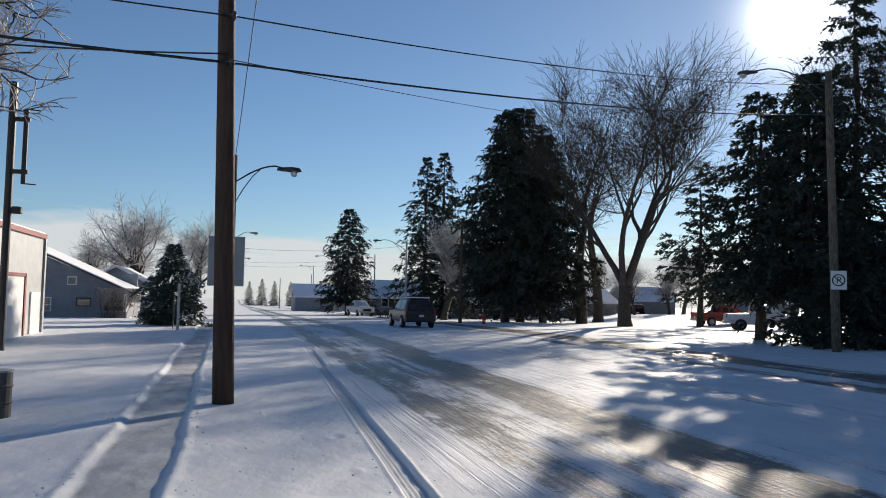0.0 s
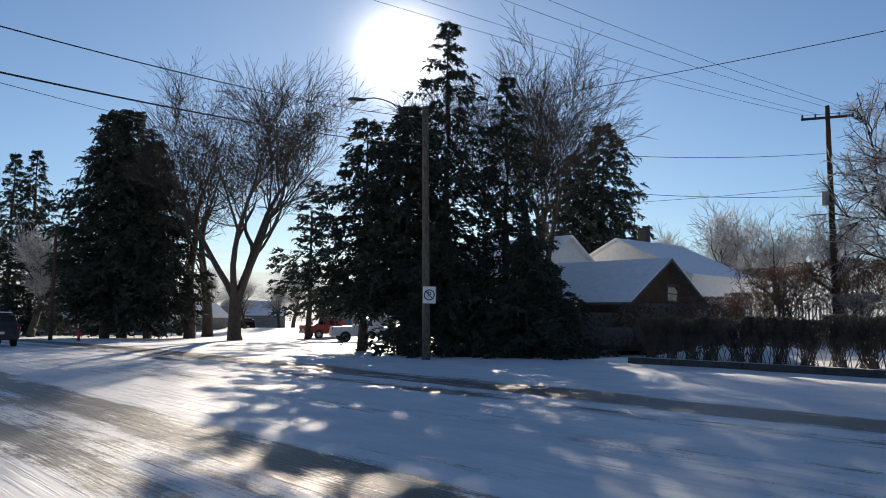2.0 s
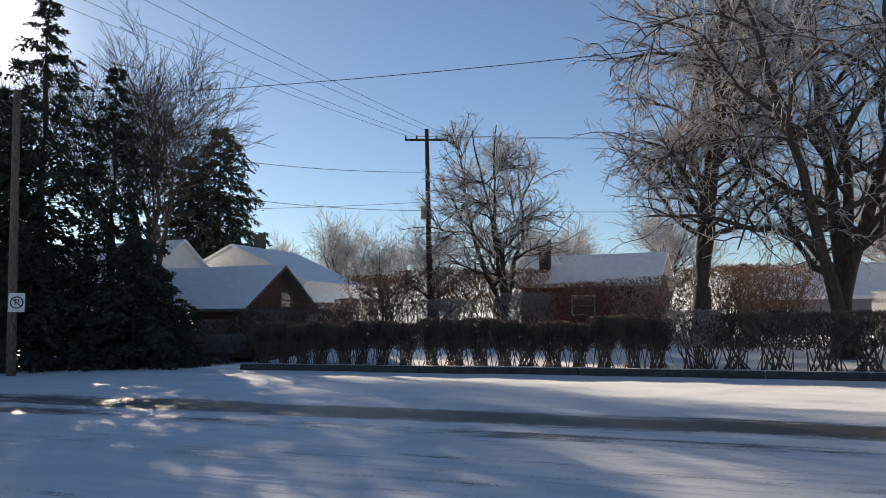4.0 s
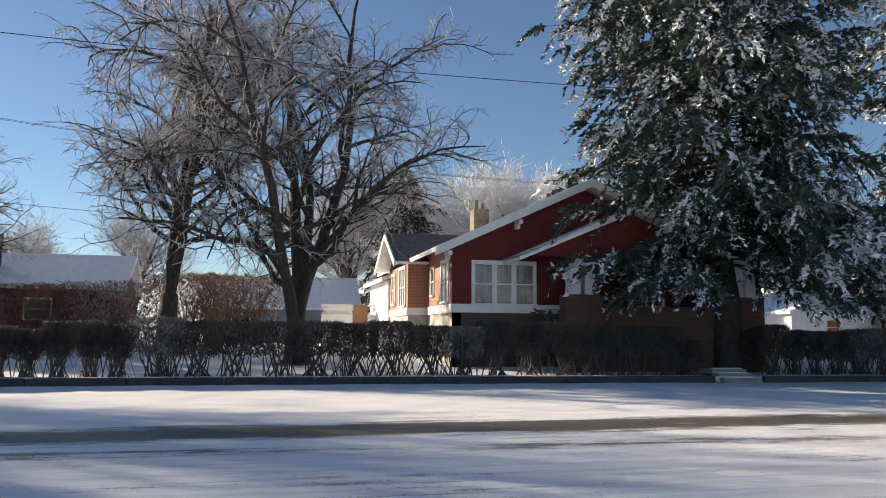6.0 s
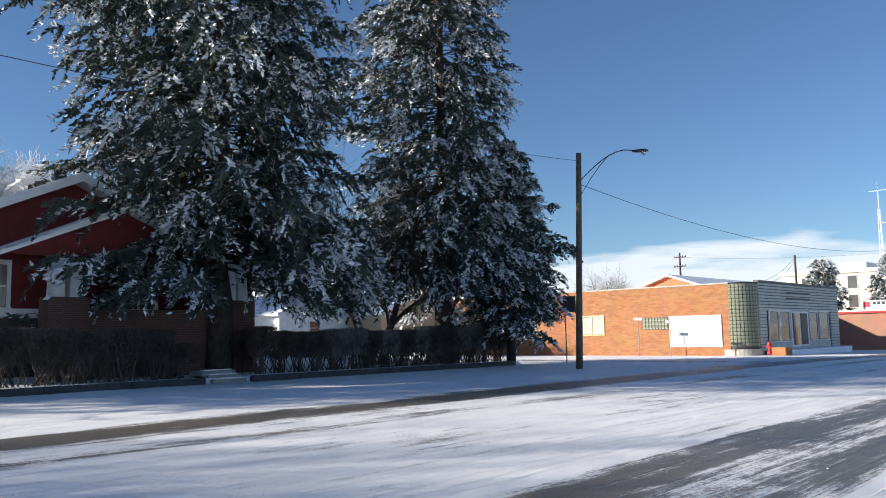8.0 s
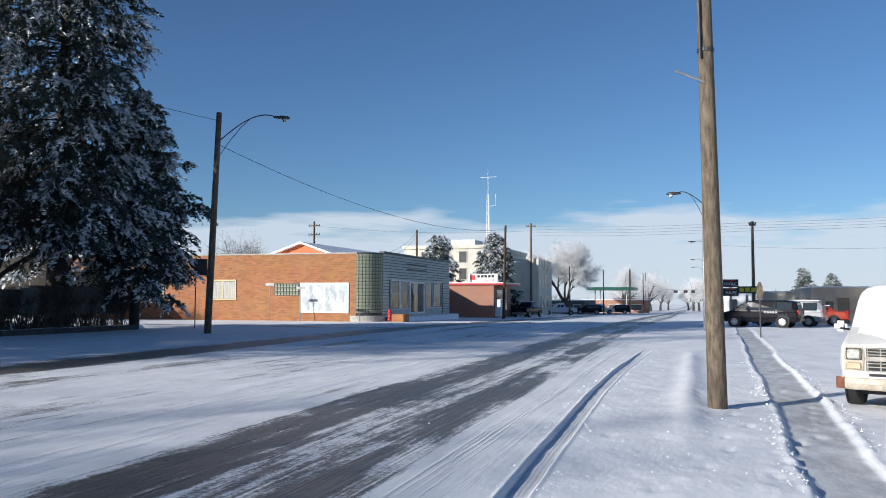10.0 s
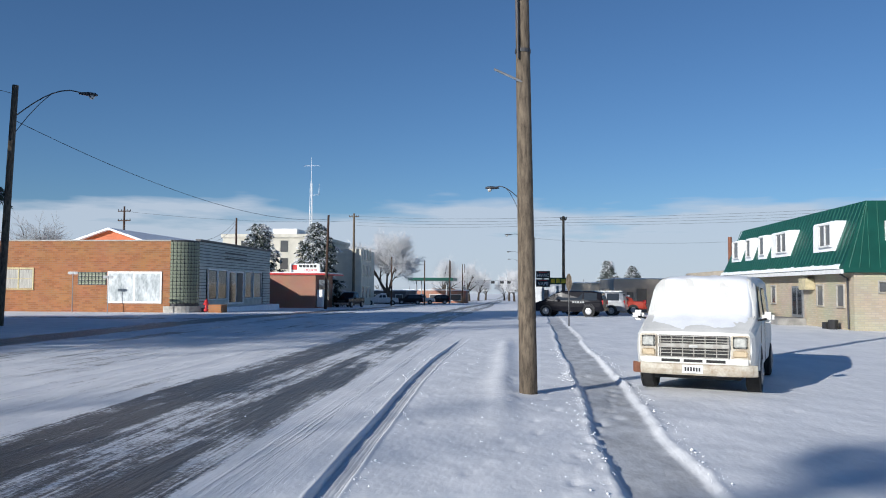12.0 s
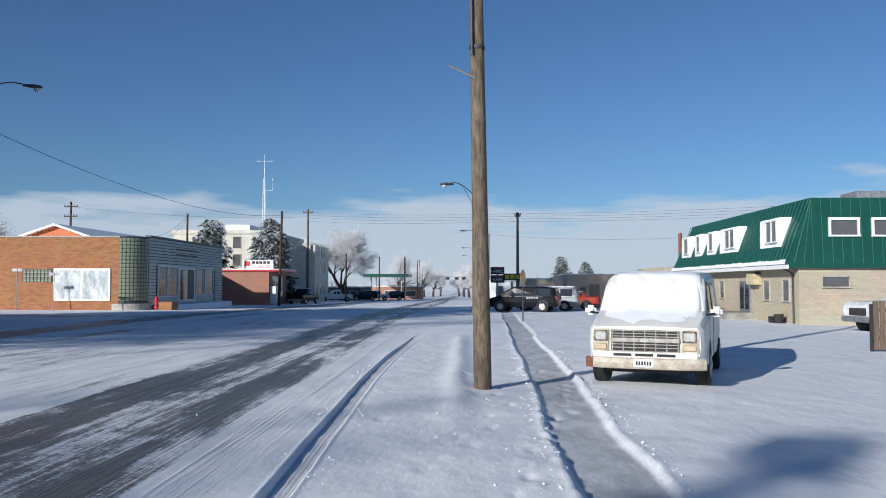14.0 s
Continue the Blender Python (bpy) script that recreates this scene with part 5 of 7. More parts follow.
# the red bungalow across the street
def bungalow():
    t = thing("bungalow", "dark red shingled bungalow with white trim and snowy gabled roofs", "house")
    FX, Y0, YR, Y1, BX = 33.0, -8.2, -14.2, -20.4, 47.0
    EV, RG = 5.51, 8.27
    base = 0.6
    front = Shape().prism([(Y0, 3.0), (Y0, EV), (YR, RG - 0.15), (Y1, EV), (Y1, 3.0)], FX, FX + 0.3, "x")
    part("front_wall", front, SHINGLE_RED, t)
    part("side_wall", Shape().box(FX + 0.3, BX, Y0 - 0.3, Y0, 3.0, EV + 0.2), BRICK_RED, t, "red brick side wall with sunlight in its colour")
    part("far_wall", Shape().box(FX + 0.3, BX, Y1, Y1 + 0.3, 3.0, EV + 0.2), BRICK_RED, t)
    part("back_wall", Shape().prism([(Y0, 3.0), (Y0, EV), (YR, RG - 0.15), (Y1, EV), (Y1, 3.0)], BX - 0.3, BX, "x"), BRICK_RED, t)
    part("belt_board", Shape().box(FX - 0.06, FX, Y1, Y0 + 0.06, 2.72, 3.08), WHITE, t, "white water-table board")
    part("belt_board", Shape().box(FX, BX, Y0, Y0 + 0.06, 2.72, 3.08), WHITE, t)
    # shaded front foundation is coloured dark, the side one stays pale
    part("foundation", Shape().box(FX + 0.02, FX + 0.4, Y1, Y0 - 0.02, base - 0.3, 2.74), BRICK_DARK, t, "foundation with its shade in the dark brick colour")
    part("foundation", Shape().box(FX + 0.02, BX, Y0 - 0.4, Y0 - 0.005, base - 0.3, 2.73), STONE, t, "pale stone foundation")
    # main roof
    k = (RG - EV) / (Y0 - YR)
    ov = 0.9
    for sgn, ye in ((1, Y0 + ov), (-1, Y1 - ov)):
        ez = EV - ov * k + 0.18
        q = ((FX - 0.75, ye, ez), (BX + 0.5, ye, ez), (BX + 0.5, YR, RG + 0.18), (FX - 0.75, YR, RG + 0.18))
        part("roof_slope", slab(*q, 0.12), WHITE, t, "white painted roof boards")
        part("roof_snow", slab(*[tuple(Vector(v) + Vector((0.04, 0, 0.075))) for v in q], 0.07), SNOW, t, "snow on the roof")
        part("barge_board", slab((FX - 0.82, ye, ez + 0.06), (FX - 0.75, ye, ez + 0.06), (FX - 0.75, YR, RG + 0.24), (FX - 0.82, YR, RG + 0.24), 0.36), WHITE, t, "white barge board")
        for f in (0.06, 0.5):
            yb = ye + (YR - ye) * f
            zb = ez + (RG + 0.18 - ez) * f
            part("bracket", Shape().box(FX - 0.7, FX, yb - 0.09 - sgn * 0.25, yb + 0.09 - sgn * 0.25, zb - 0.42, zb - 0.24), WHITE, t, "white eave bracket", bevel=0.02)
            part("bracket_foot", Shape().box(FX - 0.38, FX, yb - 0.08 - sgn * 0.25, yb + 0.08 - sgn * 0.25, zb - 0.6, zb - 0.42), WHITE, t, bevel=0.02)
    # front windows
    window_on(t, wall_frame(FX, -10.47, 3.12, 180), 2.55, 1.62, 0.15, sashes=3, bars=0.11, fill=CURTAINED)
    window_on(t, wall_frame(34.2, Y0, 3.22, 90), 1.15, 1.65, 0.12, sashes=2, fill=CURTAINED)
    window_on(t, wall_frame(36.6, Y0, 3.6, 90), 0.5, 1.2, 0.1)
    # gabled side bay
    b0, b1, by = 38.0, 43.0, -7.3
    bm = (b0 + b1) / 2
    part("bay_wall", Shape().prism([(b0, 3.0), (b1, 3.0), (b1, 5.3), (bm, 6.55), (b0, 5.3)], Y0 - 0.1, by, "y"), BRICK_RED, t, "brick side bay under its own gable")
    part("bay_foundation", Shape().box(b0 + 0.02, b1 - 0.02, Y0 - 0.1, by - 0.02, base - 0.3, 2.74), STONE, t)
    part("belt_board", Shape().box(b0 - 0.05, b1 + 0.05, Y0, by + 0.06, 2.72, 3.06), WHITE, t)
    for xa, za, xb, zb in ((b0 - 0.5, 5.2, bm, 6.85), (bm, 6.85, b1 + 0.5, 5.2)):
        q = ((xa, by + 0.7, za), (xb, by + 0.7, zb), (xb, YR + 2.5, zb), (xa, YR + 4.6, za))
        part("bay_roof", slab(*q, 0.12), WHITE, t)
        part("bay_shingles", slab(*[tuple(Vector(v) + Vector((0, 0, 0.05))) for v in q], 0.045), ROOF_GREY if xa < bm else SNOW, t, "grey shingles thinly snowed over")
        part("barge_board", slab((xa, by + 0.7, za + 0.05), (xb, by + 0.7, zb + 0.05), (xb, by + 0.77, zb + 0.05), (xa, by + 0.77, za + 0.05), 0.3), WHITE, t)
    window_on(t, wall_frame(39.3, by, 3.2, 90), 1.5, 1.75, 0.12, sashes=3, fill=CURTAINED)
    window_on(t, wall_frame(41.8, by, 3.35, 90), 0.95, 1.45, 0.1, sashes=2, fill=CURTAINED)
    # front porch
    p0, p1, px = -12.6, -21.2, 31.2
    part("porch_roof", slab((px - 0.5, -10.4, 4.95), (FX, -10.4, 4.95), (FX, -15.5, 7.1), (px - 0.5, -15.5, 7.1), 0.2), WHITE, t)
    part("porch_snow", slab((px - 0.5, -10.4, 4.956), (FX, -10.4, 4.956), (FX, -15.5, 7.16), (px - 0.5, -15.5, 7.16), 0.055), SNOW, t, "snow on the porch roof")
    part("porch_roof", slab((px - 0.5, -15.5, 7.1), (FX, -15.5, 7.1), (FX, -20.6, 4.95), (px - 0.5, -20.6, 4.95), 0.2), WHITE, t)
    part("porch_beam", Shape().box(px - 0.1, px + 0.25, p1, p0, 4.75, 4.95), WHITE, t)
    part("porch_gable", Shape().prism([(-10.9, 5.0), (-15.5, 6.85), (-20.1, 5.0)], px, px + 0.12, "x"), SHINGLE_RED, t)
    part("porch_wall", Shape().box(px - 0.1, px + 0.3, p1, p0, base - 0.3, 3.0), BRICK_PORCH_SHADE, t, "low brick porch wall")
    part("porch_pier", Shape().box(px - 0.35, px + 0.55, p0 - 1.4, p0 + 0.15, base - 0.3, 3.45), BRICK_PORCH_SHADE, t, "brick porch pier", bevel=0.02)
    part("porch_pier", Shape().box(px - 0.35, px + 0.55, p1 - 0.2, p1 + 1.3, base - 0.3, 3.45), BRICK_PORCH_SHADE, t, bevel=0.02)
    for y in (p0 - 0.28, p0 - 0.95, p1 + 0.3, p1 + 0.9):
        part("column", Shape().loft([[(px + 0.1 + sx * w, y + sy * w, z) for sx, sy in ((-1, -1), (1, -1), (1, 1), (-1, 1))] for w, z in ((0.25, 3.45), (0.21, 4.7), (0.28, 4.72), (0.28, 4.86))]), WHITE, t, "tapered white porch column")
    window_on(t, wall_frame(FX, -17.0, 3.1, 180), 1.5, 1.5, 0.14, sashes=2)
    # rear wing with white wall
    part("rear_wing", Shape().box(43.0, 49.5, -9.5, -7.2, base - 0.3, 4.7), WHITE, t, "white rear wing")
    q = ((42.7, -6.8, 4.75), (50, -6.8, 4.75), (50, -10, 5.8), (42.7, -10, 5.8))
    part("wing_roof", slab(*q, 0.15), WHITE, t), part("wing_snow", slab(*[tuple(Vector(v) + Vector((0, 0, 0.07))) for v in q], 0.06), SNOW, t)
    ch = part("chimney", Shape().box(40.0, 40.8, -11.9, -11.1, 6.0, 8.25), CHIMNEY_STONE, t, "weathered brick chimney", bevel=0.02)
    part("chimney_pot", Shape().tube((40.4, -11.3, 8.25), (40.4, -11.3, 8.75), 0.12, 0.1, 10), CHIMNEY_STONE, ch), part("chimney_pot", Shape().tube((40.4, -11.65, 8.25), (40.4, -11.65, 8.6), 0.12, 0.1, 10), CHIMNEY_STONE, ch)


bungalow()

# brick store at the corner
def store():
    t = thing("corner_store", "single-storey tan brick store with a white sided front", "building")
    X0, YN, YS, Z0, ZT, R = 23.4, -58.5, -78.2, 0.35, 5.1, 1.6
    part("brick_wall", Shape().box(X0 + R, 62, YN - 0.3, YN, Z0 - 0.6, ZT), BRICK_TAN, t, "orange tan brick side wall")
    part("parapet_cap", Shape().box(X0 + R - 0.05, 62, YN - 0.35, YN + 0.05, ZT, ZT + 0.1), STONE, t)
    # dark backing shows between the boards in place of their shadow lines
    part("front_wall", Shape().box(X0 + 0.05, X0 + 0.3, YS, YN - R, 3.1, ZT + 0.1), DARK_STEEL, t)
    n = 9
    for k in range(n):
        z = 3.12 + (ZT - 3.0) * k / n
        w = Shape().add([(X0 - 0.035, YS, z), (X0 + 0.05, YS, z), (X0 + 0.05, YS, z + 0.17), (X0 + 0.01, YS, z + 0.17), (X0 - 0.035, YN - R, z), (X0 + 0.05, YN - R, z), (X0 + 0.05, YN - R, z + 0.17), (X0 + 0.01, YN - R, z + 0.17)], [(0, 3, 2, 1), (4, 5, 6, 7), (0, 1, 5, 4), (1, 2, 6, 5), (2, 3, 7, 6), (3, 0, 4, 7)])
        part("siding_board", w, SIDING_WHITE, t)
    for k in range(14):
        z = Z0 - 0.2 + 0.245 * k
        part("pier_board", Shape().box(X0 - 0.03, X0 + 0.05, YN - R - 1.3, YN - R, z, z + 0.2), SIDING_WHITE, t)
        part("pier_board", Shape().box(X0 - 0.03, X0 + 0.05, YS, YS + 2.2, z, z + 0.2), SIDING_WHITE, t)
    part("front_pier", Shape().box(X0 + 0.05, X0 + 0.3, YN - R - 1.5, YN - R, Z0 - 0.6, 3.1), BLACK, t), part("front_pier", Shape().box(X0 + 0.05, X0 + 0.3, YS, YS + 2.5, Z0 - 0.6, 3.1), BLACK, t)
    part("shop_sill", Shape().box(X0, X0 + 0.35, YS + 2.5, YN - R - 1.5, Z0 - 0.6, 0.8), SIDING_WHITE, t)
    part("shop_back", Shape().box(X0 + 0.31, X0 + 0.35, YS + 2.5, YN - R - 1.5, 0.8, 3.1), BLACK, t)
    part("back_wall", Shape().box(61.7, 62, YS, YN - 0.3, Z0 - 0.6, ZT), BRICK_TAN, t), part("far_wall", Shape().box(X0 + 0.3, 61.7, YS, YS + 0.3, Z0 - 0.6, ZT), BRICK_TAN, t)
    part("roof", Shape().box(X0 + 0.4, 61.7, YS + 0.3, YN - R, ZT - 0.4, ZT - 0.2), SNOW, t, "flat snow-covered roof")
    part("cornice", Shape().box(X0 - 0.1, X0 + 0.3, YS, YN - R + 0.1, ZT + 0.1, ZT + 0.24), DARK_STEEL, t)
    for z in (4.05, 4.5):
        part("sign_line", Shape().box(X0 - 0.05, X0 - 0.036, -71.0, -65.5, z, z + 0.1), BLACK, t, "dark line of unreadable lettering")
    blocks = part("glass_block_corner", Shape().path([(X0 + R, YN - R, Z0 - 0.4), (X0 + R, YN - R, ZT + 0.1)], R - 0.06, 36), DARK_STEEL, t, "rounded corner of glass blocks")
    one = mesh_of("glass_block", Shape().box(-0.125, 0.125, 0.0, 0.07, 0.01, 0.25), GLASS_BLOCK, 0.03)
    for r in range(17):
        for k in range(10):
            a = radians(93 + 9.6 * k)
            ob = new("glass_block", one)
            ob.parent = blocks
            ob.matrix_basis = pose(X0 + R + (R - 0.07) * math.cos(a), YN - R + (R - 0.07) * math.sin(a), Z0 + 0.15 + 0.27 * r, 0, 0, math.degrees(a) - 90)
    part("corner_base", Shape().path([(X0 + R, YN - R, Z0 - 0.6), (X0 + R, YN - R, Z0 - 0.05)], R + 0.08, 36), STONE, t)
    fr = part("poster_window", Shape().box(25.6, 29.75, YN, YN + 0.08, 0.5, 2.85), WHITE, t, "pair of panes covered in white film")
    for a, b in ((25.75, 27.62), (27.78, 29.6)):
        part("covered_pane", Shape().box(a, b, YN + 0.081, YN + 0.095, 0.65, 2.7), FILM, fr)
    gb = part("glass_block_window", Shape().box(29.85, 32.05, YN - 0.02, YN + 0.03, 1.85, 2.8), DARK_STEEL, t)
    small = mesh_of("glass_block", Shape().box(-0.11, 0.11, 0, 0.05, -0.13, 0.13), GLASS_BLOCK, 0.02)
    for r in range(3):
        for k in range(8):
            ob = new("glass_block", small)
            ob.parent = gb
            ob.matrix_basis = pose(30.02 + 0.265 * k, YN + 0.03, 2.02 + 0.305 * r)
    window_on(t, wall_frame(36.7, YN, 1.55, 90), 2.2, 1.45, 0.1, sashes=2, fill=CURTAIN, trim=YELLOWED)
    window_on(t, wall_frame(43.5, YN, 1.55, 90), 2.2, 1.45, 0.1, sashes=2, fill=CURTAIN, trim=YELLOWED)
    for y, w in ((-62.8, 1.8), (-65.0, 2.0), (-71.6, 1.8), (-74.2, 2.2)):
        window_on(t, wall_frame(X0, y, 0.8, 180), w, 2.25, 0.1, bar=False, trim=WHITE, fill=SHOP_GLASS, name="shop_window")
    d = part("entrance", Shape().box(X0 - 0.02, X0 + 0.06, -70.4, -66.4, 0.3, 3.1), WHITE, t, "shop entrance with a dark open door")
    # the black slab stands in for the unlit inside of the open door
    part("door_glass", Shape().box(X0 - 0.06, X0 - 0.022, -70.0, -68.5, 0.45, 2.95), BLACK, d), part("door_glass", Shape().box(X0 - 0.06, X0 - 0.022, -68.2, -66.7, 0.45, 2.95), GLASS, d)
    part("planter", Shape().box(X0 - 1.9, X0 - 0.9, -60.9, -59.6, -0.2, 0.42), BRICK_TAN, t, "low brick planter", bevel=0.02)
    part("step", Shape().box(X0 - 1.2, X0 - 0.05, -77.5, -61.5, -0.4, 0.14), SNOW, t, "low snow-covered step", bevel=0.03)


SHOP_GLASS = mat("dark_shop_glass", (0.035, 0.04, 0.042), 0.08, scale=0.8, fine=3, bump=0.0, color2=(0.008, 0.009, 0.01), spec=0.35)
GLASS_BLOCK = mat("glass_block", (0.42, 0.44, 0.33), 0.18, var=0.5, scale=3, fine=8, bump=0.4, color2=(0.10, 0.13, 0.09))
FILM = mat("white_film_on_glass", (0.72, 0.76, 0.77), 0.3, scale=1.6, fine=6, bump=0.4, color2=(0.20, 0.24, 0.25), stretch=(1.6, 1, 0.7))
YELLOWED = mat("yellowed_frame", (0.55, 0.47, 0.25), 0.6)
store()
oh = gable_house("orange_gabled_hall", "hall with an orange gable and a snowy white roof", 31.5, 41.5, -100, -72, 0, 5.2, 6.9, "y", ORANGE, over=0.5)

# office with the green mansard roof
def green_office():
    t = thing("office_building", "cream brick office with a green steel mansard roof", "building")
    X, Y, W, L, E, T = -14.7, -36.5, 22.0, 19.2, 2.75, 5.6
    part("street_wall", Shape().box(X - 0.3, X, Y - L, Y - 0.3, -0.3, E), BRICK_CREAM, t), part("end_wall", Shape().box(X - W, X, Y - 0.3, Y, -0.3, E), BRICK_CREAM, t)
    part("back_wall", Shape().box(X - W, X - W + 0.3, Y - L, Y - 0.3, -0.3, E), BRICK_CREAM, t), part("far_wall", Shape().box(X - W + 0.3, X - 0.3, Y - L, Y - L + 0.3, -0.3, E), BRICK_CREAM, t)
    o, i = 0.55, 0.55
    rings = [[(X + o, Y + 0.25, E - 0.25), (X + o, Y - L - o, E - 0.25), (X - W - o, Y - L - o, E - 0.25), (X - W - o, Y + 0.25, E - 0.25)],
             [(X + o, Y + 0.25, E - 0.05), (X + o, Y - L - o, E - 0.05), (X - W - o, Y - L - o, E - 0.05), (X - W - o, Y + 0.25, E - 0.05)],
             [(X - i, Y + 0.02, T), (X - i, Y - L + i, T), (X - W + i, Y - L + i, T), (X - W + i, Y + 0.02, T)]]
    roof = part("mansard_roof", Shape().loft(rings), METAL_GREEN, t, "green standing-seam steel roof")
    part("fascia_gutter", Shape().box(X + o, X + o + 0.1, Y - L - o, Y + 0.3, E - 0.3, E - 0.12), WHITE, t)
    part("eave_snow", Shape().loft([[(X + o + 0.12 - 0.1 * k, y, E - 0.08 + 0.17 * k) for k in (0, 1)] + [(X + o - 0.25, y, E + 0.02 + h), (X + o - 0.1, y, E - 0.1)] for y, h in [(Y - L - o + 0.35 * n, 0.14 + 0.06 * math.sin(n * 2.3) + 0.05 * math.sin(n * 0.7)) for n in range(57)]]), SNOW, t, "ridge of snow along the eave")
    part("flat_roof_snow", Shape().box(X - W + 2, X - 2.2, Y - L + 2, Y - 1.6, T + 0.002, T + 0.06), SNOW, t)
    rib = METAL_GREEN_LIGHT
    for k in range(45):
        y = Y - 0.1 - 0.43 * k
        part("seam", Shape().tube((X + o + 0.01, y, E - 0.04), (X - i + 0.01, y, T), 0.018, 0.018, 4), rib, roof)
    for k in range(50):
        x = X + o - 0.25 - 0.43 * k
        part("seam", Shape().tube((x, Y + 0.26, E - 0.04), (min(x, X - i - 0.02), Y + 0.03, T), 0.018, 0.018, 4), rib, roof)
    s = math.atan2(T - E, o + i)

    def dormer(y, w, z0, z1, n):
        b = part("dormer", Shape().add([(X + o - 0.25, y - w / 2, z0), (X + o - 0.25, y + w / 2, z0), (X + 0.28, y + w / 2, z1), (X + 0.28, y - w / 2, z1), (X - 0.6, y - w / 2, z0), (X - 0.6, y + w / 2, z0), (X - 0.6, y + w / 2, z1), (X - 0.6, y - w / 2, z1)], [(0, 1, 2, 3), (4, 7, 6, 5), (0, 4, 5, 1), (1, 5, 6, 2), (2, 6, 7, 3), (3, 7, 4, 0)]), SNOW, t, "window recess packed with snow", bevel=0.05)
        window_on(b, wall_frame(X + 0.33, y + 0.14 * w, z0 + 0.30, 0), w * 0.5, z1 - z0 - 0.46, 0.07, sashes=n, bar=False, fill=DARKPANE)
    for y, w, n in ((-39.1, 2.6, 2), (-45.2, 3.0, 2), (-48.4, 1.5, 1), (-51.0, 1.4, 1), (-53.8, 2.0, 1)):
        dormer(y, w, 3.45, 4.85, n)
    for x in (-16.63, -18.5, -22.5, -25.5):
        window_on(t, wall_frame(x, Y + 0.16, 3.95, 90), 1.15, 0.65, 0.1, bar=False, fill=DARKPANE)
    for x in (-16.3, -19.4, -23.5):
        window_on(t, wall_frame(x, Y, 1.65, 90), 1.15, 0.45, 0.05, bar=False, fill=DARKPANE, trim=STONE)
    for y in (-40.3, -37.9, -47.2):
        window_on(t, wall_frame(X, y, 1.0, 0), 0.75, 0.95, 0.05, bar=False, fill=DARKPANE, trim=STONE)
    d = part("door", Shape().box(X, X + 0.08, -44.1, -42.5, 0.35, 1.95), STEEL, t, "glazed entrance door")
    part("door_glass", Shape().box(X + 0.081, X + 0.095, -43.95, -43.4, 0.5, 1.85), GLASS, d), part("door_glass", Shape().box(X + 0.081, X + 0.095, -43.2, -42.65, 0.5, 1.85), GLASS, d)
    part("step", Shape().box(X, X + 1.4, -44.6, -42.2, -0.2, 0.33), CONCRETE, t, bevel=0.03)
    r = part("handrail", Shape().path([(X + 1.4, -45, 0.2), (X + 1.4, -45, 1.15), (X + 1.4, -48.5, 1.15), (X + 1.4, -48.5, 0.1)], 0.03, 6), DARK_STEEL, t)
    for n in range(8):
        part("baluster", Shape().tube((X + 1.4, -45.4 - 0.4 * n, 0.1), (X + 1.4, -45.4 - 0.4 * n, 1.15), 0.012, 0.012, 5), DARK_STEEL, r)
    part("ramp", Shape().box(X + 0.02, X + 1.5, -52, -44.6, -0.2, 0.3), CONCRETE, t, bevel=0.03)
    part("wall_box", Shape().box(X, X + 0.45, -42.0, -41.0, 1.75, 2.3), CREAM_BOX, t, "cream wall-mounted air unit", bevel=0.03)
    part("downpipe", Shape().path([(X + 0.5, Y - 0.6, E - 0.2), (X + 0.08, Y - 0.5, E - 0.5), (X + 0.08, Y - 0.45, 0.05)], 0.045, 8), DARK_STEEL, t)
    part("roof_unit", Shape().box(-20.6, -18.6, -41, -39.2, T + 0.06, T + 0.62), STEEL, t, "grey rooftop ventilation unit", bevel=0.04)
    part("bin", Shape().path([(X + 0.45, -37.7, -0.05), (X + 0.45, -37.7, 0.42)], [0.18, 0.22], 12), BLACK, t), part("crate", Shape().box(X + 0.2, X + 0.6, -38.6, -38.1, -0.05, 0.3), BLACK, t, bevel=0.02)


METAL_GREEN_LIGHT = mat("green_seam_edges", (0.02, 0.12, 0.085), 0.55, bump=0.0, spec=0.3)
DARKPANE = glass_mat("dark_pane", (0.10, 0.10, 0.10), 0.12)
CREAM_BOX = mat("cream_enamel", (0.55, 0.48, 0.30), 0.5)
green_office()
st = thing("tan_shop_row", "low tan stucco shop row along the street", "building")
part("front_block", Shape().box(-30, -9.0, -84, -72.5, -0.8, 2.6), STUCCO, st, bevel=0.03), part("side_block", Shape().box(-30, -15.2, -72.5, -56.5, -0.6, 3.1), STUCCO, st, bevel=0.03), part("far_block", Shape().box(-22, -6.2, -104, -84, -1.2, 2.3), STUCCO, st, bevel=0.03)
part("roof_snow", Shape().box(-30, -9.2, -83.8, -72.7, 2.603, 2.7), SNOW, st), part("roof_snow", Shape().box(-21.8, -6.4, -103.8, -84.2, 2.303, 2.4), SNOW, st)
for x, w, z0, h in ((-10.4, 0.6, 0.2, 1.3), (-11.4, 0.9, -0.3, 2.1), (-13.0, 0.7, 0.2, 1.3), (-14.2, 0.35, -0.3, 2.2)):
    window_on(st, wall_frame(x, -72.5, z0, 90), w, h, 0.06, bar=False, fill=DARKPANE, trim=STUCCO)
for y, z0 in ((-75.5, 0.3), (-78, 0.3), (-81, 0.3)):
    window_on(st, wall_frame(-9.0, y, z0, 0), 1.2, 1.4, 0.06, bar=False, trim=STUCCO)
part("flue", Shape().tube((-22.8, -87.2, 2.0), (-22.8, -87.2, 7.2), 0.2, 0.2, 10), RUST, st, "rusty brown steel flue")
ww2 = thing("white_shop", "low white building behind the parked vans", "building")
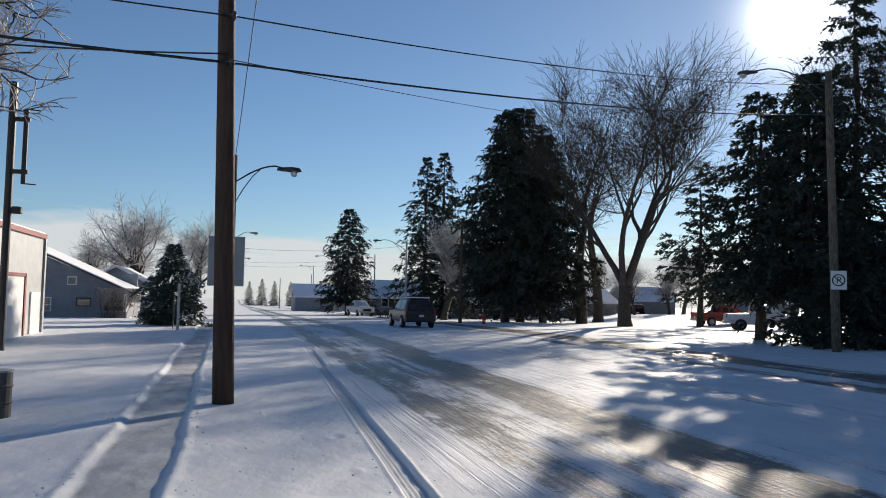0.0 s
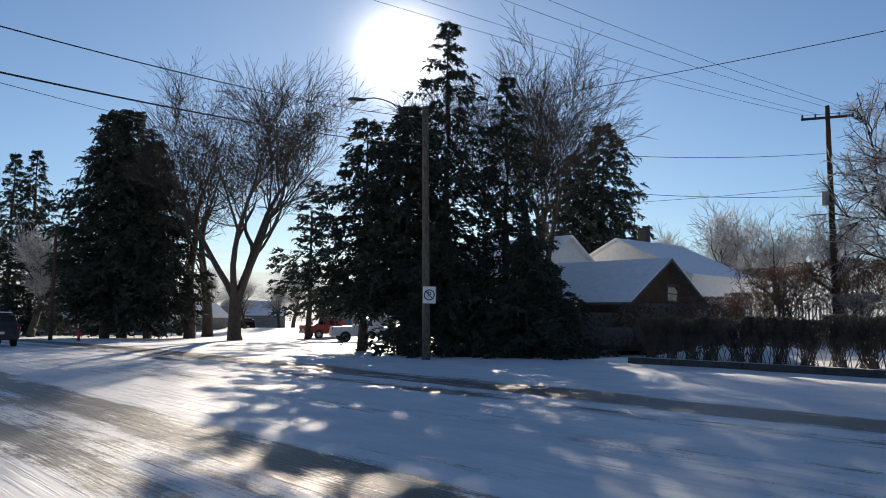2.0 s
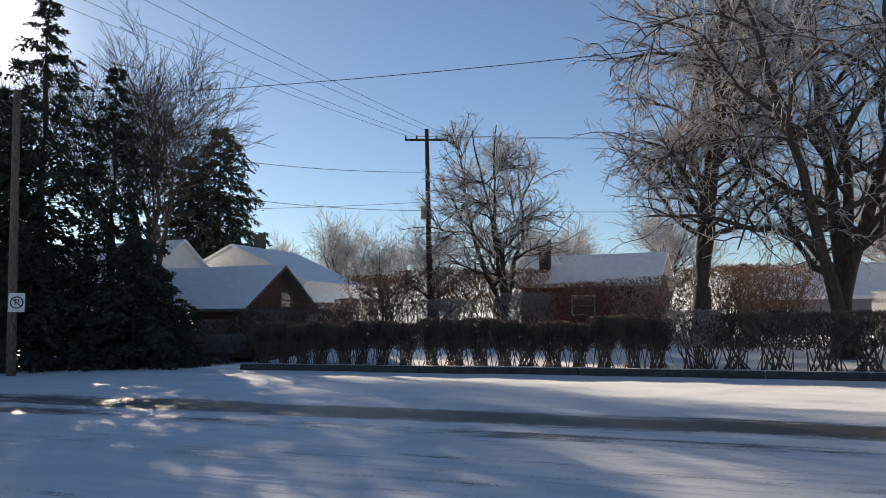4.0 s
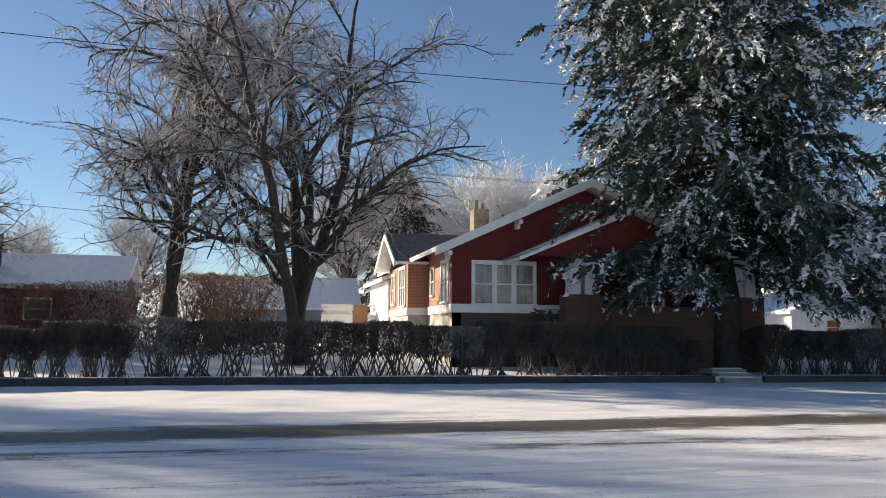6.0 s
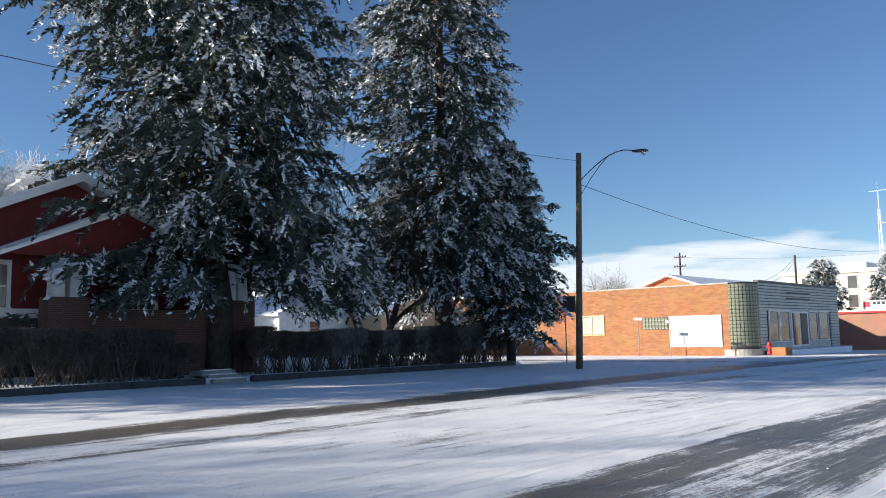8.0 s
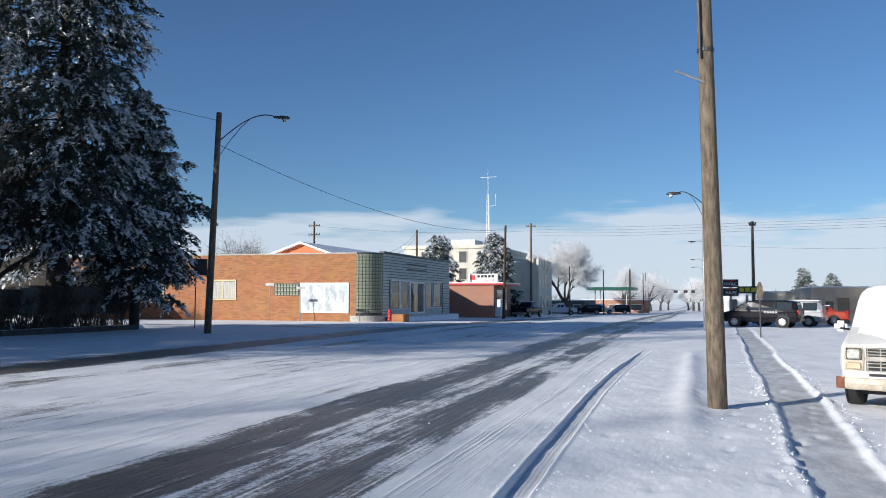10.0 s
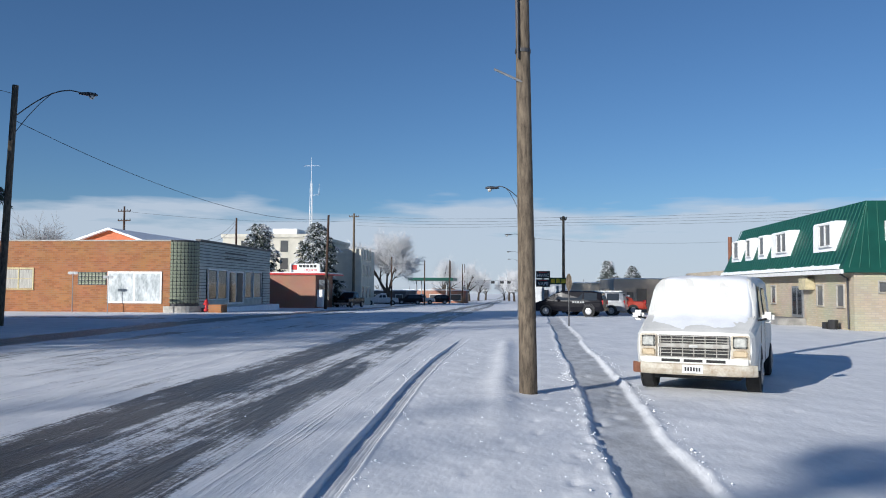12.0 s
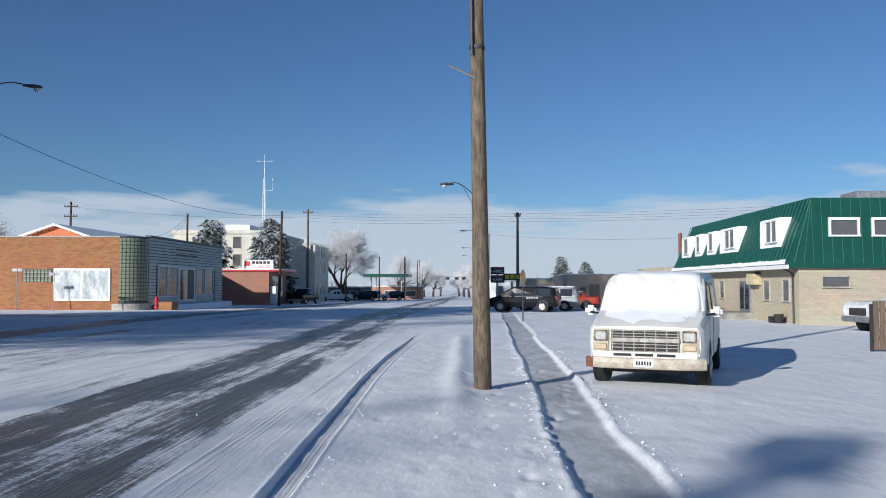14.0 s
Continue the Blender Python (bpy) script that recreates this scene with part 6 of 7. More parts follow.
part("shell", Shape().box(-16, -2.4, -96, -74.5 - 10, -0.9, 2.2), WHITE, ww2), part("door", Shape().box(-3.9, -3.2, -84.45, -84.38, -0.6, 1.6), DARK_STEEL, ww2)

# liquor shop with its roof sign
lq = thing("liquor_shop", "small red brick liquor shop with a white roof sign", "building")
part("shell", Shape().box(21.3, 31, -97, -88.4, -0.9, 3.2), BRICK_RED, lq)
part("canopy", Shape().box(20.0, 31.2, -97.2, -88.2, 3.1, 3.28), SIGN_RED, lq, "red roof edge", bevel=0.03), part("roof_snow", Shape().box(20.1, 31, -97, -88.4, 3.303, 3.4), SNOW, lq)
part("shop_window", Shape().box(21.28, 21.32, -95, -90, 0.3, 2.6), GLASS, lq)
part("ice_box", Shape().box(20.6, 21.25, -90.2, -88.8, -0.4, 1.5), WHITE, lq, "white ice cabinet", bevel=0.03)
sg = part("roof_sign", Shape().box(21.7, 25.2, -92.2, -92.0, 3.45, 4.45), WHITE, lq, "white sign board", bevel=0.02)
letters("LIQUOR", 0.40, SIGN_RED, sg, pose(22.75, -91.98, 3.7, 90, 0, 180))
for k in range(5):
    part("bar", Shape().box(22.1 + 0.42 * k, 22.42 + 0.42 * k, -91.99, -91.97, 4.02, 4.32), BLACK, sg)
part("emblem", Shape().box(24.35, 24.95, -91.99, -91.97, 3.75, 4.3), SIGN_RED, sg, bevel=0.005)

# courthouse and distant town
ct = thing("courthouse", "tall pale stone courthouse among frosted trees", "building")
PALE = mat("pale_limestone", (0.62, 0.59, 0.50), 0.85, var=0.15, scale=1.0, fine=12)
part("shell", Shape().box(27.0, 40, -135, -111, -1.2, 8.6), PALE, ct), part("parapet", Shape().box(26.8, 40.2, -135.2, -110.8, 8.6, 9.1), PALE, ct), part("penthouse", Shape().box(30.0, 33.5, -118, -113, 9.1, 10.0), WHITE, ct)
part("wing", Shape().box(21.8, 27.0, -130, -118.5, -1.2, 7.4), PALE, ct)
for z in (1.0, 4.2, 6.6):
    for x in (28.5, 31.2, 34.0, 36.8):
        window_on(ct, wall_frame(x, -111, z, 90), 1.1, 1.6, 0.08, fill=DARKPANE, trim=PALE, bar=False)
    for y in (-120, -123, -126):
        window_on(ct, wall_frame(21.8, y, z - 0.8, 180), 1.2, 1.7, 0.08, fill=DARKPANE, trim=PALE, bar=False)
far = [("brick_shop", "low red brick shop down the street", 24.8, 10.2, -190, -200, 2.9, BRICK_RED), ("brick_shop", "low brick shop by the crossing", 24, 17, -250, -262, 4.0, BRICK_RED), ("long_shop", "low dark shop front under frosted trees", 27, 19.5, -152, -170, 2.4, ROOF_GREY), ("distant_shop", "pale low building far down the street", -8, -24, -150, -170, 3.5, STUCCO), ("distant_shop", "grey low building far down the street", -8, -20, -220, -240, 4.5, STUCCO)]
for nm, lb, x0, x1, y0, y1, h, m in far:
    x0, x1, y0, y1 = min(x0, x1), max(x0, x1), min(y0, y1), max(y0, y1)
    t = thing(nm, lb, "building")
    z = gz((x0 + x1) / 2, y1)
    part("shell", Shape().box(x0, x1, y0, y1, z - 0.5, z + h), m, t), part("roof_snow", Shape().box(x0 - 0.2, x1 + 0.2, y0 - 0.2, y1 + 0.2, z + h + 0.003, z + h + 0.2), SNOW, t)
    for k in range(3):
        window_on(t, wall_frame(x0 + (x1 - x0) * (k + 0.5) / 3, y1, z + 0.6, 90), (x1 - x0) / 6, h * 0.45, 0.08, bar=False, fill=DARKPANE)
cn = thing("fuel_canopy", "green edged fuel station canopy on posts", "canopy")
part("deck", Shape().box(12.0, 21.5, -186, -172, 3.3, 3.9), METAL_GREEN, cn, bevel=0.03)
for x in (13.5, 20):
    for y in (-184, -174):
        part("post", Shape().tube((x, y, -2.0), (x, y, 3.3), 0.15, 0.15, 8), STEEL, cn)
tw = thing("radio_mast", "thin white lattice radio mast", "mast")
for k in range(3):
    a = 2.094 * k
    part("leg", Shape().tube((48.1 + 0.7 * math.cos(a), -194 + 0.7 * math.sin(a), -2), (48.1 + 0.25 * math.cos(a), -194 + 0.25 * math.sin(a), 27), 0.09, 0.07, 5), WHITE, tw)
for k in range(18):
    z = -1 + 1.55 * k
    r0 = 0.7 - 0.45 * (z + 2) / 29
    part("brace", Shape().path([(48.1 + r0 * math.cos(2.094 * j), -194 + r0 * math.sin(2.094 * j), z + 0.5 * j) for j in range(4)], 0.05, 4), WHITE, tw)
part("whip", Shape().tube((48.1, -194, 27), (48.1, -194, 33.3), 0.07, 0.03, 5), WHITE, tw), part("side_arm", Shape().path([(48.1, -194, 24), (46.2, -194, 24.2), (46.2, -194, 27)], 0.06, 5), WHITE, tw), part("top_arm", Shape().path([(50, -194, 31.2), (46, -194, 31.2)], 0.05, 5), WHITE, tw)
sp = thing("shop_sign", "stacked dark shop signs on a post", "sign", pose(-2.45, -62.0, gz(-2.45, -62)))
part("post", Shape().box(-0.08, 0.08, -0.08, 0.08, -0.3, 3.2), STEEL, sp)
for z, tx in ((2.72, "HVAC"), (2.1, "VAPE")):
    b = part("panel", Shape().box(-0.52, 0.52, 0.08, 0.2, z - 0.02, z + 0.54), BLACK, sp, bevel=0.01)
    letters(tx, 0.34, WHITE, b, pose(0, 0.205, z + 0.2, 90, 0, 180)), part("bar", Shape().box(-0.3, 0.3, 0.2, 0.206, z + 0.42, z + 0.47), SIGN_RED, b)
sb = thing("shop_sign", "yellow lettered board beside the dark signs", "sign", pose(-3.65, -64.0, gz(-3.65, -64)))
part("post", Shape().box(-0.08, 0.08, -0.08, 0.08, -0.3, 2.2), STEEL, sb)
DARKGREEN = mat("dark_green_paint", (0.01, 0.05, 0.02), 0.5)
part("panel", Shape().box(-0.68, 0.68, 0.08, 0.2, 2.3, 2.82), DARKGREEN, sb)
for k in range(3):
    part("bar", Shape().box(-0.6 + 0.4 * k, -0.28 + 0.4 * k, 0.2, 0.21, 2.4, 2.72), YELLOW, sb)
for x in (0.4, 2.6, 5.5, 10.5):
    tl = thing("traffic_signal", "dark traffic signal hanging over the far crossing", "signal")
    part("housing", Shape().box(x - 0.6, x + 0.6, -260.2, -259.8, 3.2, 4.0), BLACK, tl, bevel=0.05)
wire((-8, -260, 4.3), (14, -260, 4.3), 0.2, 0.05, "signal_wire", "span wire carrying the traffic signals")

# left of the street: steel shed, grey house, sign frame
sh = thing("steel_shed", "white ribbed steel shed with dark red trim", "building")
part("front_wall", Shape().box(-7.95, -7.7, 22, 36.6, -0.2, 3.95), METAL_WHITE, sh), part("end_wall", Shape().box(-24, -7.95, 36.35, 36.6, -0.2, 3.95), METAL_WHITE, sh), part("near_wall", Shape().box(-24, -7.95, 22, 22.25, -0.2, 3.95), METAL_WHITE, sh), part("back_wall", Shape().box(-24.2, -24, 22, 36.6, -0.2, 3.95), METAL_WHITE, sh)
part("roof", Shape().box(-24.2, -7.7, 22, 36.6, 3.953, 4.05), SNOW, sh), part("eave_trim", Shape().box(-7.7, -7.62, 22, 36.65, 3.8, 3.98), TRIM_RED, sh), part("corner_trim", Shape().box(-7.7, -7.62, 36.4, 36.66, -0.1, 3.8), SIGN_BACK, sh)
dr = part("overhead_door", Shape().box(-7.7, -7.64, 30.9, 33.3, 0.0, 2.2), WHITE, sh, "white overhead door"), part("door_trim", Shape().box(-7.7, -7.6, 33.3, 33.5, 0, 2.3), TRIM_RED, sh), part("door_trim", Shape().box(-7.7, -7.6, 30.7, 33.5, 2.2, 2.32), TRIM_RED, sh)
part("side_door", Shape().box(-7.7, -7.64, 34.5, 36.0, 0.0, 1.62), WHITE, sh)
gh = thing("grey_house", "grey sided house with a snowy roof and arched porch", "house")
GX0, GX1, GY = -17.5, -8.0, 65.0
part("front_wall", Shape().prism([(GX0, -0.9), (GX1, -0.9), (GX1, 1.75), (GX0 + 1.5, 5.2), (GX0, 4.8)], GY, GY + 0.3, "y"), SIDING_GREY, gh)
part("side_wall", Shape().box(GX1 - 0.3, GX1, GY + 0.3, GY + 10, -0.9, 1.75), SIDING_GREY, gh), part("back_wall", Shape().box(GX0, GX1 - 0.3, GY + 9.7, GY + 10, -0.9, 3.2), SIDING_GREY, gh)
q = ((GX1 + 0.9, GY - 0.6, 1.5), (GX1 + 0.9, GY + 10.5, 1.5), (GX0 + 1.5, GY + 10.5, 5.45), (GX0 + 1.5, GY - 0.6, 5.45))
part("roof_slope", slab(*q, 0.14), DARK_STEEL, gh), part("roof_snow", slab(*[tuple(Vector(v) + Vector((0, 0.06, 0.07))) for v in q], 0.06), SNOW, gh)
window_on(gh, wall_frame(-10.9, GY, 0.6, -90), 0.9, 0.5, 0.07, bar=False, trim=BLACK), window_on(gh, wall_frame(-11.75, GY, 2.15, -90), 0.5, 0.5, 0.07, bar=False, trim=WHITE), window_on(gh, wall_frame(-13.6, GY, 0.2, -90), 0.9, 0.9, 0.07)
# flat black panel stands in for the shade inside the porch arch
arch = Shape().loft([[(-8.75 + 0.75 * math.cos(a), y, 0.35 + 0.9 * math.sin(a)) for a in [math.pi * k / 10 for k in range(11)]] + [(-9.5, y, -0.5), (-8.0, y, -0.5)][::1] for y in (GY - 0.02, GY + 0.02)])
part("porch_arch", arch, BLACK, gh, "arched porch opening, its shade a black panel"), part("porch_wall", Shape().box(-9.6, -7.7, GY - 1.5, GY - 0.03, -0.9, 0.25), SIDING_GREY, gh, bevel=0.02)
part("porch_post", Shape().box(-7.95, -7.75, GY - 1.45, GY - 1.25, 0.25, 1.5), WHITE, gh)
gable_house("grey_house", "far blue-grey house with a snowy gable roof", -14, -7.5, 80, 90, -0.6, 2.2, 3.9, "y", SIDING_GREY)
sf = thing("empty_sign", "empty dark steel sign frame on a post", "sign")
part("post", Shape().path([(-6.32, 25.3, -0.2), (-6.32, 25.3, 7.6)], 0.11, 10), BLACK, sf)
for z in (6.55, 5.05):
    part("arm", Shape().box(-6.3, -5.85, 25.25, 25.35, z - 0.06, z + 0.06), BLACK, sf, bevel=0.01)
part("frame", Shape().box(-6.02, -5.9, 25.26, 25.34, 4.7, 6.85), BLACK, sf, bevel=0.01), part("rod", Shape().tube((-6.0, 25.3, 4.72), (-5.62, 25.3, 4.7), 0.02, 0.02, 6), BLACK, sf), part("rod", Shape().tube((-6.0, 25.3, 6.85), (-5.6, 25.3, 6.83), 0.02, 0.02, 6), BLACK, sf)
part("floodlight", Shape().box(-6.2, -5.95, 25.15, 25.4, 3.85, 4.05), BLACK, sf, bevel=0.02)
br = thing("barrel", "rusty dark steel barrel standing in the snow", "barrel", pose(-3.13, 12.45, -0.02))
DRUM = mat("scuffed_steel_drum", (0.09, 0.085, 0.08), 0.6, 0.3, var=0.6, scale=5)
part("drum", Shape().path([(0, 0, 0), (0, 0, 0.2), (0, 0, 0.21), (0, 0, 0.23), (0, 0, 0.24), (0, 0, 0.42), (0, 0, 0.43), (0, 0, 0.45), (0, 0, 0.46), (0, 0, 0.64)], [0.22, 0.22, 0.235, 0.235, 0.22, 0.22, 0.235, 0.235, 0.22, 0.225], 20), DRUM, br)
part("rim", Shape().tube((0, 0, 0.63), (0, 0, 0.655), 0.235, 0.235, 20), STEEL, br)

# houses behind the hedge and behind the dark spruces
gable_house("garage", "low garage with a wide snowy roof behind the hedge", 34.3, 40.3, 25.3, 40, 0.3, 3.0, 5.0, "y", BROWN_SIDING, over=0.6, trim=ROOF_GREY, windows=((38.2, 25.3, 2.9, -90, 1.0, 0.8, 1),))
gable_house("white_house", "pale house with a snowy roof behind the garage", 57, 66, 36, 50, 1.0, 5.6, 8.7, "x", WHITE, over=0.5)
gable_house("white_house", "house with a snowy roof showing behind dark spruces", 48, 55, 44, 56, 0.8, 6.2, 8.6, "y", WHITE, over=0.5)
for x, y, z0, z1 in ((61.5, 43.6, 8.0, 10.2), (51.5, 46.8, 7.5, 10.0)):
    c = thing("chimney", "dark brick chimney rising above a snowy roof", "chimney")
    part("shaft", Shape().box(x - 0.4, x + 0.4, y - 0.4, y + 0.4, z0, z1), BRICK_DARK, c, bevel=0.02)
gable_house("red_garage", "dark red garage with a snowy roof", 46.5, 53, 6.8, 14.3, 0.6, 4.3, 6.0, "y", SHINGLE_RED, over=0.5, windows=((46.5, 10.7, 2.5, 180, 1.2, 1.0, 1),))
c = thing("chimney", "dark brick chimney behind the red garage", "chimney")
part("shaft", Shape().box(47.6, 48.2, 13.0, 13.6, 5.0, 6.3), BRICK_DARK, c, bevel=0.02), part("flue", Shape().tube((47.9, 13.0, 6.2), (47.9, 13.0, 7.0), 0.1, 0.1, 8), BLACK, c)
gable_house("white_house", "low grey house with a snowy roof behind the lawn trees", 63, 71, -8, 3, 0.8, 3.9, 6.2, "y", SIDING_GREY, over=0.5, windows=((63, 0.5, 2.7, 180, 1.2, 1.0, 2),))
gable_house("white_house", "white house with a snowy porch roof", 53, 60, -46, -39, 0.5, 3.7, 5.3, "x", WHITE, over=0.4, windows=((53, -42.5, 2.0, 180, 1.0, 1.1, 1),))
TANSTEEL = stripe_mat("tan_ribbed_steel", (0.45, 0.36, 0.22), 0.3, "XY", 0.02, 0.5)
gable_house("tan_hall", "tan ribbed steel hall with a snowy roof", 49, 75, -56.5, -46.2, 0.2, 3.6, 5.4, "x", TANSTEEL, over=0.3)
pf = thing("picket_fence", "white picket fence behind the hedge", "fence")
for k in range(34):
    y = 25.6 - 0.16 * k
    x = 43.0 + 0.09 * k
    part("picket", Shape().prism([(-0.05, 0.4), (0.05, 0.4), (0.05, 2.2), (0, 2.3), (-0.05, 2.2)], -0.012, 0.012, "y"), WHITE, pf).matrix_basis = pose(x, y, gz(x, y) - 0.4, 0, 0, 90)
part("rail", Shape().path([(43.05, 25.7, 2.0), (46.1, 20.2, 2.0)], 0.04, 4), WHITE, pf)
lf = thing("lattice_fence", "white lattice fence beside the bungalow", "fence")
for y0, y1 in ((-4.1, -5.9), (-6.8, -8.1)):
    n = 14
    for k in range(n):
        y = y0 + (y1 - y0) * k / n
        d = -0.5 if y1 < y0 else 0.5
        part("slat", Shape().path([(47.6, y, 2.95), (47.6, max(y + d, y1), 3.45)], 0.018, 4), WHITE, lf), part("slat", Shape().path([(47.63, max(y + d, y1), 2.95), (47.63, y, 3.45)], 0.018, 4), WHITE, lf)
    part("board", Shape().box(47.55, 47.62, y1, y0, 0.6, 2.95), WHITE, lf), part("rail", Shape().box(47.55, 47.66, y1, y0, 3.45, 3.53), WHITE, lf)
part("gate", Shape().box(47.5, 47.6, -6.75, -5.95, 0.6, 3.5), mat("brown_gate_boards", (0.32, 0.17, 0.09), 0.8, var=0.4, stretch=(1, 6, 0.5)), lf, "brown wooden gate")
for y in (-20.4, -21.3, -22.6):
    wz = gz(30.5, y) + 1.25
    w = thing("wagon_wheel", "old wooden wagon wheel standing behind the hedge", "wheel", pose(30.3, y, wz, 0, 90, 0))
    rim = part("rim", Shape().path([(0.55 * math.cos(6.2832 * k / 24), 0.55 * math.sin(6.2832 * k / 24), 0) for k in range(25)], 0.035, 6), BLACK, w)
    part("hub", Shape().tube((0, 0, -0.1), (0, 0, 0.1), 0.08, 0.08, 10), BLACK, w)
    for k in range(10):
        a = 0.6283 * k
        part("spoke", Shape().tube((0, 0, 0), (0.55 * math.cos(a), 0.55 * math.sin(a), 0), 0.018, 0.015, 5), BLACK, w)
    part("stand", Shape().tube((0.5, 0, 0), (1.5, 0, 0), 0.03, 0.03, 6), BLACK, w)

# far houses beyond the dark spruces
gable_house("distant_house", "low white house far behind the spruces", 38, 47, 96, 104, -1.0, 1.6, 3.2, "x", DULL_SIDING, windows=((41, 96, 0.2, -90, 1.0, 1.0, 2),))
gable_house("distant_house", "long white house behind the parked cars", 25, 36, 92, 98, -1.0, 1.2, 2.7, "x", DULL_SIDING, windows=((28, 92, 0.0, -90, 1.6, 1.0, 2), (33, 92, 0.0, -90, 1.6, 1.0, 2)))
gable_house("distant_house", "blue-grey house with a snowy roof along the road", 18, 26, 110, 118, -1.0, 1.7, 3.9, "x", SIDING_GREY, windows=((20.5, 110, 0.4, -90, 2.6, 1.3, 3),))
gable_house("distant_house", "white house far along the road", 11, 20, 160, 172, -1.5, 1.4, 3.8, "x", SIDING_GREY)
gable_house("distant_house", "low white shed far along the road", 22, 30, 172, 180, -1.6, 1.0, 1.8, "x", DULL_SIDING)
gable_house("distant_house", "pale garage behind the parked jeep", 53, 60, 104, 112, -0.8, 2.0, 3.8, "x", DULL_SIDING)
gable_house("distant_house", "grey shed behind the pine", 64, 71, 92, 100, -0.6, 2.0, 3.6, "x", SIDING_GREY)


# ---- vehicles ----
TYRE = mat("tyre_rubber", (0.018, 0.018, 0.019), 0.85, var=0.4, fine=80, bump=0.4)
RIM = mat("steel_rim", (0.35, 0.35, 0.36), 0.4, 0.8, bump=0.1)
CHROME = mat("dull_chrome", (0.55, 0.55, 0.54), 0.3, 0.9, var=0.3, bump=0.1)
VAN_WHITE = mat("aged_white_enamel", (0.72, 0.71, 0.67), 0.45, var=0.14, scale=2, fine=30, bump=0.1)
CREAM = mat("stained_cream_bumper", (0.60, 0.57, 0.48), 0.55, scale=5, color2=(0.30, 0.22, 0.14), fine=30, bump=0.2)
HEADLAMP = mat("headlamp_lens", (0.50, 0.50, 0.46), 0.15, var=0.3, scale=20, bump=0.3)
AMBER = mat("amber_lens", (0.62, 0.50, 0.33), 0.25, bump=0.1)
TAIL = mat("red_lens", (0.35, 0.02, 0.02), 0.25, bump=0.1)
GRILLE_PALE = mat("dull_grille_bars", (0.42, 0.41, 0.38), 0.5, 0.2, scale=8, color2=(0.22, 0.20, 0.17))
# near-black painted as shade in grilles, wheel wells and slots; also underbody parts
GRILLE_DARK = mat("grille_shadow", (0.03, 0.03, 0.03), 0.8, bump=0.0)


def wheel(parent, x, y, r, w=0.22):
    s = 1 if x > 0 else -1
    t = part("wheel", Shape().path([(x - s * w, y, r), (x - s * w * 0.85, y, r), (x - s * 0.03, y, r), (x, y, r)], [r * 0.9, r, r, r * 0.88], 24), TYRE, parent, "black winter tyre", smooth=False)
    part("rim", Shape().path([(x - s * 0.05, y, r), (x + s * 0.012, y, r), (x + s * 0.02, y, r)], [r * 0.62, r * 0.62, r * 0.5], 18), RIM, t)
    part("hub_cap", Shape().tube((x, y, r), (x + s * 0.035, y, r), r * 0.24, r * 0.2, 12), CHROME, t)


def body_shape(stations, tumble=0.12):
    """A car body from cross-sections: (y, half width, sill z, belt z, roof z, roof half width)."""
    rings = []
    for y, hw, z0, zb, zr, rw in stations:
        half = [(hw * 0.86, z0), (hw * 0.97, z0 + 0.06), (hw, (z0 + zb) / 2), (hw * 0.985, zb - 0.05), (hw * 0.96, zb), (rw + (hw * 0.96 - rw) * 0.15, zb + (zr - zb) * 0.85), (rw * 0.9, zr - 0.015), (rw * 0.5, zr)]
        rings.append([(x, y, z) for x, z in half] + [(-x, y, z) for x, z in reversed(half)])
    return Shape().loft(rings)


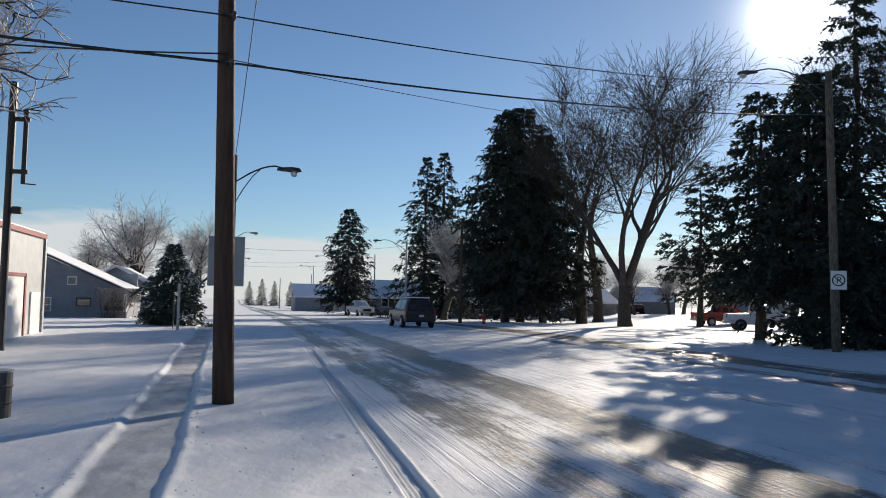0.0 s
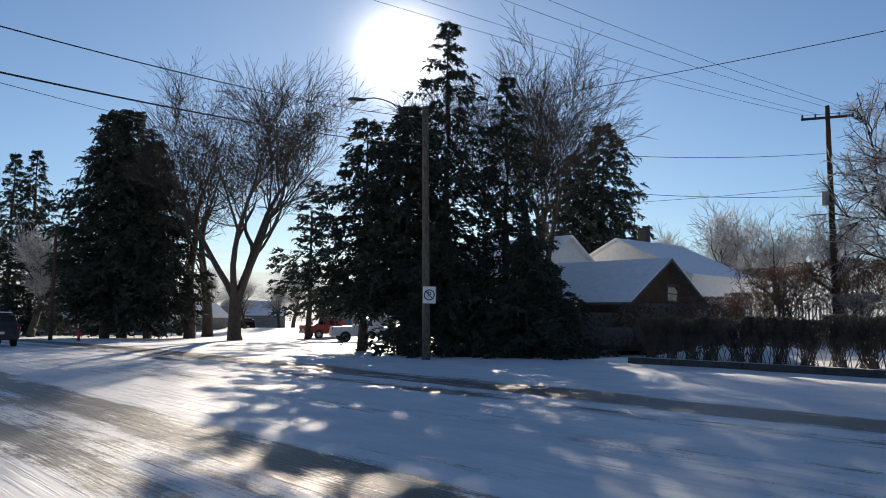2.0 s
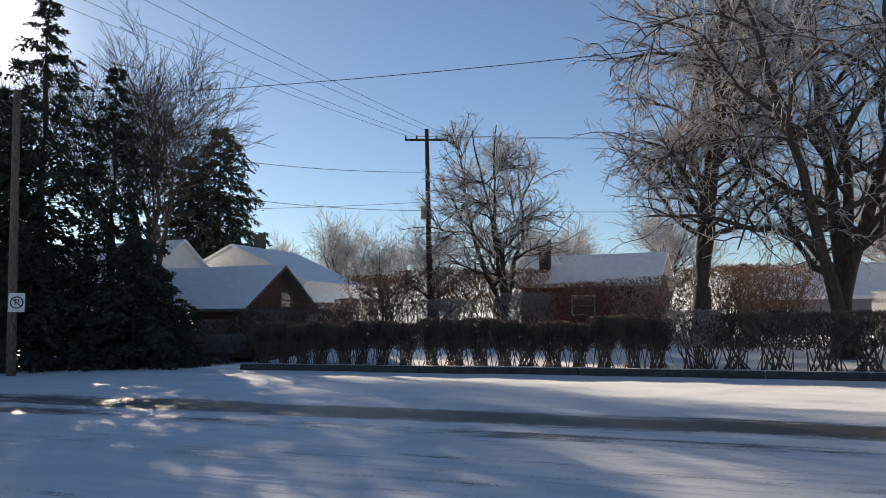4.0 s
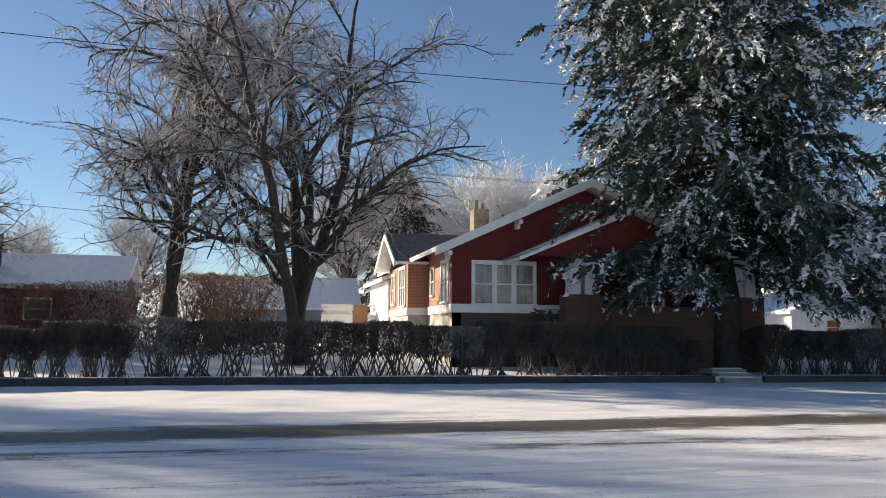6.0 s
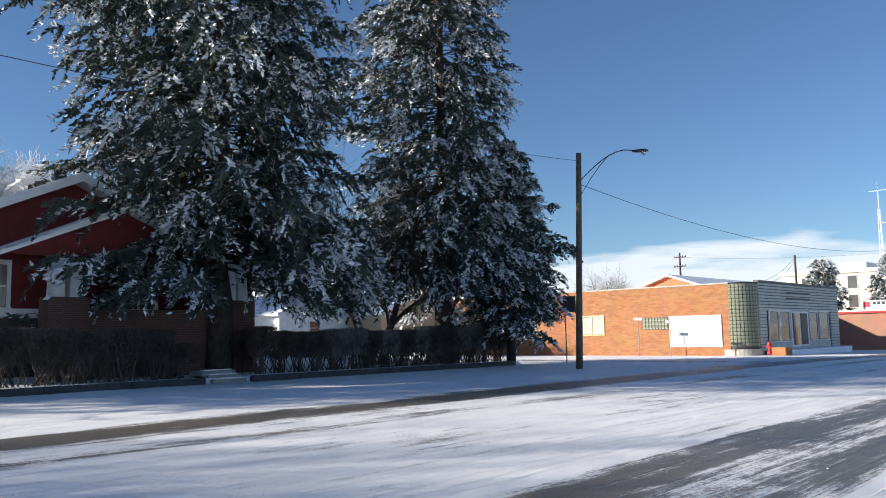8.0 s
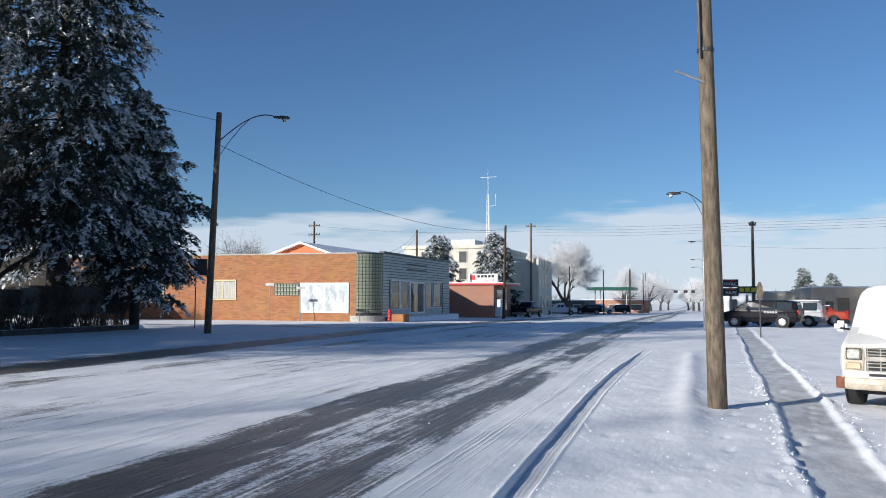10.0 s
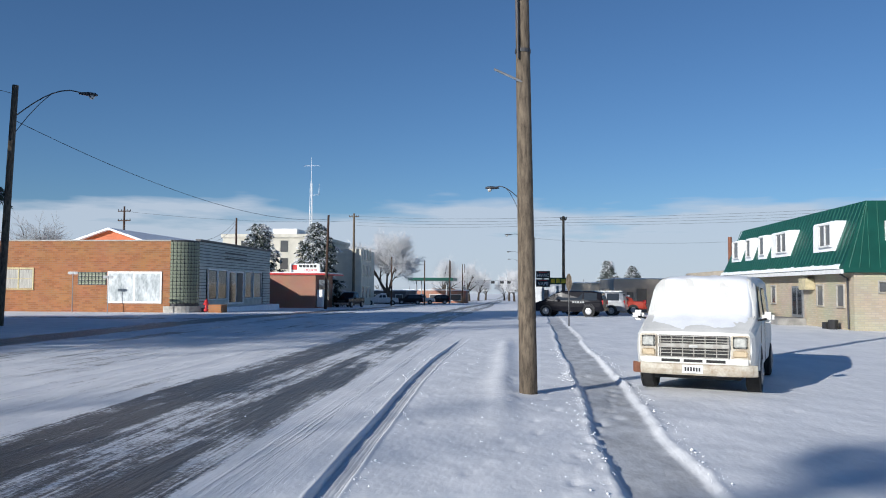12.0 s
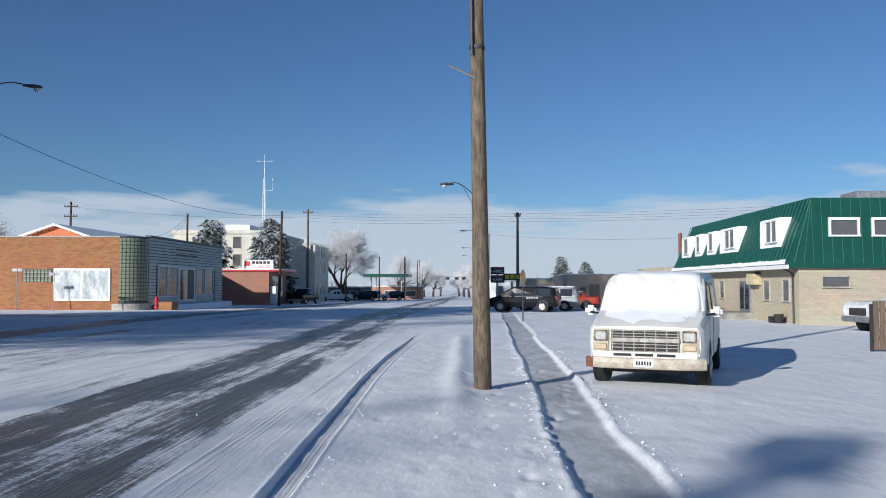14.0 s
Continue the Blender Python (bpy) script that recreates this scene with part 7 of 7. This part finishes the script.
def old_van():
    t = thing("van", "old white cargo van with its windscreen and bonnet under snow", "van", pose(-3.03, -14.0, 0, 0, 0, -20))
    st = [(0.02, 0.90, 0.50, 1.0, 1.04, 0.84), (-0.10, 0.955, 0.42, 1.03, 1.09, 0.86), (-0.55, 0.975, 0.36, 1.12, 1.22, 0.90), (-0.85, 0.98, 0.34, 1.18, 1.30, 0.91), (-1.30, 0.985, 0.34, 1.20, 1.80, 0.88), (-1.48, 0.985, 0.34, 1.20, 1.94, 0.86), (-2.2, 0.985, 0.34, 1.20, 2.0, 0.87), (-4.2, 0.985, 0.34, 1.20, 2.0, 0.87), (-4.75, 0.96, 0.38, 1.18, 1.96, 0.84), (-4.85, 0.9, 0.45, 1.15, 1.9, 0.74)]
    part("body", body_shape(st), VAN_WHITE, t, smooth=False, bevel=0.012)
    # snow blanket over bonnet, windscreen and roof
    rings = []
    for y, zt, w, th in ((-0.06, 1.05, 0.82, 0.004), (-0.14, 1.08, 0.84, 0.012), (-0.30, 1.13, 0.85, 0.022), (-0.55, 1.20, 0.86, 0.035), (-0.78, 1.27, 0.86, 0.06), (-0.86, 1.31, 0.86, 0.07), (-0.94, 1.41, 0.85, 0.045), (-1.10, 1.58, 0.84, 0.035), (-1.30, 1.79, 0.83, 0.03), (-1.44, 1.90, 0.82, 0.03), (-1.56, 1.94, 0.82, 0.025), (-2.2, 1.98, 0.82, 0.03), (-3.2, 1.98, 0.82, 0.03), (-4.6, 1.95, 0.80, 0.03), (-4.80, 1.88, 0.74, 0.02)):
        edge = 1 + 0.02 * math.sin(y * 17) + 0.015 * math.sin(y * 41)
        rings.append([(x * w * edge, y + 0.03 * math.sin(x * 9 + y * 3), zt - 0.03 + (th + 0.03) * max(0.0, 1 - abs(x) ** 6) + 0.007 * math.sin(x * 11 + y * 13)) for x in [-1 + 2 * k / 16 for k in range(17)]] + [(w * 0.98, y, zt - 0.10), (-w * 0.98, y, zt - 0.10)])
    part("snow_cover", Shape().loft(rings), SNOW, t, "thick snow over bonnet, windscreen and roof", smooth=True)
    g = part("grille", Shape().box(-0.56, 0.56, -0.02, 0.045, 0.60, 0.985), GRILLE_DARK, t, "dark grille with pale bars")
    for z in (0.972, 0.925, 0.878, 0.745, 0.69, 0.628):
        part("grille_bar", Shape().box(-0.57, 0.57, 0.03, 0.075, z - 0.007, z + 0.007), GRILLE_PALE, g, bevel=0.004)
    part("grille_band", Shape().box(-0.57, 0.57, 0.03, 0.09, 0.780, 0.850), GRILLE_PALE, g, "broad grey middle bar", bevel=0.01)
    for k in range(7):
        part("grille_rib", Shape().box(-0.55 + 0.18 * k, -0.535 + 0.18 * k, 0.02, 0.05, 0.61, 0.98), GRILLE_PALE, g)
    part("emblem", Shape().box(-0.07, 0.07, 0.09, 0.1, 0.79, 0.83), CHROME, g, bevel=0.004)
    for s in (-1, 1):
        h = part("headlight_bezel", Shape().box(s * 0.73 - 0.145, s * 0.73 + 0.145, -0.05, 0.055, 0.60, 1.0), CREAM, t, "cream headlight surround", bevel=0.02)
        part("headlight", Shape().box(s * 0.73 - 0.10, s * 0.73 + 0.10, 0.05, 0.085, 0.80, 0.965), HEADLAMP, h, "square clear headlight", bevel=0.02)
        part("headlight_rim", Shape().box(s * 0.73 - 0.115, s * 0.73 + 0.115, 0.045, 0.065, 0.785, 0.98), GRILLE_DARK, h, bevel=0.01)
        part("turn_signal", Shape().box(s * 0.73 - 0.11, s * 0.73 + 0.11, 0.05, 0.08, 0.645, 0.755), AMBER, h, "faded amber turn signal", bevel=0.015)
        m = part("door_mirror", Shape().box(s * 1.10 - 0.10, s * 1.10 + 0.10, -1.02, -0.88, 1.19, 1.37), VAN_WHITE, t, "white door mirror capped with snow", bevel=0.05)
        part("mirror_arm", Shape().tube((s * 0.93, -0.95, 1.22), (s * 1.08, -0.84, 1.25), 0.02, 0.02, 6), BLACK, m)
        part("door_window", Shape().add([(s * 0.965, -1.15, 1.26), (s * 0.965, -1.95, 1.26), (s * 0.895, -1.95, 1.80), (s * 0.895, -1.5, 1.80)], [(0, 1, 2, 3)]), GLASS, t, "dark side window")
        for y in (-1.0, -2.05):
            part("door_seam", Shape().box(s * 0.985 - 0.004, s * 0.985 + 0.004, y - 0.006, y + 0.006, 0.45, 1.2), GRILLE_DARK, t)
        part("wheel_arch", Shape().path([(s * 0.96, -0.92 + 0.42 * math.cos(a), 0.40 + 0.42 * math.sin(a)) for a in [math.pi * k / 12 for k in range(13)]], 0.035, 6), VAN_WHITE, t)
        part("wheel_well", Shape().tube((s * 0.965, -0.92, 0.40), (s * 0.99, -0.92, 0.40), 0.40, 0.40, 20), GRILLE_DARK, t)
        for y in (-0.92, -3.95):
            wheel(t, s * 0.99, y, 0.345, 0.24)
        part("side_window", Shape().add([(s * 0.965, -2.3, 1.28), (s * 0.965, -3.2, 1.28), (s * 0.90, -3.2, 1.78), (s * 0.90, -2.3, 1.78)], [(0, 1, 2, 3)]), GLASS, t)
    b = part("bumper", Shape().loft([[(x * 0.995, 0.16 - 0.16 * abs(x) ** 5 + dy, z) for dy, z in ((0, 0.53), (0.025, 0.51), (0.035, 0.44), (0.02, 0.37), (0, 0.34), (-0.06, 0.34), (-0.06, 0.52))] for x in [-1 + 0.1 * k for k in range(21)]]), CREAM, t, "stained cream front bumper", bevel=0.006)
    part("rust_patch", Shape().loft([[(x * 0.998, 0.164 - 0.16 * abs(x) ** 5 + dy, z) for dy, z in ((0, 0.525), (0.025, 0.505), (0.035, 0.44), (0.02, 0.375), (0, 0.345))] for x in (0.86, 0.92, 0.96, 1.0)]), RUST, b, "rusty bumper corner")
    pl = part("number_plate", Shape().box(-0.165, 0.165, 0.19, 0.202, 0.375, 0.515), WHITE, b, "white number plate", bevel=0.006)
    for k in range(6):
        part("bar", Shape().box(-0.125 + 0.044 * k, -0.095 + 0.044 * k, 0.203, 0.206, 0.41, 0.475), BLACK, pl)
    part("valance", Shape().box(-0.85, 0.85, -0.1, 0.05, 0.50, 0.62), VAN_WHITE, t)
    for k in range(3):
        part("valance_slot", Shape().box(-0.5 + 0.36 * k, -0.2 + 0.36 * k, 0.045, 0.056, 0.545, 0.59), GRILLE_DARK, t)
    part("axle", Shape().tube((-0.85, -0.92, 0.3), (0.85, -0.92, 0.3), 0.05, 0.05, 8), GRILLE_DARK, t), part("underbody", Shape().box(-0.7, 0.7, -4.5, -0.3, 0.24, 0.36), GRILLE_DARK, t)
    part("aerial", Shape().tube((-0.86, -0.6, 1.15), (-0.9, -0.75, 1.3), 0.004, 0.004, 4), BLACK, t)
    return t


old_van()


def car(name, label, category, x, y, heading, paint, kind="suv", snow=True, z=None):
    """kinds: suv, minivan, sedan, pickup. Front looks along heading (degrees right of +Y)."""
    t = thing(name, label, category, pose(x, y, gz(x, y) if z is None else z, 0, 0, -heading))
    hood, roof = {"suv": (1.05, 1.78), "minivan": (1.0, 1.75), "sedan": (0.92, 1.42), "pickup": (1.12, 1.82)}[kind]
    hw = 0.95
    if kind == "pickup":
        st = [(2.75, 0.85, 0.5, 0.95, 1.0, 0.8), (2.6, hw, 0.42, 1.05, hood, 0.85), (1.2, hw, 0.4, 1.12, hood + 0.06, 0.85), (0.45, hw, 0.4, 1.15, roof - 0.06, 0.72), (0.2, hw, 0.4, 1.15, roof, 0.72), (-0.75, hw, 0.4, 1.15, roof, 0.72), (-0.95, hw, 0.4, 1.15, 1.2, 0.8), (-2.6, hw, 0.45, 1.1, 1.13, 0.88), (-2.7, hw * 0.97, 0.5, 1.08, 1.1, 0.86)]
        glass, wy, rear = (0.42, -0.75), (1.75, -1.75), -2.7
    else:
        b = {"suv": -2.35, "minivan": -2.4, "sedan": -1.5}[kind]
        st = [(2.4, 0.8, 0.45, 0.8, 0.84, 0.72), (2.25, hw * 0.97, 0.35, 0.9, hood - 0.06, 0.8), (1.1, hw, 0.33, 1.0, hood + 0.06, 0.82), (0.35, hw, 0.33, 1.02, roof - 0.1, 0.7), (0.0, hw, 0.33, 1.02, roof, 0.7), (b + 0.8, hw, 0.33, 1.02, roof, 0.7), (b + 0.15, hw, 0.35, 1.02, roof - 0.12, 0.68), (b, hw * 0.97, 0.4, 1.0, 1.1 if kind != "sedan" else 1.04, 0.78), (-2.4, hw * 0.93, 0.45, 0.95, 1.0, 0.76)]
        if kind == "minivan":
            st[2:5] = [(1.75, hw, 0.33, 1.0, hood + 0.08, 0.84), (0.75, hw, 0.33, 1.02, roof - 0.08, 0.76), (0.4, hw, 0.33, 1.02, roof, 0.76)]
        if kind == "sedan":
            st.insert(-1, (-2.2, hw, 0.38, 0.98, 1.02, 0.78))
        glass, wy, rear = (0.9 if kind == "minivan" else 0.5, b + 0.35), (1.5, -1.45), -2.4
    part("body", body_shape(st), paint, t, smooth=False, bevel=0.02)
    zt, zg = roof - 0.14, 1.1 if kind != "pickup" else 1.2
    for s in (-1, 1):
        n = 2 if kind != "minivan" else 3
        for k in range(n):
            a, c = glass[0] + (glass[1] - glass[0]) * k / n - 0.05, glass[0] + (glass[1] - glass[0]) * (k + 1) / n + 0.05
            part("side_window", Shape().add([(s * 0.915, a, zg), (s * 0.915, c, zg), (s * 0.755, c, zt), (s * 0.755, a - (0.3 if k == 0 else 0), zt)], [(0, 1, 2, 3)]), GLASS, t, "dark side window")
        part("headlight", Shape().box(s * 0.68 - 0.15, s * 0.68 + 0.15, st[1][0] - 0.02, st[1][0] + 0.1, 0.72, 0.88), HEADLAMP, t, bevel=0.02)
        part("tail_light", Shape().box(s * 0.84 - 0.07, s * 0.84 + 0.07, rear - 0.03, rear + 0.08, 0.82, 1.12), TAIL, t, bevel=0.02)
        part("door_mirror", Shape().box(s * 0.98 - 0.09, s * 0.98 + 0.09, 0.55, 0.68, 1.05, 1.2), paint, t, bevel=0.03)
        part("wheel_well", Shape().tube((s * 0.93, wy[0], 0.37), (s * 0.962, wy[0], 0.37), 0.42, 0.42, 18), GRILLE_DARK, t), part("wheel_well", Shape().tube((s * 0.93, wy[1], 0.37), (s * 0.962, wy[1], 0.37), 0.42, 0.42, 18), GRILLE_DARK, t)
        for yy in wy:
            wheel(t, s * 0.985, yy, 0.36)
    part("rear_window", Shape().box(-0.6, 0.6, rear + 0.1, rear + 0.13, 1.2, roof - 0.18, Matrix.Identity(4)) if kind in ("suv", "minivan") else Shape().box(-0.55, 0.55, (-1.0 if kind == "pickup" else -1.62), (-0.9 if kind == "pickup" else -1.6), 1.2, roof - 0.12), GLASS, t)
    part("front_bumper", Shape().box(-0.9, 0.9, st[0][0] - 0.1, st[0][0] + 0.08, 0.38, 0.6), CHROME if kind == "pickup" else paint, t, bevel=0.04), part("rear_bumper", Shape().box(-0.9, 0.9, rear - 0.1, rear + 0.05, 0.42, 0.62), CHROME if kind == "pickup" else paint, t, bevel=0.04)
    part("grille", Shape().box(-0.48, 0.48, st[0][0] - 0.03, st[0][0] + 0.03, 0.62, 0.9), GRILLE_DARK, t, bevel=0.02)
    p = part("number_plate", Shape().box(-0.15, 0.15, rear - 0.11, rear - 0.1, 0.66, 0.8), WHITE, t)
    if snow:
        yb = glass[1] - 0.1
        part("roof_snow", Shape().box(-0.62, 0.62, yb, 0.05, roof - 0.01, roof + 0.05), SNOW, t, "snow on the roof", bevel=0.03)
    return t


PAINT_GREY = mat("dark_grey_car_paint", (0.035, 0.035, 0.04), 0.3, 0.1, bump=0.0, spec=0.4)
PAINT_DARK = mat("dark_car_paint", (0.010, 0.010, 0.014), 0.25, 0.0, bump=0.0, spec=0.12)
PAINT_WHITE = mat("white_car_paint", (0.66, 0.67, 0.68), 0.35, bump=0.0)
PAINT_SILVER = mat("silver_car_paint", (0.35, 0.36, 0.37), 0.3, 0.5, bump=0.0)
PAINT_RED = mat("red_truck_paint", (0.35, 0.04, 0.02), 0.45, bump=0.0)
car("suv", "dark grey four-wheel drive car on the snowy road, seen from behind", "car", 10.5, 49.6, -2, PAINT_GREY, "suv")
mv = car("minivan", "dark minivan with printed sides parked across the lot", "minivan", -4.15, -57.3, 107, PAINT_DARK, "minivan", snow=False)
for k in range(5):
    part("lettering_bar", Shape().box(-0.965, -0.955, -1.15 + 0.17 * k, -1.03 + 0.17 * k, 0.92, 1.04), PAINT_SILVER, mv, "pale printed lettering")
for k in range(4):
    part("stripe", Shape().prism([(-1.9 + 0.16 * k, 0.55), (-1.82 + 0.16 * k, 0.55), (-1.6 + 0.16 * k, 0.86), (-1.68 + 0.16 * k, 0.86)], -0.966, -0.956, "x"), PAINT_GREY, mv)
car("cargo_van", "white van parked behind the dark minivan", "van", -6.1, -61.4, 104, PAINT_SILVER, "minivan")
car("pickup_truck", "white pickup parked by the office wall", "pickup", -17.2, -31.2, 80, PAINT_WHITE, "pickup", snow=False)
car("pickup_truck", "dark pickup parked by the liquor shop", "pickup", 19.3, -97.5, 10, PAINT_DARK, "pickup")
car("pickup_truck", "white pickup parked down the street", "pickup", 20.3, -128, 80, PAINT_WHITE, "pickup")
for x, y, h, p, k in ((17.5, -160, 80, PAINT_WHITE, "pickup"), (14.8, -166, 80, PAINT_DARK, "suv"), (18.5, -150, 80, PAINT_DARK, "suv")):
    car("parked_car", "car parked far down the street", "car", x, y, h, p, k)
car("sedan", "dark sedan parked behind the bare trees", "car", 35.4, 84.9, 262, PAINT_GREY, "sedan")
car("suv", "dark four-wheel drive car parked under the spruces", "car", 28.8, 83.5, 265, PAINT_DARK, "suv")
car("jeep", "small dark jeep parked in a yard", "car", 50.5, 97.6, 20, PAINT_DARK, "suv", z=-0.3)
car("pickup_truck", "white pickup parked among the dark spruces", "pickup", 36.6, 51.2, 115, PAINT_WHITE, "pickup", snow=False, z=-0.05)
car("pickup_truck", "old red truck parked behind the pine", "pickup", 40.2, 61.5, 95, PAINT_RED, "pickup", z=-0.1)
car("pickup_truck", "white pickup with snow parked along the road", "pickup", 14.6, 99.2, 170, PAINT_WHITE, "pickup")
car("sedan", "red car parked behind the vans", "car", -8.2, -66, 95, PAINT_RED, "sedan")

# wooden gate panel beside the lot
fn = thing("board_fence", "dark weathered board fence panel with iron trim", "fence", pose(-10.75, -22.0, 0, 0, 0, -12))
FENCE = mat("weathered_fence_boards", (0.14, 0.10, 0.07), 0.9, var=0.5, scale=5, stretch=(5, 5, 0.4), bump=0.5)
for k in range(16):
    part("board", Shape().box(-0.16 * k - 0.15, -0.16 * k - 0.005, -0.015, 0.015, 0.0 + 0.04, 1.32 + 0.03 * math.sin(k * 2.7)), FENCE, fn, bevel=0.004)
part("post", Shape().box(0.0, 0.07, -0.05, 0.05, -0.2, 1.25), BLACK, fn, bevel=0.006)
for z in (0.3, 1.05):
    part("rail", Shape().box(-2.6, 0.0, -0.06, -0.016, z, z + 0.09), BLACK, fn)
part("scroll", Shape().path([(-0.55 + 0.22 * math.cos(a) * (1 - a / 9), 0.03, 0.8 + 0.22 * math.sin(a) * (1 - a / 9)) for a in [0.35 * k for k in range(20)]], 0.02, 5), BLACK, fn)

# ---- distance ----
backdrop = thing("far_woods", "band of far bare woods along the horizon", "woods", kind="stuff")
rng = np.random.default_rng(77)
segs = []
for k in range(300):
    a = rng.uniform(0, 6.2832)
    r = rng.uniform(240, 420)
    x, y = r * math.sin(a), r * math.cos(a)
    if abs(x - 10) < 26:
        continue
    h = rng.uniform(3.5, 8)
    z = gz(x, y)
    for j in range(26):
        q = rng.normal(0, 1, 3) * np.array([h * 0.22, h * 0.22, h * 0.16])
        p = np.array([x, y, z + h * 0.55])
        s = np.array([x, y, z + h * 0.2]) if j < 5 else p + q * 0.4
        segs.append((*s, *(p + q + np.array([0, 0, h * 0.12])), 0.06, 0.03))
    segs.append((x, y, z - 0.3, x, y, z + h * 0.5, 0.25, 0.15))
V, F = tube_mesh(segs, 3)
ob = new("far_trees", raw_mesh("far_trees", V, F, TWIG))
ob.parent = backdrop
tagged(ob, kind="stuff")

# low sun's glare painted as a glowing disc, thin cloud bank near the horizon
def glow_material(radius):
    m = bpy.data.materials.new("sun_glow")
    m.use_nodes = True
    n, l = m.node_tree.nodes, m.node_tree.links
    n.clear()
    co, ln, mr, pw, mu = n.new("ShaderNodeTexCoord"), n.new("ShaderNodeVectorMath"), n.new("ShaderNodeMapRange"), n.new("ShaderNodeMath"), n.new("ShaderNodeMath")
    ln.operation, pw.operation, mu.operation = "LENGTH", "POWER", "MULTIPLY"
    pw.inputs[1].default_value, mu.inputs[1].default_value = 10.0, 6.0
    mr.inputs["From Max"].default_value, mr.inputs["To Min"].default_value, mr.inputs["To Max"].default_value = radius, 1.0, 0.0
    l.new(co.outputs["Object"], ln.inputs[0]), l.new(ln.outputs["Value"], mr.inputs["Value"]), l.new(mr.outputs["Result"], pw.inputs[0]), l.new(pw.outputs[0], mu.inputs[0])
    em, tr, ad, out = n.new("ShaderNodeEmission"), n.new("ShaderNodeBsdfTransparent"), n.new("ShaderNodeAddShader"), n.new("ShaderNodeOutputMaterial")
    em.inputs["Color"].default_value = (1.0, 0.96, 0.92, 1)
    l.new(mu.outputs[0], em.inputs["Strength"]), l.new(em.outputs[0], ad.inputs[0]), l.new(tr.outputs[0], ad.inputs[1]), l.new(ad.outputs[0], out.inputs[0])
    return m


sun_disc = new("sun_backdrop", mesh_of("sun_backdrop", Shape().add([(620 * math.cos(0.098175 * k), 620 * math.sin(0.098175 * k), 0) for k in range(64)], [tuple(range(64))]), glow_material(620)))
sun_disc.matrix_basis = look(sun_way * 2600, (0, 0, 0))
sun_disc.visible_shadow = False
tagged(sun_disc, "glare of the low winter sun in a clear sky", "sun", kind="structure")


def cloud_material():
    m = bpy.data.materials.new("thin_cloud")
    m.use_nodes = True
    n, l = m.node_tree.nodes, m.node_tree.links
    n.clear()
    co, mp, nz, sep = n.new("ShaderNodeTexCoord"), n.new("ShaderNodeMapping"), n.new("ShaderNodeTexNoise"), n.new("ShaderNodeSeparateXYZ")
    mp.inputs["Scale"].default_value = (0.0022, 0.0022, 0.014)
    nz.inputs["Scale"].default_value, nz.inputs["Detail"].default_value = 1.0, 7
    l.new(co.outputs["Object"], mp.inputs["Vector"]), l.new(mp.outputs["Vector"], nz.inputs["Vector"]), l.new(co.outputs["Object"], sep.inputs[0])
    fall, sb, mr = n.new("ShaderNodeMapRange"), n.new("ShaderNodeMath"), n.new("ShaderNodeMapRange")
    fall.inputs["From Min"].default_value, fall.inputs["From Max"].default_value = 40.0, 290.0
    fall.inputs["To Min"].default_value, fall.inputs["To Max"].default_value = 0.42, -0.42
    l.new(sep.outputs["Z"], fall.inputs["Value"])
    sb.operation = "ADD"
    south, sd = n.new("ShaderNodeMapRange"), n.new("ShaderNodeMath")
    south.inputs["From Min"].default_value, south.inputs["From Max"].default_value = -1200.0, -2000.0
    south.inputs["To Min"].default_value, south.inputs["To Max"].default_value = 0.0, 0.20
    l.new(sep.outputs["Y"], south.inputs["Value"])
    sd.operation = "ADD"
    l.new(fall.outputs["Result"], sd.inputs[0]), l.new(south.outputs["Result"], sd.inputs[1])
    l.new(nz.outputs["Fac"], sb.inputs[0]), l.new(sd.outputs[0], sb.inputs[1])
    mr.inputs["From Min"].default_value, mr.inputs["From Max"].default_value, mr.inputs["To Max"].default_value = 0.39, 0.57, 0.85
    l.new(sb.outputs[0], mr.inputs["Value"])
    tr, em, mx, out = n.new("ShaderNodeBsdfTransparent"), n.new("ShaderNodeEmission"), n.new("ShaderNodeMixShader"), n.new("ShaderNodeOutputMaterial")
    em.inputs["Color"].default_value, em.inputs["Strength"].default_value = (0.70, 0.75, 0.82, 1), 0.95
    l.new(mr.outputs["Result"], mx.inputs[0]), l.new(tr.outputs[0], mx.inputs[1]), l.new(em.outputs[0], mx.inputs[2]), l.new(mx.outputs[0], out.inputs[0])
    return m


bank = Shape()
ring_pts = [(2450 * math.sin(radians(a)), 2450 * math.cos(radians(a))) for a in range(0, 361, 3)]
for k in range(len(ring_pts) - 1):
    (ax, ay), (bx, by) = ring_pts[k], ring_pts[k + 1]
    bank.add([(ax, ay, -60), (bx, by, -60), (bx, by, 330), (ax, ay, 330)], [(0, 1, 2, 3)])
cb = tagged(new("cloud_backdrop", mesh_of("cloud_backdrop", bank, cloud_material())), "bank of thin pale cloud low over the horizon", "sky", kind="structure")
cb.visible_shadow = False
